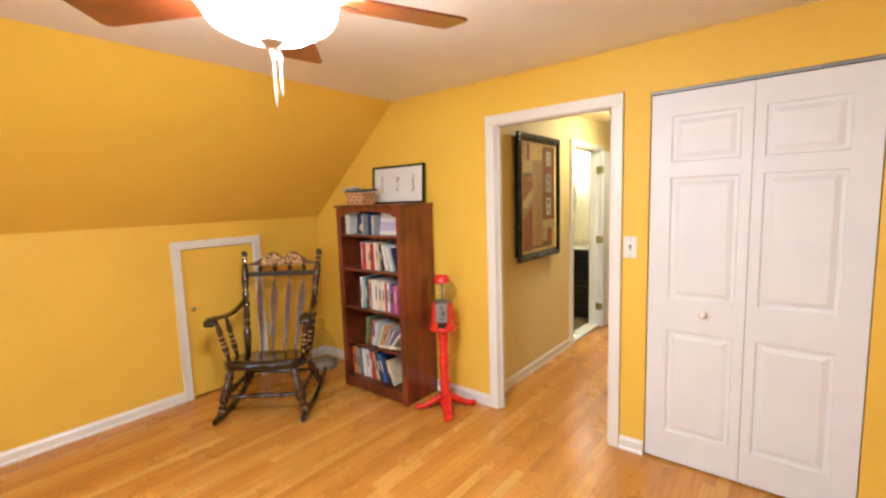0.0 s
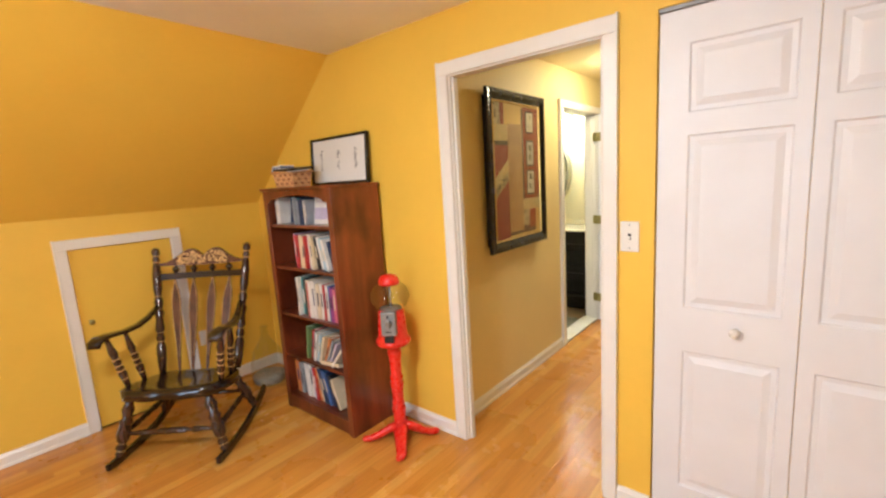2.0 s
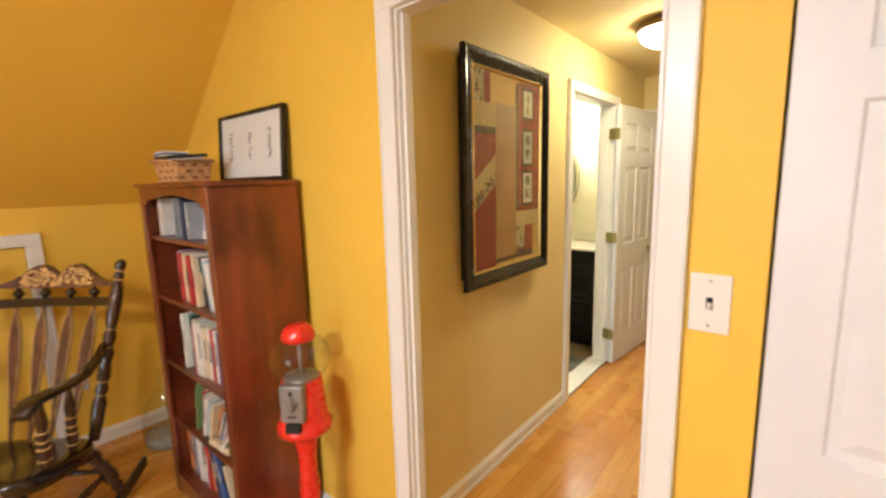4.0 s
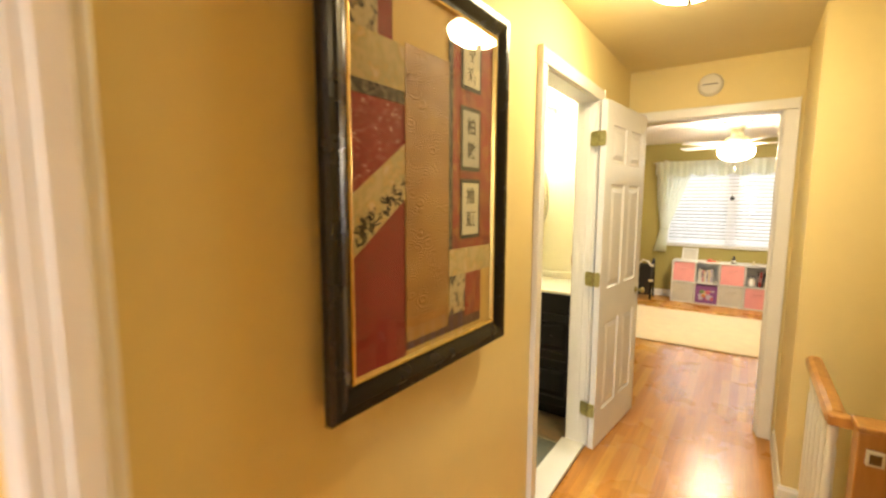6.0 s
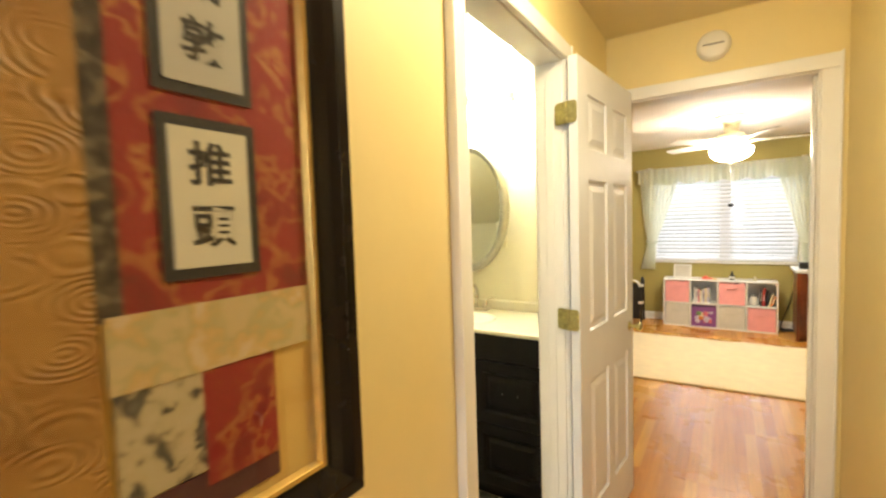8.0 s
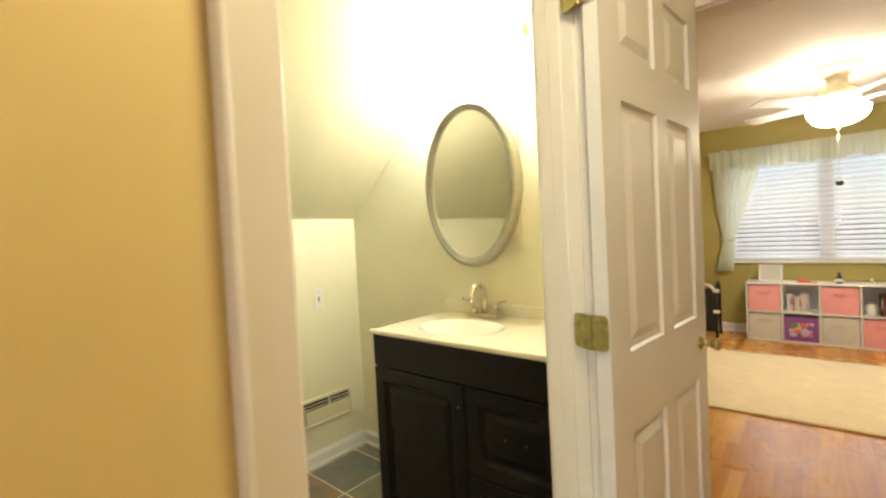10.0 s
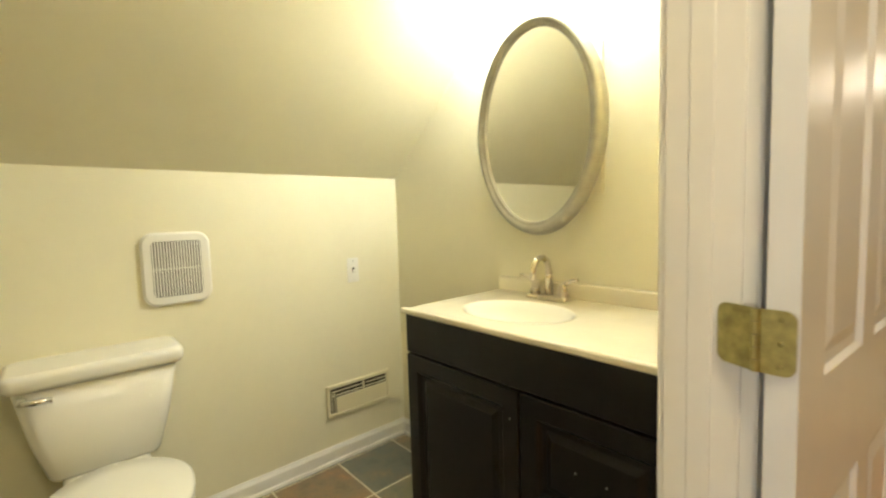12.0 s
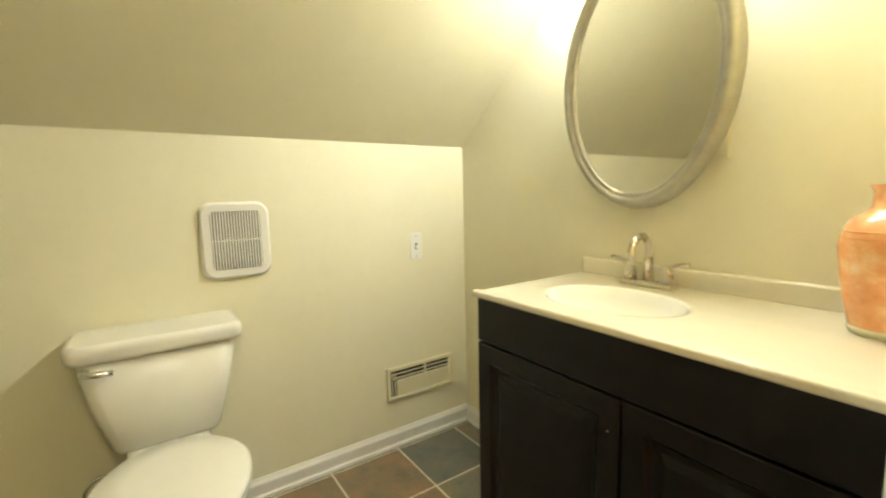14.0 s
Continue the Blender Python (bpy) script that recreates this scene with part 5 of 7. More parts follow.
A_GOLD = art_paper("gold_mat_paper", [(0.3, (0.62, 0.41, 0.11)), (0.7, (0.70, 0.49, 0.14))], 14)
A_RED = art_paper("red_silk_paper", [(0.3, (0.15, 0.008, 0.009)), (0.5, (0.23, 0.013, 0.012)), (0.58, (0.27, 0.017, 0.014)), (0.72, (0.34, 0.05, 0.04))], 40, stretch=(1, 1, 5))
A_REDGOLD = art_paper("red_gold_paper", [(0.3, (0.13, 0.008, 0.006)), (0.43, (0.25, 0.015, 0.011)), (0.46, (0.40, 0.15, 0.035)), (0.49, (0.26, 0.016, 0.012)), (0.585, (0.28, 0.018, 0.013)), (0.61, (0.46, 0.2, 0.045)), (0.635, (0.26, 0.016, 0.012)), (0.75, (0.18, 0.010, 0.008))], 13)
A_REDDOT = art_paper("speckled_red_paper", [(0.3, (0.20, 0.012, 0.012)), (0.62, (0.30, 0.024, 0.020)), (0.70, (0.52, 0.30, 0.22))], 46, stretch=(1, 1, 2.2))
A_BRONZE = art_paper("embossed_bronze_paper", [(0.3, (0.29, 0.135, 0.028)), (0.5, (0.37, 0.19, 0.043)), (0.72, (0.44, 0.25, 0.064))], 21, "rings", 0.55, 0.42, (1, 0.8, 1.3))
A_CREAM = art_paper("cream_print_paper", [(0.3, (0.52, 0.42, 0.22)), (0.46, (0.56, 0.43, 0.2)), (0.52, (0.42, 0.37, 0.16)), (0.58, (0.57, 0.38, 0.13)), (0.66, (0.60, 0.48, 0.27))], 24)
A_FLORAL = art_paper("ink_floral_paper", [(0.4, (0.5, 0.42, 0.24)), (0.52, (0.46, 0.38, 0.2)), (0.58, (0.05, 0.045, 0.035)), (0.7, (0.16, 0.14, 0.1))], 38)
A_DARK = art_paper("dark_floral_paper", [(0.38, (0.02, 0.014, 0.010)), (0.52, (0.06, 0.045, 0.03)), (0.6, (0.22, 0.18, 0.10)), (0.7, (0.10, 0.07, 0.04))], 60)
A_PURPLE = art_paper("dark_plum_paper", [(0.3, (0.06, 0.018, 0.02)), (0.7, (0.11, 0.035, 0.03))], 30)
A_FIBRE = plain("pale_fibre", (0.56, 0.30, 0.22), 0.8)
boxpart("backing_board", M_BLACK, pc, HW + 0.001, HW + 0.037, Y0 + 0.04, Y1 - 0.04, Z0 + 0.04, Z1 - 0.04)
boxpart("mat_board", A_GOLD, pc, HW + 0.0375, AX, Y0 + 0.05, Y1 - 0.05, Z0 + 0.05, Z1 - 0.05)


def paper(outline, lift, material, label=""):
    """Cut paper pasted on the mat; outline of (y, z)."""
    bm = bmesh.new()
    a = [bm.verts.new((AX + lift, y, z)) for y, z in outline]
    c = [bm.verts.new((AX + lift - 0.0012, y, z)) for y, z in outline]
    bm.faces.new(a)
    bm.faces.new(c[::-1])
    k = len(a)
    for i in range(k):
        bm.faces.new((a[i], c[i], c[(i + 1) % k], a[(i + 1) % k]))
    return part("cut_paper", bm, material, pc, label)


def rect(y0, y1, z0, z1):
    return [(y0, z0), (y1, z0), (y1, z1), (y0, z1)]


L0, R0 = 5.036, 5.634
paper(rect(L0, 5.120, 1.83, 1.975), 0.0016, A_FLORAL, "ink flower paper")
paper(rect(5.120, 5.167, 1.82, 1.975), 0.0017, A_RED)
paper([(L0, 1.493), (5.210, 1.616), (5.210, 1.72), (L0, 1.72)], 0.0016, A_REDDOT, "speckled red paper")
paper(rect(L0, 5.212, 1.704, 1.736), 0.003, A_DARK)
paper(rect(L0, 5.212, 1.734, 1.838), 0.0034, A_CREAM)
paper([(L0, 1.08), (5.208, 1.08), (5.208, 1.5), (L0, 1.37)], 0.0016, A_RED, "dark red paper")
paper([(L0, 1.356), (5.208, 1.483), (5.210, 1.616), (L0, 1.493)], 0.003, A_CREAM, "diagonal cream strip with ink script")
paper(rect(5.207, 5.574, 1.102, 1.15), 0.0018, A_PURPLE)
paper(rect(5.208, 5.390, 1.124, 1.846), 0.0042, A_BRONZE, "embossed bronze paper")
paper(rect(5.390, 5.412, 1.335, 1.95), 0.003, A_DARK)
paper(rect(5.412, R0, 1.335, 1.965), 0.0018, A_REDGOLD, "red and gold paper")
paper(rect(5.396, R0 - 0.003, 1.264, 1.340), 0.0042, A_CREAM)
paper(rect(5.398, 5.482, 1.152, 1.264), 0.003, A_FLORAL)
paper(rect(5.482, 5.573, 1.132, 1.264), 0.0028, A_REDGOLD)
# pale fibres scattered over the red paper
bm = bmesh.new()
rq = random.Random(21)
for i in range(120):
    yy = rq.uniform(L0 + 0.006, 5.2)
    zz = rq.uniform(1.50 + (yy - L0) * 0.69, 1.70)
    big = rq.random() < 0.12
    w1, h1 = (rq.uniform(0.003, 0.005), 0.0022) if big else (rq.uniform(0.0015, 0.005), 0.0006)
    add_box(bm, AX + 0.0014, AX + 0.0019, yy - w1, yy + w1, zz - h1, zz + h1)
part("pale_fibre", bm, A_FIBRE, pc, "pale pink fibres in red paper")
# script strokes on the diagonal strip
bm = bmesh.new()
ri = random.Random(8)
for i in range(74):
    t = ri.choice((ri.gauss(0.24, 0.13), ri.gauss(0.72, 0.15)))
    t = min(0.95, max(0.05, t))
    yy = L0 + t * 0.178
    zz = 1.356 + t * 0.127 + ri.uniform(0.012, 0.06)
    mm = Matrix.Translation((AX + 0.0032, yy, zz)) @ pose(0, 0, 0, ri.uniform(0, 180), 0, 0)
    w1 = ri.uniform(0.004, 0.012)
    add_box(bm, -0.0002, 0.0003, -w1, w1, -ri.uniform(0.001, 0.0035), 0.0022, 0, mm)
part("ink_script", bm, M_INK, pc, "black brush script")


def glyphs(text, size, m, parent):
    """Brush characters as a flat mesh."""
    cu = bpy.data.curves.new("glyph", "FONT")
    cu.body, cu.size, cu.align_x, cu.align_y, cu.extrude = text, size, "CENTER", "CENTER", 0.0002
    cu.offset = 0.001
    cu.resolution_u = 3
    tmp = new("glyph", cu)
    bpy.context.view_layer.update()
    me = bpy.data.meshes.new_from_object(tmp.evaluated_get(bpy.context.evaluated_depsgraph_get()))
    bpy.data.objects.remove(tmp)
    me.materials.clear()
    me.materials.append(M_INK)
    ob = new("brush_character", me)
    ob.parent = parent
    ob.matrix_basis = m
    return ob


M_CARD2 = plain("grey_card", (0.46, 0.44, 0.36), 0.8, var=0.05)
M_CARD3 = plain("cream_card", (0.64, 0.6, 0.44), 0.8, var=0.05)
for z0, z1, cm, chars in ((1.792, 1.942, M_CARD3, None), (1.565, 1.747, M_CARD2, "柏敦"), (1.367, 1.542, M_CARD3, "推頭")):
    paper(rect(5.45, 5.56, z0, z1), 0.0042, M_INK, "black card mount")
    card = paper(rect(5.461, 5.549, z0 + 0.012, z1 - 0.012), 0.0055, cm, "calligraphy card")
    yc, zc = 5.505, (z0 + z1) / 2
    if chars:
        for ch, dz in zip(chars, (0.034, -0.034)):
            glyphs(ch, 0.05, Matrix(((0, 0, 1, AX + 0.0058), (1, 0, 0, yc), (0, 1, 0, zc + dz), (0, 0, 0, 1))), card)
    else:
        bm = bmesh.new()
        for i in range(26):
            mm = Matrix.Translation((AX + 0.0057, yc + ri.uniform(-0.018, 0.018), zc + ri.choice((-0.03, 0.03)) + ri.uniform(-0.018, 0.018))) @ pose(0, 0, 0, ri.choice((0, 90, 45, 120)), 0, 0)
            add_box(bm, -0.0002, 0.0003, -ri.uniform(0.004, 0.012), 0.006, -0.0012, 0.0012, 0, mm)
        part("brush_character", bm, M_INK, card)
bm = bmesh.new()
add_box(bm, HW + 0.0545, HW + 0.0565, Y0 + 0.07, Y1 - 0.07, Z0 + 0.07, Z1 - 0.07)
g = part("glass_pane", bm, M_GLASS, pc, "reflective picture glass")
g.visible_shadow = False

# ================= bathroom =================
# slate tile floor: grout bed and tiles
slab("floor_bath", BKNEE - 0.05, BW, 5.05, BEND + 0.02, -0.1, -0.0025, plain("grout", (0.62, 0.56, 0.42), 0.85, var=0.1, scale=20), "grouted tile floor of the bathroom", "floor")
slab("floor_stair_edge", HE - 0.001, HE + 0.12, 4.62, 5.12, -0.12, -0.012, M_SUB, "floor edge", "floor")

# vanity
VX0, VX1, VY0 = -3.168, BW - 0.006, 7.10
VT = 0.888
vn = thing("vanity_cabinet", "dark espresso vanity cabinet with door and drawers", "vanity")
boxpart("side_panel", M_ESPRESSO, vn, VX0, VX0 + 0.018, VY0 + 0.02, BEND - 0.01, 0.0, VT - 0.014, 0.002)
boxpart("side_panel", M_ESPRESSO, vn, VX1 - 0.03, VX1 - 0.012, VY0 + 0.02, BEND - 0.01, 0.0, VT - 0.014, 0.002)
boxpart("bottom", M_ESPRESSO, vn, VX0 + 0.018, VX1 - 0.03, VY0 + 0.05, BEND - 0.01, 0.09, 0.108)
boxpart("toe_kick", M_ESPRESSO, vn, VX0 + 0.018, VX1 - 0.03, VY0 + 0.08, VY0 + 0.095, 0.0, 0.09)
boxpart("face_frame", M_ESPRESSO, vn, VX0, VX1 - 0.012, VY0 + 0.014, VY0 + 0.034, 0.085, VT - 0.014, 0.002)
boxpart("apron", M_ESPRESSO, vn, VX0 + 0.001, VX1 - 0.014, VY0, VY0 + 0.014, 0.739, VT - 0.016, 0.004, "false drawer front")


def raised_front(name, x0, x1, z0, z1, parent, knob=None):
    w, h = x1 - x0, z1 - z0
    bm = bmesh.new()
    fw2 = 0.055
    prev = None
    for ins, dep in ((0, 0.018), (0, 0.0025), (0.0025, 0), (fw2 - 0.003, 0), (fw2, 0.003), (fw2, 0.018)):
        ring = [bm.verts.new((xx, dep, zz)) for xx, zz in ((ins, ins), (w - ins, ins), (w - ins, h - ins), (ins, h - ins))]
        if prev:
            for k in range(4):
                bm.faces.new((prev[k], prev[(k + 1) % 4], ring[(k + 1) % 4], ring[k]))
        prev = ring
    ob = part(name, bm, M_ESPRESSO, parent)
    ob.matrix_basis = pose(x0, VY0 - 0.003, z0)
    bm = bmesh.new()
    prev = None
    for ins, dep in ((0, 0.004), (0.008, 0.013), (0.022, 0.013), (0.04, 0.004)):
        i2 = fw2 + min(ins, h * 0.28)
        ring = [bm.verts.new((xx, dep, zz)) for xx, zz in ((i2, i2), (w - i2, i2), (w - i2, h - i2), (i2, h - i2))]
        if prev:
            for k in range(4):
                bm.faces.new((prev[k], prev[(k + 1) % 4], ring[(k + 1) % 4], ring[k]))
        prev = ring
    bm.faces.new(prev)
    part("raised_panel", bm, M_ESPRESSO, ob)
    return ob


mid = -2.684
raised_front("cabinet_door", VX0 + 0.004, mid - 0.003, 0.11, 0.733, vn)
for z0 in (0.11, 0.4235):
    raised_front("drawer_front", mid + 0.003, VX1 - 0.022, z0, z0 + 0.3095, vn)
for xs, zs, dep in ((-2.713, 0.653, -0.003), (-2.519, 0.583, 0.001), (-2.441, 0.583, 0.001)):
    bm = bmesh.new()
    add_lathe(bm, [(0, 0), (0.003, 0), (0.0024, 0.0015), (0, 0.0015)], 8, pose(xs, VY0 + dep, zs, 90, 0, 0))
    part("screw", bm, M_STEEL, vn, "tiny bare screw")

# cultured marble top with moulded oval basin and backsplash
vt = thing("countertop", "cream cultured marble countertop with moulded oval basin", "countertop")
# whiter copy of the marble: the basin's overexposed brightness put into its colour
M_BASIN_LIT = plain("marble_basin_lit", (0.84, 0.82, 0.74), 0.12, var=0.015, grain=0.0, coat=0.3)
SXC, SYC, SA, SB = -2.862, 7.318, 0.195, 0.145
bm = bmesh.new()
k = 48
x0, x1, y0, y1 = VX0 - 0.003, VX1, VY0 - 0.012, BEND - 0.001


def to_rect(a):
    c, s = math.cos(a), math.sin(a)
    t = min(((x1 if c > 0 else x0) - SXC) / c if abs(c) > 1e-6 else 9, ((y1 if s > 0 else y0) - SYC) / s if abs(s) > 1e-6 else 9)
    return SXC + c * t, SYC + s * t


angs = sorted({2 * math.pi * i / k for i in range(k)} | {math.atan2(yy - SYC, xx - SXC) % (2 * math.pi) for xx in (x0, x1) for yy in (y0, y1)})
rings = []
for f, z in ((1.0, 0.0), (0.965, -0.006), (0.9, -0.03), (0.75, -0.075), (0.45, -0.112), (0.12, -0.12)):
    rings.append([bm.verts.new((SXC + SA * f * math.cos(a), SYC + SB * f * math.sin(a), VT + z)) for a in angs])
lip = [bm.verts.new((SXC + SA * 1.06 * math.cos(a), SYC + SB * 1.06 * math.sin(a), VT)) for a in angs]
edge = [bm.verts.new((*to_rect(a), VT)) for a in angs]
low = [bm.verts.new((*to_rect(a), VT - 0.013)) for a in angs]
seq = [low, edge, lip] + rings
for a, c in zip(seq, seq[1:]):
    for i in range(len(angs)):
        j = (i + 1) % len(angs)
        f = bm.faces.new((a[i], a[j], c[j], c[i]))
        f.smooth = c in rings
        f.material_index = 1 if c in rings[1:] else 0
bm.faces.new(rings[-1]).material_index = 1
part("counter", bm, [M_MARBLE, M_BASIN_LIT], vt)
boxpart("rolled_edge", M_MARBLE, vt, x0 - 0.001, x1, y0 - 0.006, y0 + 0.02, VT - 0.014, VT + 0.006, 0.006)
boxpart("backsplash", M_MARBLE, vt, x0, x1, BEND - 0.022, BEND - 0.001, VT - 0.002, VT + 0.056, 0.006)
bm = bmesh.new()
add_lathe(bm, [(0, VT - 0.1195), (0.022, VT - 0.1195), (0.02, VT - 0.116), (0, VT - 0.116)], 20, Matrix.Translation((SXC, SYC, 0)))
part("drain", bm, M_NICKEL, vt, "brushed nickel drain")

# faucet
FX, FY = -2.888, 7.535
fc = thing("faucet", "brushed nickel two-handle faucet with arched spout", "faucet", pose(FX, FY, VT, 0, 0, 0))
boxpart("base_plate", M_NICKEL, fc, -0.082, 0.082, -0.026, 0.026, 0, 0.016, 0.007)
bm = bmesh.new()
pts = [(0, 0.0, 0.014), (0, 0.0, 0.08), (0, 0.0, 0.105)]
for i in range(1, 11):
    a = math.pi * i / 10 * 1.02
    pts.append((0, -0.046 + 0.046 * math.cos(a), 0.105 + 0.05 * math.sin(a)))
pts.append((0, -0.094, 0.085))
add_tube(bm, pts, [0.0145, 0.0125, 0.0115] + [0.0105] * 10 + [0.011], 14)
part("spout", bm, M_NICKEL, fc)
turned_part("lift_rod", (0, 0.018, 0.012), (0, 0.018, 0.1), [(0, 0.002), (0.85, 0.002), (0.9, 0.005), (1, 0.004)], M_NICKEL, fc)
for sx in (-1, 1):
    bm = bmesh.new()
    add_lathe(bm, [(0, 0.014), (0.02, 0.014), (0.018, 0.03), (0.015, 0.045), (0.016, 0.055), (0.01, 0.062), (0, 0.063)], 18, Matrix.Translation((sx * 0.058, 0, 0)))
    add_tube(bm, [(sx * 0.058, 0, 0.056), (sx * 0.078, -0.002, 0.068), (sx * 0.1, -0.004, 0.077), (sx * 0.122, -0.006, 0.08)], [0.01, 0.0085, 0.007, 0.0055], 10, flat=0.6)
    part("handle", bm, M_NICKEL, fc)

# terracotta vase
m, n, l, b = mat_new("glazed_terracotta")
v = coords(n, l)
r = ramp(n, l, noise_node(n, l, v, 14, 6, 0.65), [(0.3, (0.64, 0.24, 0.075)), (0.5, (0.74, 0.34, 0.13)), (0.62, (0.78, 0.47, 0.24)), (0.72, (0.74, 0.62, 0.42))])
l.new(r.outputs[0], b.inputs["Base Color"])
setp(b, rough=0.22, coat=0.5)
bump_node(n, l, b, noise_node(n, l, v, 25, 3), 0.35, 0.004)
M_TERRA = m
vs = thing("vase", "orange glazed ceramic vase on the vanity top", "vase", pose(-2.362, 7.46, VT))
bm = bmesh.new()
add_lathe(bm, [(0, 0.001), (0.048, 0.001), (0.052, 0.006), (0.056, 0.015), (0.066, 0.06), (0.076, 0.12), (0.081, 0.165), (0.079, 0.195), (0.066, 0.222), (0.045, 0.236), (0.036, 0.246), (0.035, 0.275), (0.041, 0.288), (0.034, 0.289), (0.03, 0.27), (0.03, 0.2)], 36)
part("body", bm, M_TERRA, vs)
bm = bmesh.new()
add_lathe(bm, [(0.0495, 0.0), (0.054, 0.002), (0.0585, 0.014), (0.0565, 0.016)], 36)
part("foot_ring", bm, M_IVORY, vs, "cream glazed foot")
bm = bmesh.new()
for z, rr in ((0.188, 0.0807), (0.2, 0.0785)):
    add_lathe(bm, [(rr - 0.003, z - 0.003), (rr, z), (rr - 0.003, z + 0.003)], 36)
part("shoulder_groove", bm, M_TERRA, vs)

# shallow medicine cabinet whose door is an oval mirror
MX, MZ, MA, MB, MY = -2.921, 1.5, 0.267, 0.38, 7.532
mr = thing("medicine_cabinet", "wall medicine cabinet with a silver-framed oval mirror door", "medicine cabinet", pose(MX, MY, MZ, 90, 0, 0))
boxpart("cabinet_body", M_IVORY, mr, -0.16, 0.15, -0.2, 0.2, MY - BEND + 0.014, -0.0005, 0.003, "ivory metal cabinet body")
boxpart("wall_flange", M_IVORY, mr, -0.205, 0.208, -0.241, 0.26, MY - BEND, MY - BEND + 0.014, 0.003, "thin ivory flange on the wall")
bm = bmesh.new()
k = 72
prof = [(0.006, 0.0), (0.0, 0.004), (0.0, 0.012), (0.004, 0.02), (0.003, 0.026), (0.008, 0.038), (0.016, 0.046), (0.024, 0.048), (0.031, 0.044), (0.036, 0.038), (0.041, 0.0395), (0.0455, 0.036), (0.048, 0.028)]
rings = []
for ins, hgt in prof:
    rings.append([bm.verts.new(((MA - ins) * math.cos(2 * math.pi * i / k), (MB - ins) * math.sin(2 * math.pi * i / k), hgt)) for i in range(k)])
for a, c in zip(rings, rings[1:]):
    for i in range(k):
        bm.faces.new((a[i], a[(i + 1) % k], c[(i + 1) % k], c[i])).smooth = True
mdoor = part("mirror_door", bm, M_SILVER, mr, "moulded silver oval frame")
bm = bmesh.new()
add_lathe(bm, [(0, 0.004), (1, 0.004), (1, 0.029), (0, 0.029)], k, sx=MA - 0.047, sy=MB - 0.047, smooth=False)
part("mirror_glass", bm, M_MIRROR, mdoor, "oval mirror glass")

# vanity light bar over the mirror
vl = thing("vanity_light", "nickel wall light bar with lit frosted shades", "wall light", pose(-2.93, BEND, 2.13))
bm = bmesh.new()
add_box(bm, -0.28, 0.28, -0.022, 0, -0.03, 0.03, 0.006)
part("backplate", bm, M_NICKEL, vl)
for xx in (-0.2, 0, 0.2):
    bm = bmesh.new()
    add_tube(bm, [(xx, -0.02, 0.0), (xx, -0.07, 0.012), (xx, -0.095, 0.0), (xx, -0.1, -0.02)], 0.008, 8)
    part("arm", bm, M_NICKEL, vl)
    bm = bmesh.new()
    add_lathe(bm, [(0.018, -0.015), (0.028, -0.022), (0.04, -0.05), (0.052, -0.1), (0.057, -0.115), (0.05, -0.112), (0.036, -0.05), (0.015, -0.025)], 24, Matrix.Translation((xx, -0.1, 0)))
    part("shade", bm, M_BOWLB, vl, "glowing frosted shade")

# toilet
tl = thing("toilet", "white porcelain two-piece toilet with closed lid", "toilet", pose(BKNEE + 0.012, 6.302, 0, 0, 0, -90) @ Matrix.Diagonal((1.01, 1, 0.985, 1)))
# local: x across, y away from the wall is -y... the wall is at y = 0 and the bowl points to +y
def loft(bm, sections, smooth=True):
    rings = [[bm.verts.new(p) for p in sec] for sec in sections]
    k = len(rings[0])
    for a, c in zip(rings, rings[1:]):
        for i in range(k):
            f = bm.faces.new((a[i], a[(i + 1) % k], c[(i + 1) % k], c[i]))
            f.smooth = smooth
    bm.faces.new(rings[0][::-1])
    bm.faces.new(rings[-1])


def round_rect(hx, y0, y1, z, r, n2=6, bow=0.0):
    pts = []
    for cx, cy, a0 in ((hx - r, y1 - r, 0), (-hx + r, y1 - r, 90), (-hx + r, y0 + r, 180), (hx - r, y0 + r, 270)):
        for i in range(n2 + 1):
            a = math.radians(a0 + 90 * i / n2)
            xx, yy = cx + r * math.cos(a), cy + r * math.sin(a)
            if yy > (y0 + y1) / 2:
                yy += bow * (1 - (xx / hx) ** 2)
            pts.append((xx, yy, z))
    return pts


bm = bmesh.new()
loft(bm, [round_rect(0.138, 0.01, 0.15, 0.425, 0.02, bow=0.01), round_rect(0.148, 0.008, 0.158, 0.436, 0.035, bow=0.012), round_rect(0.18, 0.004, 0.175, 0.56, 0.04, bow=0.016), round_rect(0.208, 0.0, 0.188, 0.735, 0.04, bow=0.018)])
part("tank", bm, M_PORCELAIN, tl)
bm = bmesh.new()
loft(bm, [round_rect(0.212, 0.0, 0.192, 0.737, 0.03, bow=0.02), round_rect(0.222, -0.004, 0.201, 0.741, 0.03, bow=0.022), round_rect(0.227, -0.006, 0.206, 0.752, 0.03, bow=0.024), round_rect(0.2285, -0.006, 0.2075, 0.776, 0.03, bow=0.024),
          round_rect(0.225, -0.004, 0.204, 0.787, 0.03, bow=0.024), round_rect(0.212, 0.006, 0.190, 0.793, 0.03, bow=0.022)])
part("tank_lid", bm, M_PORCELAIN, tl)
bm = bmesh.new()
add_lathe(bm, [(0, 0), (0.014, 0), (0.014, 0.008), (0.009, 0.016), (0, 0.017)], 16, pose(0.182, 0.19, 0.712, -90, 0, 0))
add_tube(bm, [(0.186, 0.207, 0.712), (0.158, 0.217, 0.711), (0.116, 0.219, 0.708)], [0.008, 0.0105, 0.009], 10)
part("flush_lever", bm, M_CHROME, tl, "chrome flush lever")


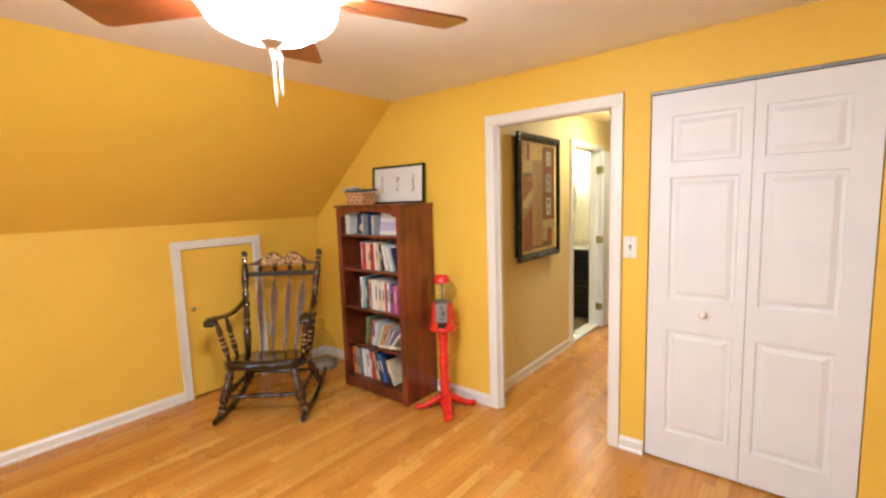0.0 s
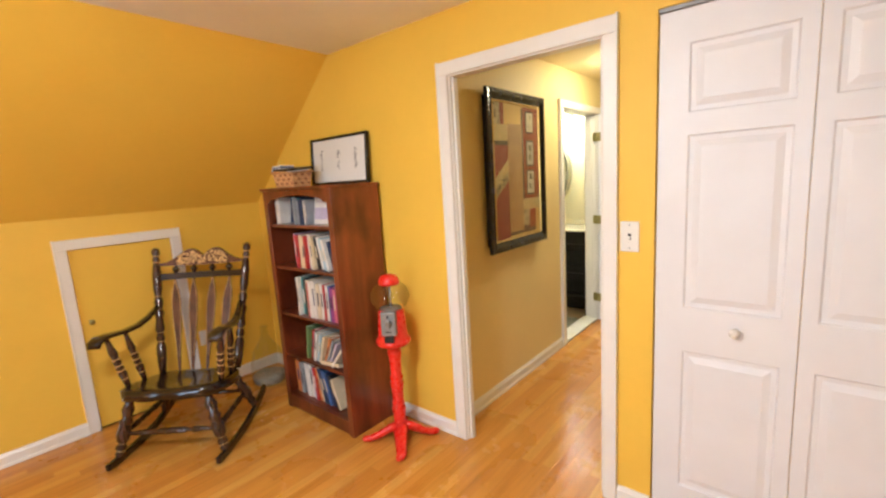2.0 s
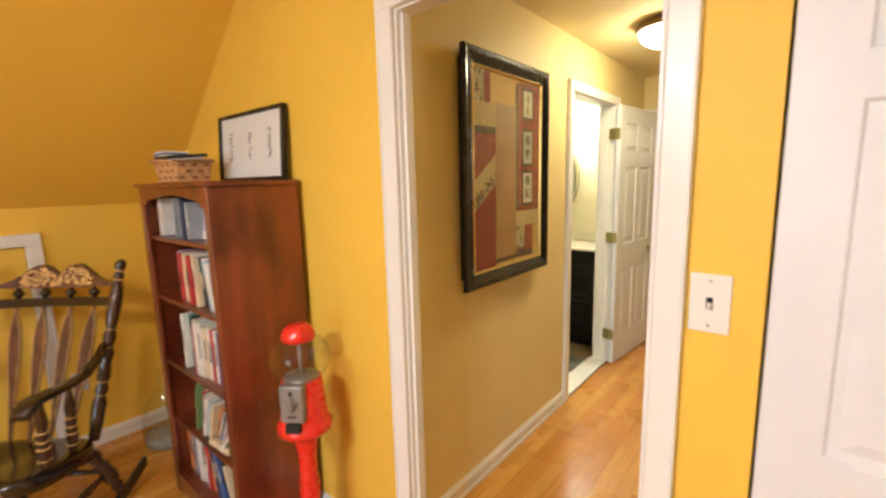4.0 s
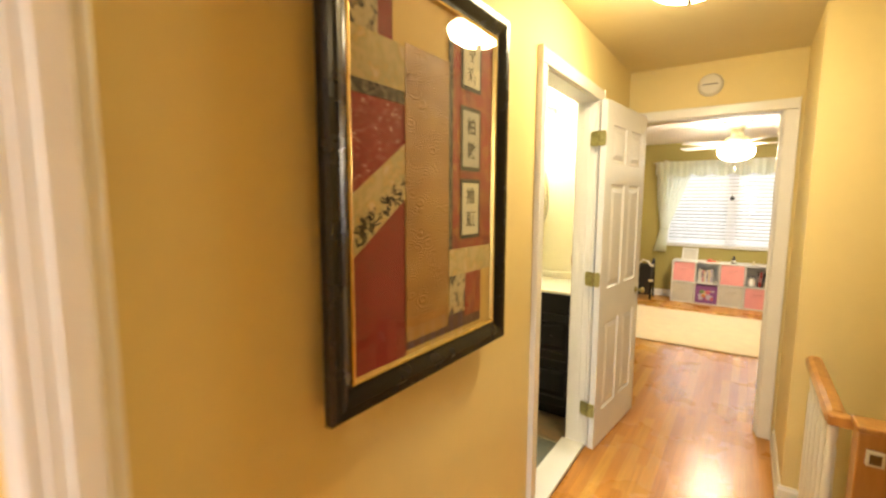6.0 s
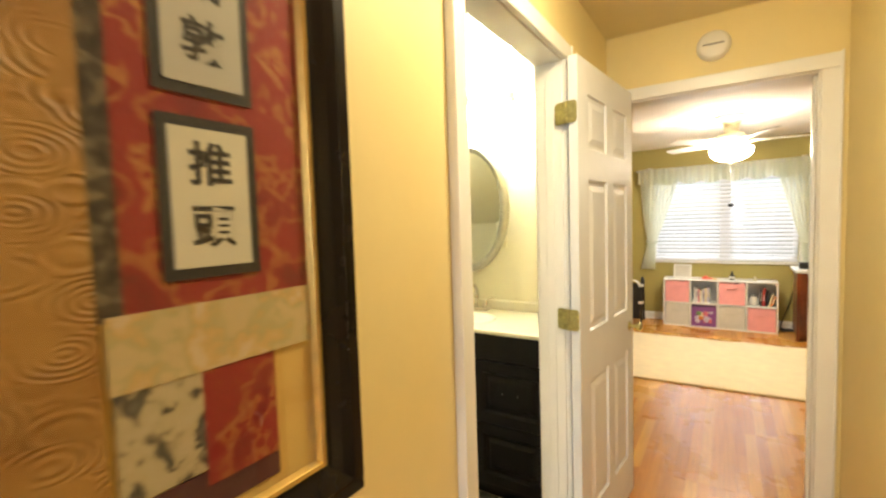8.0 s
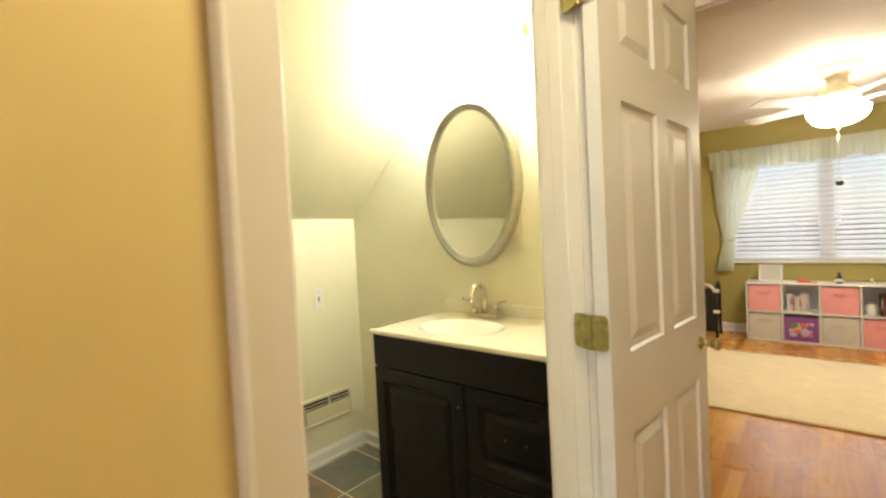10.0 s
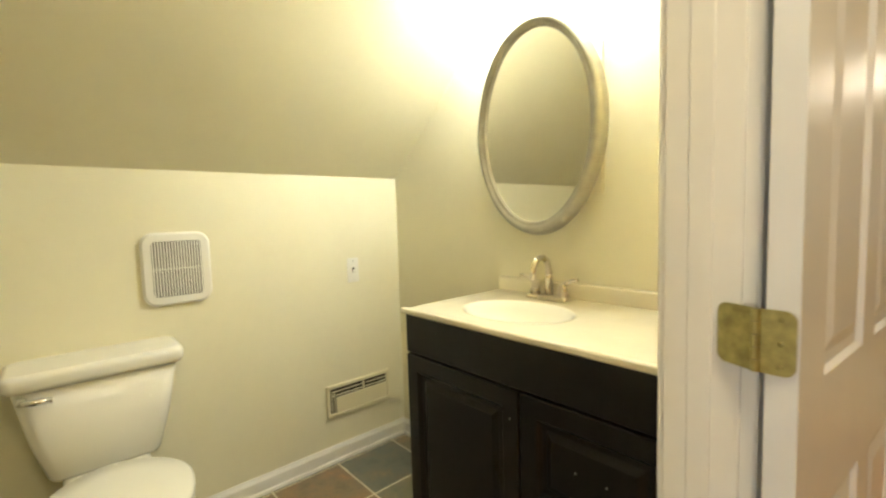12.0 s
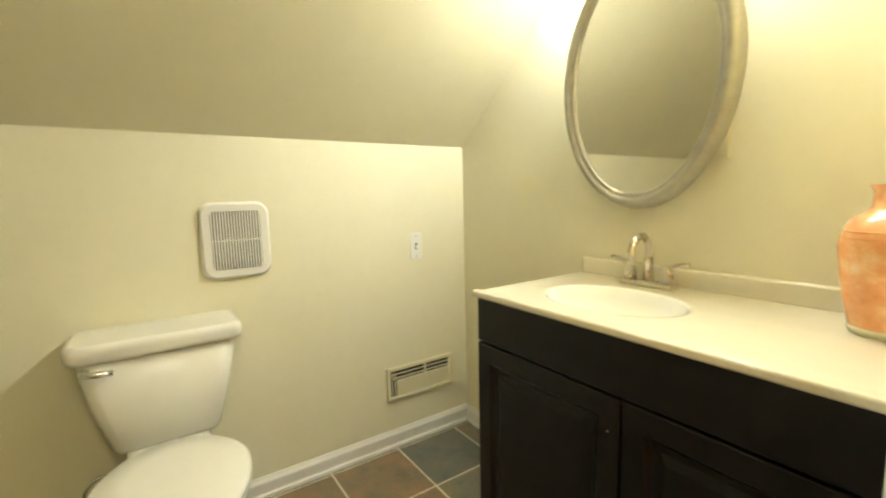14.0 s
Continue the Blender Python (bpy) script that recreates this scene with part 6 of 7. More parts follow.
def egg(sc, z, cy=0.42, hx=0.18, front=0.27, back=0.2):
    pts = []
    for i in range(36):
        a = 2 * math.pi * i / 36
        s = math.sin(a)
        ry = front if s > 0 else back
        xx = hx * sc * math.cos(a) * (1 if s > 0 else (1 - 0.12 * s * s))
        pts.append((xx, cy + ry * sc * s, z))
    return pts


bm = bmesh.new()
loft(bm, [egg(0.62, 0.0, 0.36, 0.19, 0.28, 0.36), egg(0.6, 0.06, 0.36, 0.18, 0.26, 0.36), egg(0.62, 0.16, 0.38), egg(0.8, 0.27, 0.4), egg(0.96, 0.37, 0.40), egg(1.0, 0.395, 0.40), egg(0.99, 0.408, 0.40)])
part("bowl", bm, M_PORCELAIN, tl)
boxpart("tank_deck", M_PORCELAIN, tl, -0.115, 0.115, 0.02, 0.3, 0.3, 0.424, 0.02)
bm = bmesh.new()
loft(bm, [egg(1.0, 0.409, 0.40), egg(1.035, 0.413, 0.40), egg(1.035, 0.424, 0.40), egg(1.0, 0.428, 0.40)])
part("seat", bm, M_PORCELAIN, tl)
bm = bmesh.new()
loft(bm, [egg(1.02, 0.429, 0.40), egg(1.045, 0.433, 0.40), egg(1.045, 0.443, 0.40), egg(1.0, 0.450, 0.40), egg(0.6, 0.454, 0.40), egg(0.2, 0.455, 0.40)])
part("lid", bm, M_PORCELAIN, tl)
for sx in (-0.075, 0.075):
    bm = bmesh.new()
    add_lathe(bm, [(0, 0.4), (0.012, 0.4), (0.012, 0.43), (0.01, 0.436), (0, 0.437)], 14, Matrix.Translation((sx, 0.195, 0)))
    part("lid_hinge", bm, M_PLASTIC, tl)
# supply hose loop
hs = thing("supply_hose", "looped metal water supply hose beside a toilet", "hose")
bm = bmesh.new()
pts = [(BKNEE + 0.02, 6.07, 0.2)]
for i in range(14):
    a = math.radians(200 - 25 * i)
    pts.append((BKNEE + 0.06 + 0.005 * i, 6.12 + 0.06 * math.cos(a), 0.25 + 0.075 * math.sin(a)))
add_tube(bm, pts, 0.006, 8)
part("hose", bm, M_CHROME, hs)
bm = bmesh.new()
add_lathe(bm, [(0, 0), (0.028, 0), (0.026, 0.006), (0.012, 0.008), (0.012, 0.03), (0, 0.03)], 16, pose(BKNEE, 6.07, 0.2, 0, 90, 0))
part("valve", bm, M_CHROME, hs)

# exhaust fan grille on the knee wall
eg = thing("exhaust_fan", "square white exhaust fan cover with slotted grille", "exhaust fan", pose(BKNEE, 6.566, 1.032, 0, 0, 90))
bm = bmesh.new()
hw, hh = 0.116, 0.138
loft(bm, [[(x, 0, z) for x, z, _ in round_rect(hw, -hh, hh, 0, 0.046)], [(x, -0.012, z) for x, z, _ in round_rect(hw, -hh, hh, 0, 0.046)],
          [(x, -0.02, z) for x, z, _ in round_rect(hw - 0.008, -hh + 0.008, hh - 0.008, 0, 0.04)]], False)
part("cover", bm, M_PLASTIC, eg)
# dark plate on the solid cover; its colour paints the shade between the slats
bm = bmesh.new()
loft(bm, [[(x, -0.0195, z) for x, z, _ in round_rect(hw - 0.033, -hh + 0.034, hh - 0.034, 0, 0.014)], [(x, -0.0206, z) for x, z, _ in round_rect(hw - 0.033, -hh + 0.034, hh - 0.034, 0, 0.014)]], False)
part("opening", bm, plain("grille_slot_shade", (0.10, 0.10, 0.09), 0.8), eg)
for i in range(18):
    xx = -hw + 0.037 + i * (2 * hw - 0.074) / 17
    boxpart("slat", M_PLASTIC, eg, xx - 0.0023, xx + 0.0023, -0.0235, -0.0206, -hh + 0.036, hh - 0.036)
boxpart("cross_bar", M_PLASTIC, eg, -hw + 0.032, hw - 0.032, -0.0232, -0.0207, -0.002, 0.002)

wall_plate("light_switch", pose(BKNEE, 7.327, 0.943, 0, 0, 90), 0.062, 0.122, True, "white toggle switch on a pale yellow knee wall", "light switch")

# floor register in the knee wall
gv = thing("wall_register", "ivory metal wall register with slotted vents", "vent", pose(BKNEE, 7.329, 0.308, 0, 0, 90))
w2, h2 = 0.182, 0.08
bm = bmesh.new()
for x0, x1, z0, z1 in ((-w2, w2, h2 - 0.018, h2), (-w2, w2, -h2, -h2 + 0.018), (-w2, -w2 + 0.018, -h2, h2), (w2 - 0.018, w2, -h2, h2)):
    add_box(bm, x0, x1, -0.014, 0, z0, z1, 0.004)
part("frame", bm, M_IVORY, gv)
boxpart("backing", M_RECESS_SHADE, gv, -w2 + 0.01, w2 - 0.01, -0.004, 0, -h2 + 0.01, h2 - 0.01)
boxpart("damper_plate", M_IVORY, gv, -w2 + 0.05, w2 - 0.018, -0.012, -0.004, -h2 + 0.018, h2 - 0.064, 0.003)
for z0 in (h2 - 0.034, h2 - 0.053):
    boxpart("louvre", M_IVORY, gv, -w2 + 0.03, w2 - 0.02, -0.011, -0.004, z0 - 0.0025, z0 + 0.001, 0.0008)
for xx in (-w2 + 0.028, -w2 + 0.042):
    boxpart("louvre", M_IVORY, gv, xx - 0.0018, xx + 0.0018, -0.011, -0.004, -h2 + 0.018, h2 - 0.03, 0.0008)
boxpart("centre_bar", M_IVORY, gv, 0.02, 0.028, -0.012, -0.004, -h2 + 0.018, h2 - 0.018, 0.001)


# ================= far bedroom =================
ceiling_fan(-1.585, 10.15, 2.33, 2.085, 0.62, 0.14, 8, M_WHITE, M_IVORY, M_BOWLF, "white ceiling fan with a lit frosted bowl", bowl_r=0.17, drop=0.14, chains=False, fob=1.505, hugger=True)

# window with frame, sash and glass
WX0, WX1, WZ0, WZ1 = -2.47, -0.89, 0.82, 2.02
wd = thing("window_1", "wide white window with a closed slatted blind", "window", kind="structure")
for nm, x0, x1, z0, z1 in (("window_frame", WX0, WX1, WZ0, WZ0 + 0.05), ("window_frame", WX0, WX1, WZ1 - 0.05, WZ1), ("window_frame", WX0, WX0 + 0.05, WZ0 + 0.05, WZ1 - 0.05),
                           ("window_frame", WX1 - 0.05, WX1, WZ0 + 0.05, WZ1 - 0.05), ("mullion", -1.69, -1.57, WZ0 + 0.05, WZ1 - 0.05)):
    boxpart(nm, M_TRIM, wd, x0, x1, FARW + 0.06, FARW + 0.12, z0, z1, 0.004)
for x0, x1 in ((WX0 + 0.05, -1.69), (-1.57, WX1 - 0.05)):
    p = boxpart("pane", M_GLASS, wd, x0, x1, FARW + 0.09, FARW + 0.094, WZ0 + 0.05, WZ1 - 0.05)
    p.visible_shadow = False
boxpart("window_sill", M_TRIM, wd, WX0 - 0.06, WX1 + 0.06, FARW - 0.035, FARW + 0.06, WZ0 - 0.03, WZ0 - 0.002, 0.006)
boxpart("side_casing", M_TRIM, wd, WX0 - 0.06, WX0 - 0.002, FARW - 0.016, FARW + 0.0, WZ0, WZ1 + 0.06, 0.004)
boxpart("side_casing", M_TRIM, wd, WX1 + 0.002, WX1 + 0.06, FARW - 0.016, FARW + 0.0, WZ0, WZ1 + 0.06, 0.004)
# second window, in the gable behind the first room; unseen, added for its daylight
w2o = thing("window_2", "unseen white window added in the gable wall", "window", kind="structure")
for x0, x1, z0, z1 in ((-1.7, -0.1, 0.85, 0.9), (-1.7, -0.1, 2.0, 2.05), (-1.7, -1.65, 0.9, 2.0), (-0.15, -0.1, 0.9, 2.0), (-0.925, -0.875, 0.9, 2.0)):
    boxpart("window_frame", M_TRIM, w2o, x0, x1, -1.71, -1.65, z0, z1, 0.004)

# blind
bl = thing("window_blind", "white horizontal slatted blind, lowered and tilted", "blind")
boxpart("head_rail", M_SLAT, bl, WX0 + 0.012, WX1 - 0.012, FARW - 0.005, FARW + 0.05, WZ1 - 0.045, WZ1 - 0.004, 0.004)
slat_me = None
ns = 23
for i in range(ns):
    z = WZ0 + 0.03 + i * (WZ1 - 0.07 - WZ0 - 0.03) / (ns - 1)
    if slat_me is None:
        bm = bmesh.new()
        hx = (WX1 - WX0) / 2 - 0.014
        rows = [[bm.verts.new((sx * hx, yy, 0.004 * (1 - (yy / 0.024) ** 2))) for yy in (-0.024, -0.012, 0, 0.012, 0.024)] for sx in (-1, 1)]
        lows = [[bm.verts.new((sx * hx, yy, 0.004 * (1 - (yy / 0.024) ** 2) - 0.002)) for yy in (-0.024, -0.012, 0, 0.012, 0.024)] for sx in (-1, 1)]
        for r2 in (rows, lows):
            for q in range(4):
                bm.faces.new((r2[0][q], r2[1][q], r2[1][q + 1], r2[0][q + 1]))
        for q in (0, 4):
            bm.faces.new((rows[0][q], rows[1][q], lows[1][q], lows[0][q]))
        sl = part("slat", bm, M_SLAT, bl)
        slat_me = sl.data
    else:
        sl = new("slat", slat_me)
        sl.parent = bl
    sl.matrix_basis = pose((WX0 + WX1) / 2, FARW + 0.024, z, 46, 0, 0)
boxpart("bottom_rail", M_SLAT, bl, WX0 + 0.014, WX1 - 0.014, FARW + 0.004, FARW + 0.046, WZ0 + 0.002, WZ0 + 0.02, 0.004)
bm = bmesh.new()
for k2 in range(3):
    add_tube(bm, [(WX0 + 0.25 + k2 * 0.54, FARW + 0.0, WZ0 + 0.01), (WX0 + 0.25 + k2 * 0.54, FARW + 0.0, WZ1 - 0.03)], 0.0015, 6)
part("ladder_cord", bm, M_SLAT, bl)
def curtain(x_top0, x_top1, x_tie0, x_tie1, z_tie, z_bot, x_bot0, x_bot1, label, side):
    ob = thing("curtain", label, "curtain")
    bm = bmesh.new()
    nu, nv = 40, 26
    rows = []
    ztop = 2.03
    for j in range(nv + 1):
        t = j / nv
        z = ztop + (z_bot - ztop) * t
        if z > z_tie:
            s = (ztop - z) / (ztop - z_tie)
            outer, inner = s ** 2.2, s ** 1.15
            e0, e1 = (inner, outer) if side else (outer, inner)
            a0, a1 = x_top0 + (x_tie0 - x_top0) * e0, x_top1 + (x_tie1 - x_top1) * e1
        else:
            s = (z_tie - z) / (z_tie - z_bot)
            a0, a1 = x_tie0 + (x_bot0 - x_tie0) * s, x_tie1 + (x_bot1 - x_tie1) * s
        amp = 0.018 * (0.5 + abs(z - z_tie) / 1.0)
        rows.append([bm.verts.new((a0 + (a1 - a0) * i / nu, FARW - 0.065 + amp * math.sin(i / nu * 6.5 * 2 * math.pi + 0.4 * math.sin(3 * t)), z)) for i in range(nu + 1)])
    for a, c in zip(rows, rows[1:]):
        for i in range(nu):
            bm.faces.new((a[i], a[i + 1], c[i + 1], c[i])).smooth = True
    part("panel", bm, M_SHEER, ob)
    bm = bmesh.new()
    add_tube(bm, [(x_tie0 - 0.01, FARW - 0.03, z_tie + 0.02), (x_tie0, FARW - 0.09, z_tie), ((x_tie0 + x_tie1) / 2, FARW - 0.1, z_tie - 0.005), (x_tie1, FARW - 0.09, z_tie), (x_tie1 + 0.01, FARW - 0.03, z_tie + 0.01)], 0.016, 8, flat=0.5)
    part("tie_back", bm, M_SHEER, ob)
    return ob


curtain(-2.61, -2.12, -2.525, -2.415, 1.07, 0.70, -2.605, -2.43, "sheer pale green curtain tied back beside a window", 0)
curtain(-1.13, -0.68, -0.885, -0.775, 1.07, 0.70, -0.87, -0.69, "sheer pale green curtain tied back beside a window", 1)
va = thing("valance", "gathered sheer pale green valance over a window", "valance")
bm = bmesh.new()
nu = 150
rows = []
for j in range(7):
    rows.append([])
    for i in range(nu + 1):
        x = -2.63 + i / nu * 1.95
        sc = 0.035 * abs(math.sin(i / nu * math.pi * 8))
        zt, zb2 = 2.055, 1.865 - sc
        z = zt + (zb2 - zt) * j / 6
        rows[-1].append(bm.verts.new((x, FARW - 0.10 + (0.012 + 0.004 * j) * math.sin(i * 0.95) - 0.012 * math.sin(j / 6 * math.pi), z)))
for a, c in zip(rows, rows[1:]):
    for i in range(nu):
        bm.faces.new((a[i], a[i + 1], c[i + 1], c[i])).smooth = True
part("fabric", bm, M_SHEER, va)
bm = bmesh.new()
add_tube(bm, [(-2.66, FARW - 0.09, 2.035), (-0.66, FARW - 0.09, 2.035)], 0.01, 10)
add_tube(bm, [(-2.64, FARW - 0.09, 2.035), (-2.64, FARW, 2.035)], 0.006, 8)
add_tube(bm, [(-0.68, FARW - 0.09, 2.035), (-0.68, FARW, 2.035)], 0.006, 8)
part("rod", bm, M_WHITE, va)

# cube organiser
CX0, CX1, CY0, CY1, CH = -2.302, -1.104, 11.52, 11.815, 0.607
cb = thing("cube_organiser", "white laminate eight-cube storage shelf under a window", "shelf")
T = 0.016
for z0 in (0.0, (CH - T) / 2, CH - T):
    boxpart("shelf_board", M_WHITE, cb, CX0, CX1, CY0, CY1, z0, z0 + T, 0.001)
cw = (CX1 - CX0 - T) / 4
for i in range(5):
    for z0, z1 in ((T, (CH - T) / 2), ((CH + T) / 2, CH - T)):
        boxpart("divider", M_WHITE, cb, CX0 + cw * i, CX0 + cw * i + T, CY0 + 0.001, CY1, z0, z1)
boxpart("back_panel", M_WHITE, cb, CX0 + 0.002, CX1 - 0.002, CY1 - 0.004, CY1 - 0.001, 0.002, CH - 0.002)


def cell(col, row):
    x0 = CX0 + cw * col + T
    z0 = T if row == 0 else (CH + T) / 2
    return x0, x0 + cw - T, z0, z0 + (CH - 3 * T) / 2


def fabric_bin(col, row, material, label, cat="storage bin", printed=False):
    x0, x1, z0, z1 = cell(col, row)
    ob = thing("fabric_bin", label, cat, pose((x0 + x1) / 2, CY0 + 0.008, z0), group="bins in the cube organiser")
    w, h = x1 - x0 - 0.012, z1 - z0 - 0.016
    bm = bmesh.new()
    add_box(bm, -w / 2, w / 2, 0, 0.006, 0.001, h, 0.003)
    add_box(bm, -w / 2, -w / 2 + 0.005, 0.005, 0.26, 0.001, h)
    add_box(bm, w / 2 - 0.005, w / 2, 0.005, 0.26, 0.001, h)
    add_box(bm, -w / 2, w / 2, 0.255, 0.26, 0.001, h)
    add_box(bm, -w / 2, w / 2, 0.003, 0.258, 0.001, 0.006)
    part("body", bm, material, ob)
    if not printed:
        bm = bmesh.new()
        add_tube(bm, [(-0.05, -0.001, h * 0.76), (-0.03, -0.011, h * 0.735), (0.03, -0.011, h * 0.735), (0.05, -0.001, h * 0.76)], 0.007, 8, flat=0.5)
        part("handle", bm, material, ob)
    else:
        rp = random.Random(5)
        for mt, cnt in ((M_BOOK["pink"], 5), (M_BOOK["lilac"], 5), (M_BOOK["orange"], 3), (M_BOOK["green"], 2), (M_BOOK["cream"], 3)):
            for _ in range(cnt):
                bm = bmesh.new()
                a, c, rr = rp.uniform(-w * 0.32, w * 0.32), rp.uniform(h * 0.25, h * 0.75), rp.uniform(0.012, 0.034)
                add_lathe(bm, [(0, 0), (rr, 0), (rr * 0.9, 0.0015), (0, 0.0015)], 12, pose(a, -0.0002 - rp.uniform(0, 0.002), c, 90, 0, 0), sy=rp.uniform(0.6, 1.3))
                part("print", bm, mt, ob, "bright printed blot")
        bm = bmesh.new()
        add_box(bm, -w / 2, w / 2, -0.004, 0.004, h - 0.012, h, 0.002)
        part("rim", bm, M_BLACKPL, ob)
    return ob


M_PURPLEPR = cloth("purple_canvas", (0.26, 0.10, 0.30))
fabric_bin(0, 1, M_PINK, "pink canvas storage bin in a white cube shelf")
fabric_bin(2, 1, M_PINK, "pink canvas storage bin in a white cube shelf")
fabric_bin(3, 0, M_PINK, "pink canvas storage bin in a white cube shelf")
fabric_bin(0, 0, M_GREYCLOTH, "pale grey canvas storage bin in a white cube shelf")
fabric_bin(2, 0, M_GREYCLOTH, "pale grey canvas storage bin in a white cube shelf")
fabric_bin(1, 0, M_PURPLEPR, "purple toy bin with bright printed pattern", "toy bin", True)
# small books and toys in the open cubes
x0, x1, z0, z1 = cell(1, 1)
xx = x0 + 0.03
for i in range(9):
    w, h = rb.uniform(0.012, 0.03), rb.uniform(0.14, 0.2)
    bb = book(rb.choice(["white", "pink", "grey", "cream", "lilac"]), w, h, 0.15, pose(xx, CY0 + 0.07 + rb.uniform(0, 0.02), z0 + 0.001))
    tagged(bb, label="small children's book in a white cube shelf", group="books in the cube organiser")
    xx += w + 0.001
x0, x1, z0, z1 = cell(3, 1)
pot = thing("toy_jar", "white jar with a lid in a white cube shelf", "jar", pose(x0 + 0.065, CY0 + 0.1, z0))
bm = bmesh.new()
add_lathe(bm, [(0, 0.001), (0.04, 0.001), (0.046, 0.02), (0.045, 0.08), (0.03, 0.1), (0.03, 0.115)], 20)
part("body", bm, M_PLASTIC, pot)
bm = bmesh.new()
add_lathe(bm, [(0.03, 0.112), (0.034, 0.112), (0.034, 0.13), (0, 0.132)], 20)
part("lid", bm, M_GREYINK, pot)
xx = x0 + 0.125
for c, w, h, ln in (("black", 0.018, 0.2, 0), ("red", 0.022, 0.21, -3), ("black", 0.02, 0.19, -6), ("cream", 0.02, 0.15, -16), ("orange", 0.018, 0.13, -20)):
    bb = book(c, w, h, 0.15, Matrix.Translation((xx, CY0 + 0.06, z0 + 0.001)) @ Matrix.Rotation(math.radians(-ln), 4, "Y"))
    tagged(bb, label=c + " book leaning in a white cube shelf", group="books in the cube organiser")
    xx += w + 0.004
# things on top
ob = thing("photo_frame", "white photo frame leaning on a cube shelf", "photo frame", pose(-2.2, 11.66, CH, -16, 0, -3) @ Matrix.Diagonal((0.86, 1, 1.08, 1)))
bm = bmesh.new()
for a, c, d, e in ((0, 0.24, 0, 0.02), (0, 0.24, 0.15, 0.17), (0, 0.02, 0.02, 0.15), (0.22, 0.24, 0.02, 0.15)):
    add_box(bm, a, c, 0, 0.014, d, e, 0.002)
part("frame", bm, M_WHITE, ob)
boxpart("picture", M_GREYCLOTH, ob, 0.018, 0.222, 0.006, 0.011, 0.018, 0.152)
ob = thing("toy", "small pink and orange plastic toy on a white shelf", "toy", pose(-1.815, 11.62, CH))
bm = bmesh.new()
add_box(bm, -0.06, 0.05, -0.03, 0.03, 0.0, 0.022, 0.008)
add_lathe(bm, [(0, 0.02), (0.028, 0.02), (0.024, 0.042), (0, 0.046)], 14, Matrix.Translation((-0.02, 0, 0)))
part("body", bm, plain("coral_plastic", (0.8, 0.16, 0.1), 0.4), ob)
boxpart("tray", plain("yellow_plastic", (0.7, 0.5, 0.1), 0.4), ob, 0.052, 0.1, -0.02, 0.02, 0, 0.014, 0.004)
ob = thing("bottle", "small dark bottle with a white band on a shelf", "bottle", pose(-1.555, 11.63, CH))
bm = bmesh.new()
add_lathe(bm, [(0, 0), (0.026, 0), (0.028, 0.01), (0.028, 0.055), (0.016, 0.072), (0.012, 0.08), (0.012, 0.105), (0, 0.106)], 18)
part("body", bm, M_BLACKPL, ob)
bm = bmesh.new()
add_lathe(bm, [(0.0285, 0.018), (0.0287, 0.02), (0.0287, 0.045), (0.0285, 0.047)], 18)
part("band", bm, M_PAPER, ob)
ob = thing("figurine", "small cream figurine on a white shelf", "figurine", pose(-1.325, 11.64, CH))
bm = bmesh.new()
add_lathe(bm, [(0, 0), (0.02, 0), (0.022, 0.01), (0.012, 0.03), (0.014, 0.04), (0, 0.055)], 14)
part("body", bm, M_IVORY, ob)

# black folding stroller-like frame in the corner
hk = thing("play_easel", "black folding play stand with white clips", "play stand", pose(-2.66, 11.5, 0))
for dx in (-0.12, 0.1):
    bm = bmesh.new()
    add_tube(bm, [(dx, -0.1, 0.0), (dx, -0.06, 0.3), (dx, 0.0, 0.56), (dx, 0.06, 0.6), (dx, 0.12, 0.56), (dx, 0.16, 0.0)], 0.016, 8)
    part("side_tube", bm, M_BLACKPL, hk)
boxpart("panel", M_BLACKPL, hk, -0.12, 0.1, -0.07, -0.05, 0.06, 0.54, 0.006)
for z in (0.27, 0.5):
    boxpart("clip", M_PLASTIC, hk, 0.07, 0.13, -0.1, -0.04, z, z + 0.03, 0.006, "white plastic clip")
bm = bmesh.new()
add_tube(bm, [(-0.1, -0.075, 0.5), (-0.02, -0.085, 0.59), (0.05, -0.085, 0.57), (0.1, -0.08, 0.5)], 0.014, 8)
part("white_trim", bm, M_PLASTIC, hk)

# dark dresser with a white top at the far side
dr = thing("dresser", "dark cherry wood cabinet with a white top", "cabinet", pose(0, 0, 0))
boxpart("body", M_CHERRY, dr, -0.955, -0.5, 11.28, 11.74, 0.04, 0.755, 0.006)
boxpart("top", M_WHITE, dr, -0.985, -0.47, 11.25, 11.76, 0.755, 0.785, 0.006)
boxpart("plinth", M_CHERRY, dr, -0.935, -0.52, 11.3, 11.72, 0.0, 0.04)
boxpart("corner_post", M_CHERRY, dr, -0.968, -0.93, 11.268, 11.305, 0.0, 0.755, 0.006)
ob = thing("black_box", "small black box on a white cabinet top", "box", pose(-0.9, 11.45, 0.786))
boxpart("body", M_BLACKPL, ob, -0.03, 0.05, -0.03, 0.05, 0, 0.06, 0.006)
boxpart("lid", M_BLACKPL, ob, -0.032, 0.052, -0.032, 0.052, 0.06, 0.072, 0.004)

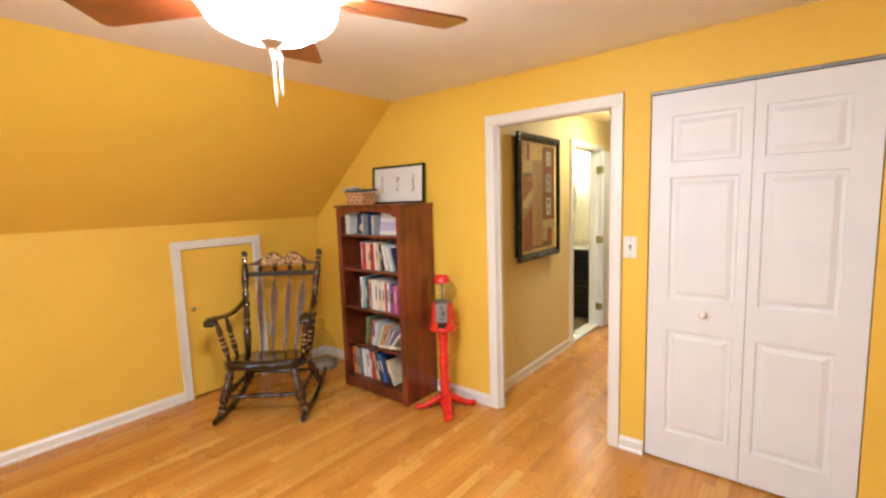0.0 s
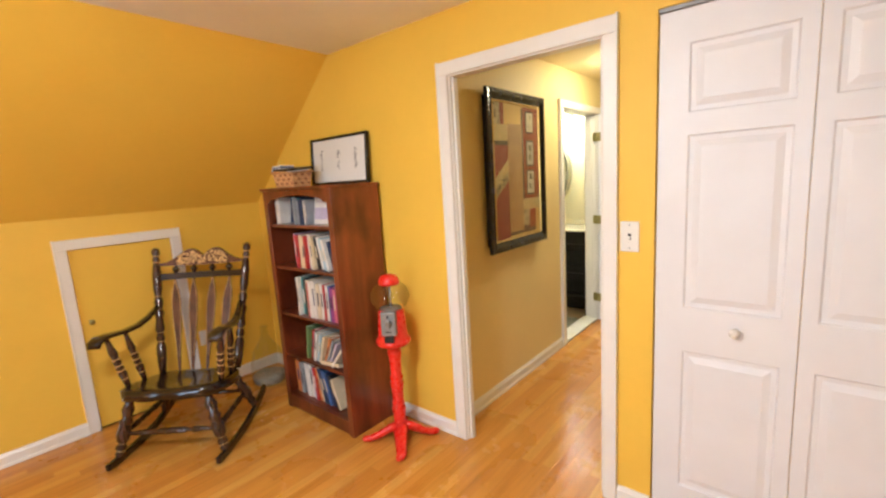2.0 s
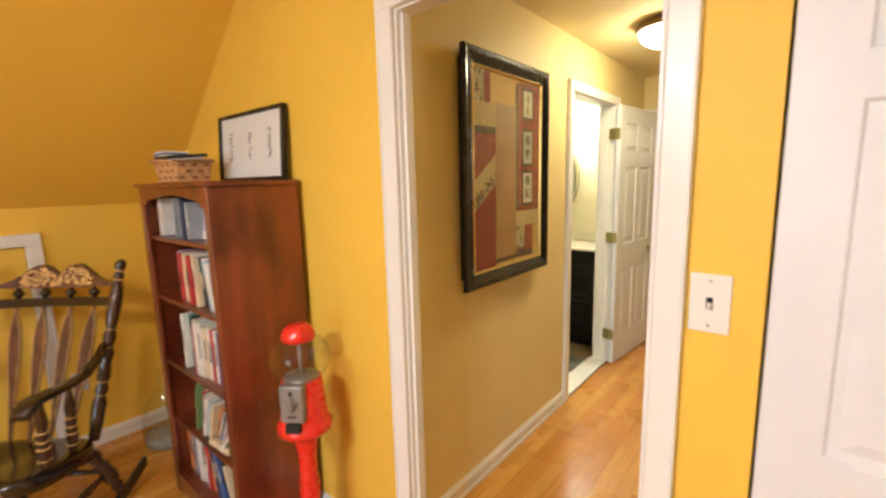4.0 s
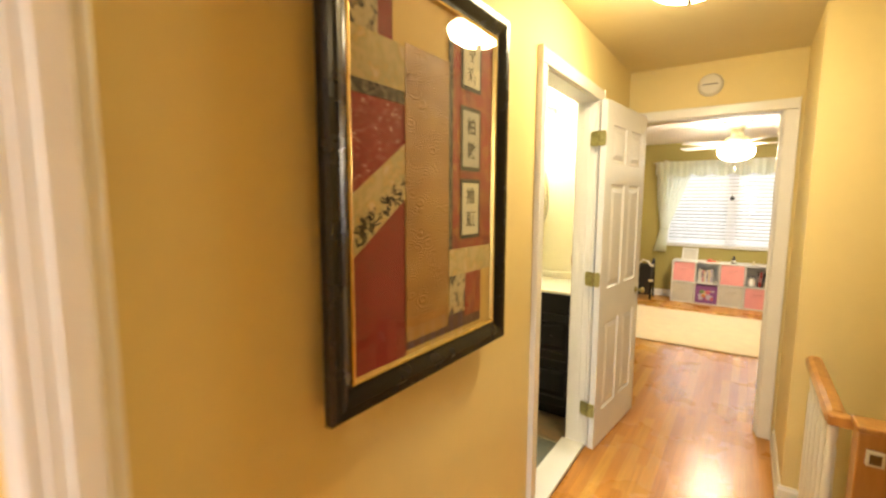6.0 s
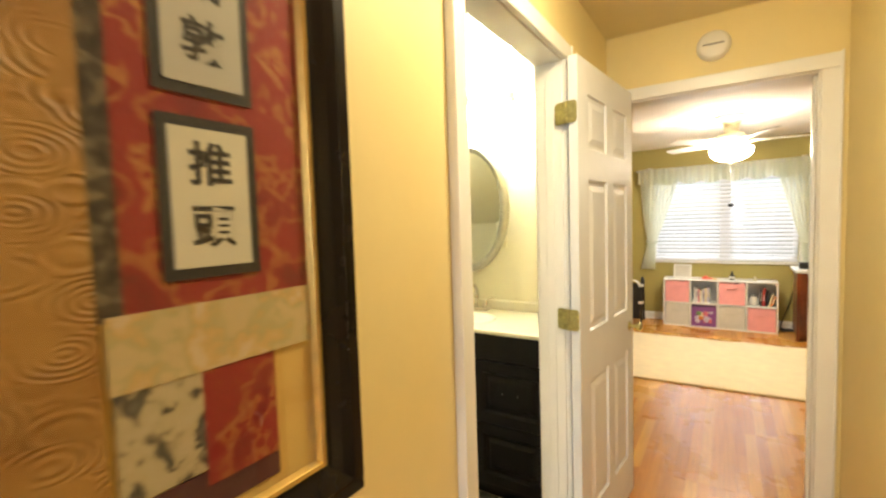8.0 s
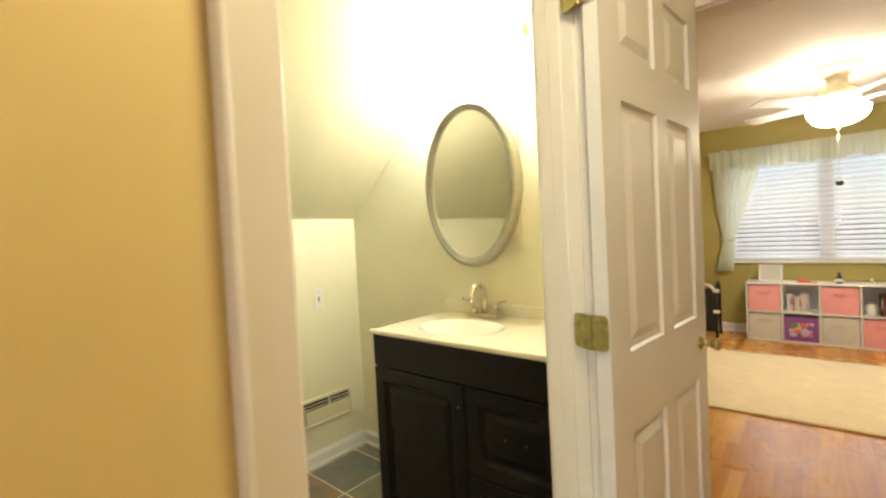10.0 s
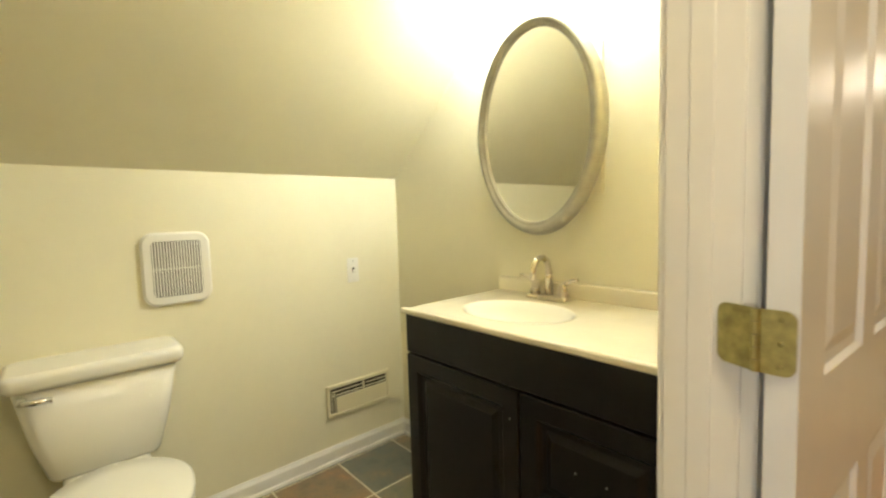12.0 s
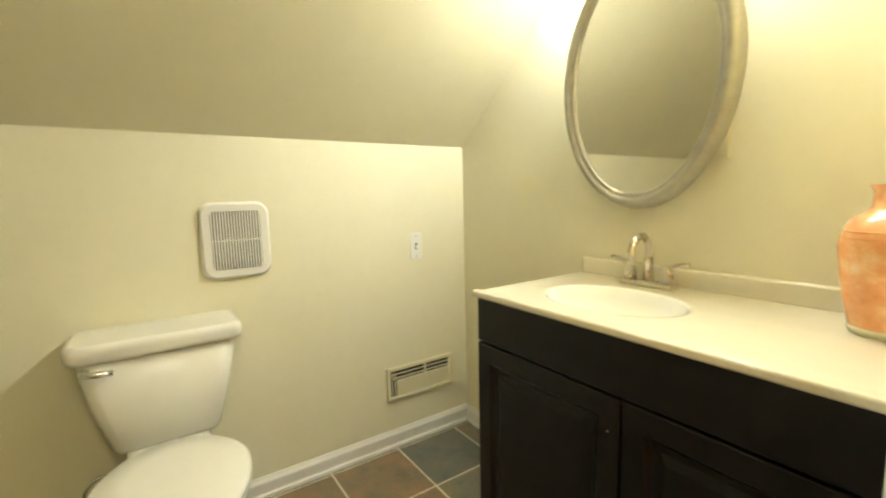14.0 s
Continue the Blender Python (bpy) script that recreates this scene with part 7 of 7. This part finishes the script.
# power cord trailing from the window wall to the floor
pw = thing("power_cord", "thin black power cord along an olive wall", "cable")
bm = bmesh.new()
add_tube(bm, [(-0.93, FARW - 0.02, 0.56), (-0.97, FARW - 0.025, 0.34), (-1.04, FARW - 0.03, 0.13), (-1.06, FARW - 0.04, 0.03), (-1.0, FARW - 0.06, 0.008), (-0.92, FARW - 0.08, 0.007), (-0.8, FARW - 0.07, 0.007)], 0.005, 8)
part("cord", bm, M_BLACKPL, pw)
bm = bmesh.new()
add_box(bm, -1.07, -0.93, FARW - 0.13, FARW - 0.085, 0.001, 0.035, 0.006)
part("power_strip", bm, M_BLACKPL, pw, "black power strip")

# rug
rg2 = thing("rug", "plain cream area rug on an oak floor", "rug", pose(-1.5, 10.13, 0, 0, 0, 2.0))
bm = bmesh.new()
NX, NY = 60, 40
vv = []
for j in range(NY + 1):
    for i in range(NX + 1):
        x, y = -1.25 + 2.5 * i / NX, -0.80 + 1.6 * j / NY
        vv.append(bm.verts.new((x, y, 0.011 + 0.0025 * noise.noise((x * 9, y * 9, 0)) + (0.004 * math.sin(x * 11) if j in (0, NY) else 0))))
for j in range(NY):
    for i in range(NX):
        a = j * (NX + 1) + i
        bm.faces.new((vv[a], vv[a + 1], vv[a + NX + 2], vv[a + NX + 1])).smooth = True
ed = [e for e in bm.edges if e.is_boundary]
ex = bmesh.ops.extrude_edge_only(bm, edges=ed)
for v in [g2 for g2 in ex["geom"] if isinstance(g2, bmesh.types.BMVert)]:
    v.co.z = 0.001
part("rug_body", bm, M_RUG, rg2)
M_BIND = cloth("tan_binding", (0.6, 0.42, 0.2))
for yy in (-0.8, 0.8):
    bm = bmesh.new()
    add_tube(bm, [(-1.25, yy, 0.007), (1.25, yy, 0.007)], 0.0075, 6)
    part("binding", bm, M_BIND, rg2, "tan edge binding")

# ================= floors, piece by piece =================
fl = thing("floor", "varnished oak strip floor", "floor", kind="structure")
bm = bmesh.new()
add_box(bm, -4.25, 1.62, -1.7, 4.57, -0.12, -0.012)
add_box(bm, HW - 0.05, HE, 4.57, 7.8, -0.12, -0.012)
add_box(bm, -3.75, 0.65, 7.8, 11.9, -0.12, -0.012)
part("subfloor", bm, M_SUB, fl)
rf = random.Random(21)
STRIP = 0.057
plank_cache = {}


def plank_mesh(length):
    key = round(length, 2)
    if key not in plank_cache:
        bm = bmesh.new()
        add_box(bm, 0.0002, STRIP - 0.0002, 0.0002, key - 0.0002, -0.012, 0.0)
        me = finish(bm, "plank")
        me.materials.append(M_OAK)
        plank_cache[key] = me
    return plank_cache[key], key


single = 0
i = 0
jv, jf = [], []
x = -4.13
while x < 1.6:
    for ya, yb, xa, xb in ((-1.62, 7.82, HW, HE), (-1.62, 4.56, -4.13, 1.58), (7.82, 11.86, -3.7, 0.6)):
        inhall = HW - 0.04 < x < HE - 0.01
        if (yb > 7 and ya < 0 and not inhall) or (yb < 5 and inhall) or not (xa - 0.04 <= x <= xb):
            continue
        y = ya - rf.uniform(0, 0.9)
        while y < yb:
            ln = round(rf.uniform(0.45, 1.55), 1)
            y0, y1 = max(y, ya), min(y + ln, yb)
            if y1 - y0 > 0.03:
                near = -3.75 < x < -0.7 and y1 > 2.5 and y0 < 7.8
                if near and single < 300:
                    me, key = plank_mesh(y1 - y0)
                    ob = new("plank", me)
                    ob.parent = fl
                    ob.location = (x, y0, -rf.uniform(0, 0.0002))
                    single += 1
                else:
                    b0 = len(jv)
                    xq = x + STRIP - 0.0002
                    jv += [(x + 0.0002, y0 + 0.0002, -0.012), (xq, y0 + 0.0002, -0.012), (xq, y1 - 0.0002, -0.012), (x + 0.0002, y1 - 0.0002, -0.012),
                           (x + 0.0002, y0 + 0.0002, 0), (xq, y0 + 0.0002, 0), (xq, y1 - 0.0002, 0), (x + 0.0002, y1 - 0.0002, 0)]
                    jf += [(b0 + 4, b0 + 5, b0 + 6, b0 + 7), (b0, b0 + 1, b0 + 5, b0 + 4), (b0 + 1, b0 + 2, b0 + 6, b0 + 5), (b0 + 2, b0 + 3, b0 + 7, b0 + 6), (b0 + 3, b0, b0 + 4, b0 + 7)]
            y += ln
    x += STRIP
me = bpy.data.meshes.new("planks")
me.from_pydata(jv, [], jf)
me.materials.append(M_OAKJ)
ob = new("planks", me)
ob.parent = fl
tagged(ob, kind="stuff")

# slate tiles
m, n, l, b = mat_new("slate_tile")
oi = n.new("ShaderNodeObjectInfo").outputs["Random"]
v = coords(n, l, space="World")
base = ramp(n, l, oi, [(0.0, (0.17, 0.12, 0.075)), (0.3, (0.20, 0.15, 0.095)), (0.34, (0.16, 0.155, 0.12)), (0.6, (0.19, 0.175, 0.13)), (0.64, (0.115, 0.122, 0.11)), (1.0, (0.145, 0.145, 0.125))])
base.color_ramp.interpolation = "LINEAR"
st2 = ramp(n, l, noise_node(n, l, v, 8, 8, 0.7), [(0.3, (0.56, 0.58, 0.55)), (0.46, (0.92, 0.95, 0.9)), (0.56, (1.1, 1.0, 0.85)), (0.72, (1.75, 1.25, 0.8))])
mx = n.new("ShaderNodeMixRGB")
mx.blend_type = "MULTIPLY"
mx.inputs[0].default_value = 1.0
l.new(base.outputs[0], mx.inputs[1])
l.new(st2.outputs[0], mx.inputs[2])
l.new(mx.outputs[0], b.inputs["Base Color"])
setp(b, rough=0.45)
bump_node(n, l, b, noise_node(n, l, v, 24, 6), 0.35, 0.003)
M_SLATE = m
bf = bpy.data.objects["floor_bath"]
P = 0.322
gx = [BKNEE, -3.878] + [-3.878 + P * k for k in range(1, 6)]
gy = [7.61] + [7.504 - P * k for k in range(0, 9)]
tile_cache = {}
for xa, xb in zip(gx, gx[1:]):
    xb = min(xb, BW)
    for yb, ya in zip(gy, gy[1:]):
        ya = max(ya, 5.08)
        if xb - xa < 0.02 or yb - ya < 0.02:
            continue
        key = (round(xb - xa, 3), round(yb - ya, 3))
        if key not in tile_cache:
            bm = bmesh.new()
            add_box(bm, 0.0042, key[0] - 0.0042, 0.0042, key[1] - 0.0042, -0.006, 0.0, 0.0015, seg=1)
            me = finish(bm, "tile")
            me.materials.append(M_SLATE)
            tile_cache[key] = me
        ob = new("tile", tile_cache[key])
        ob.parent = bf
        ob.location = (xa, ya, -rf.uniform(0, 0.0006))
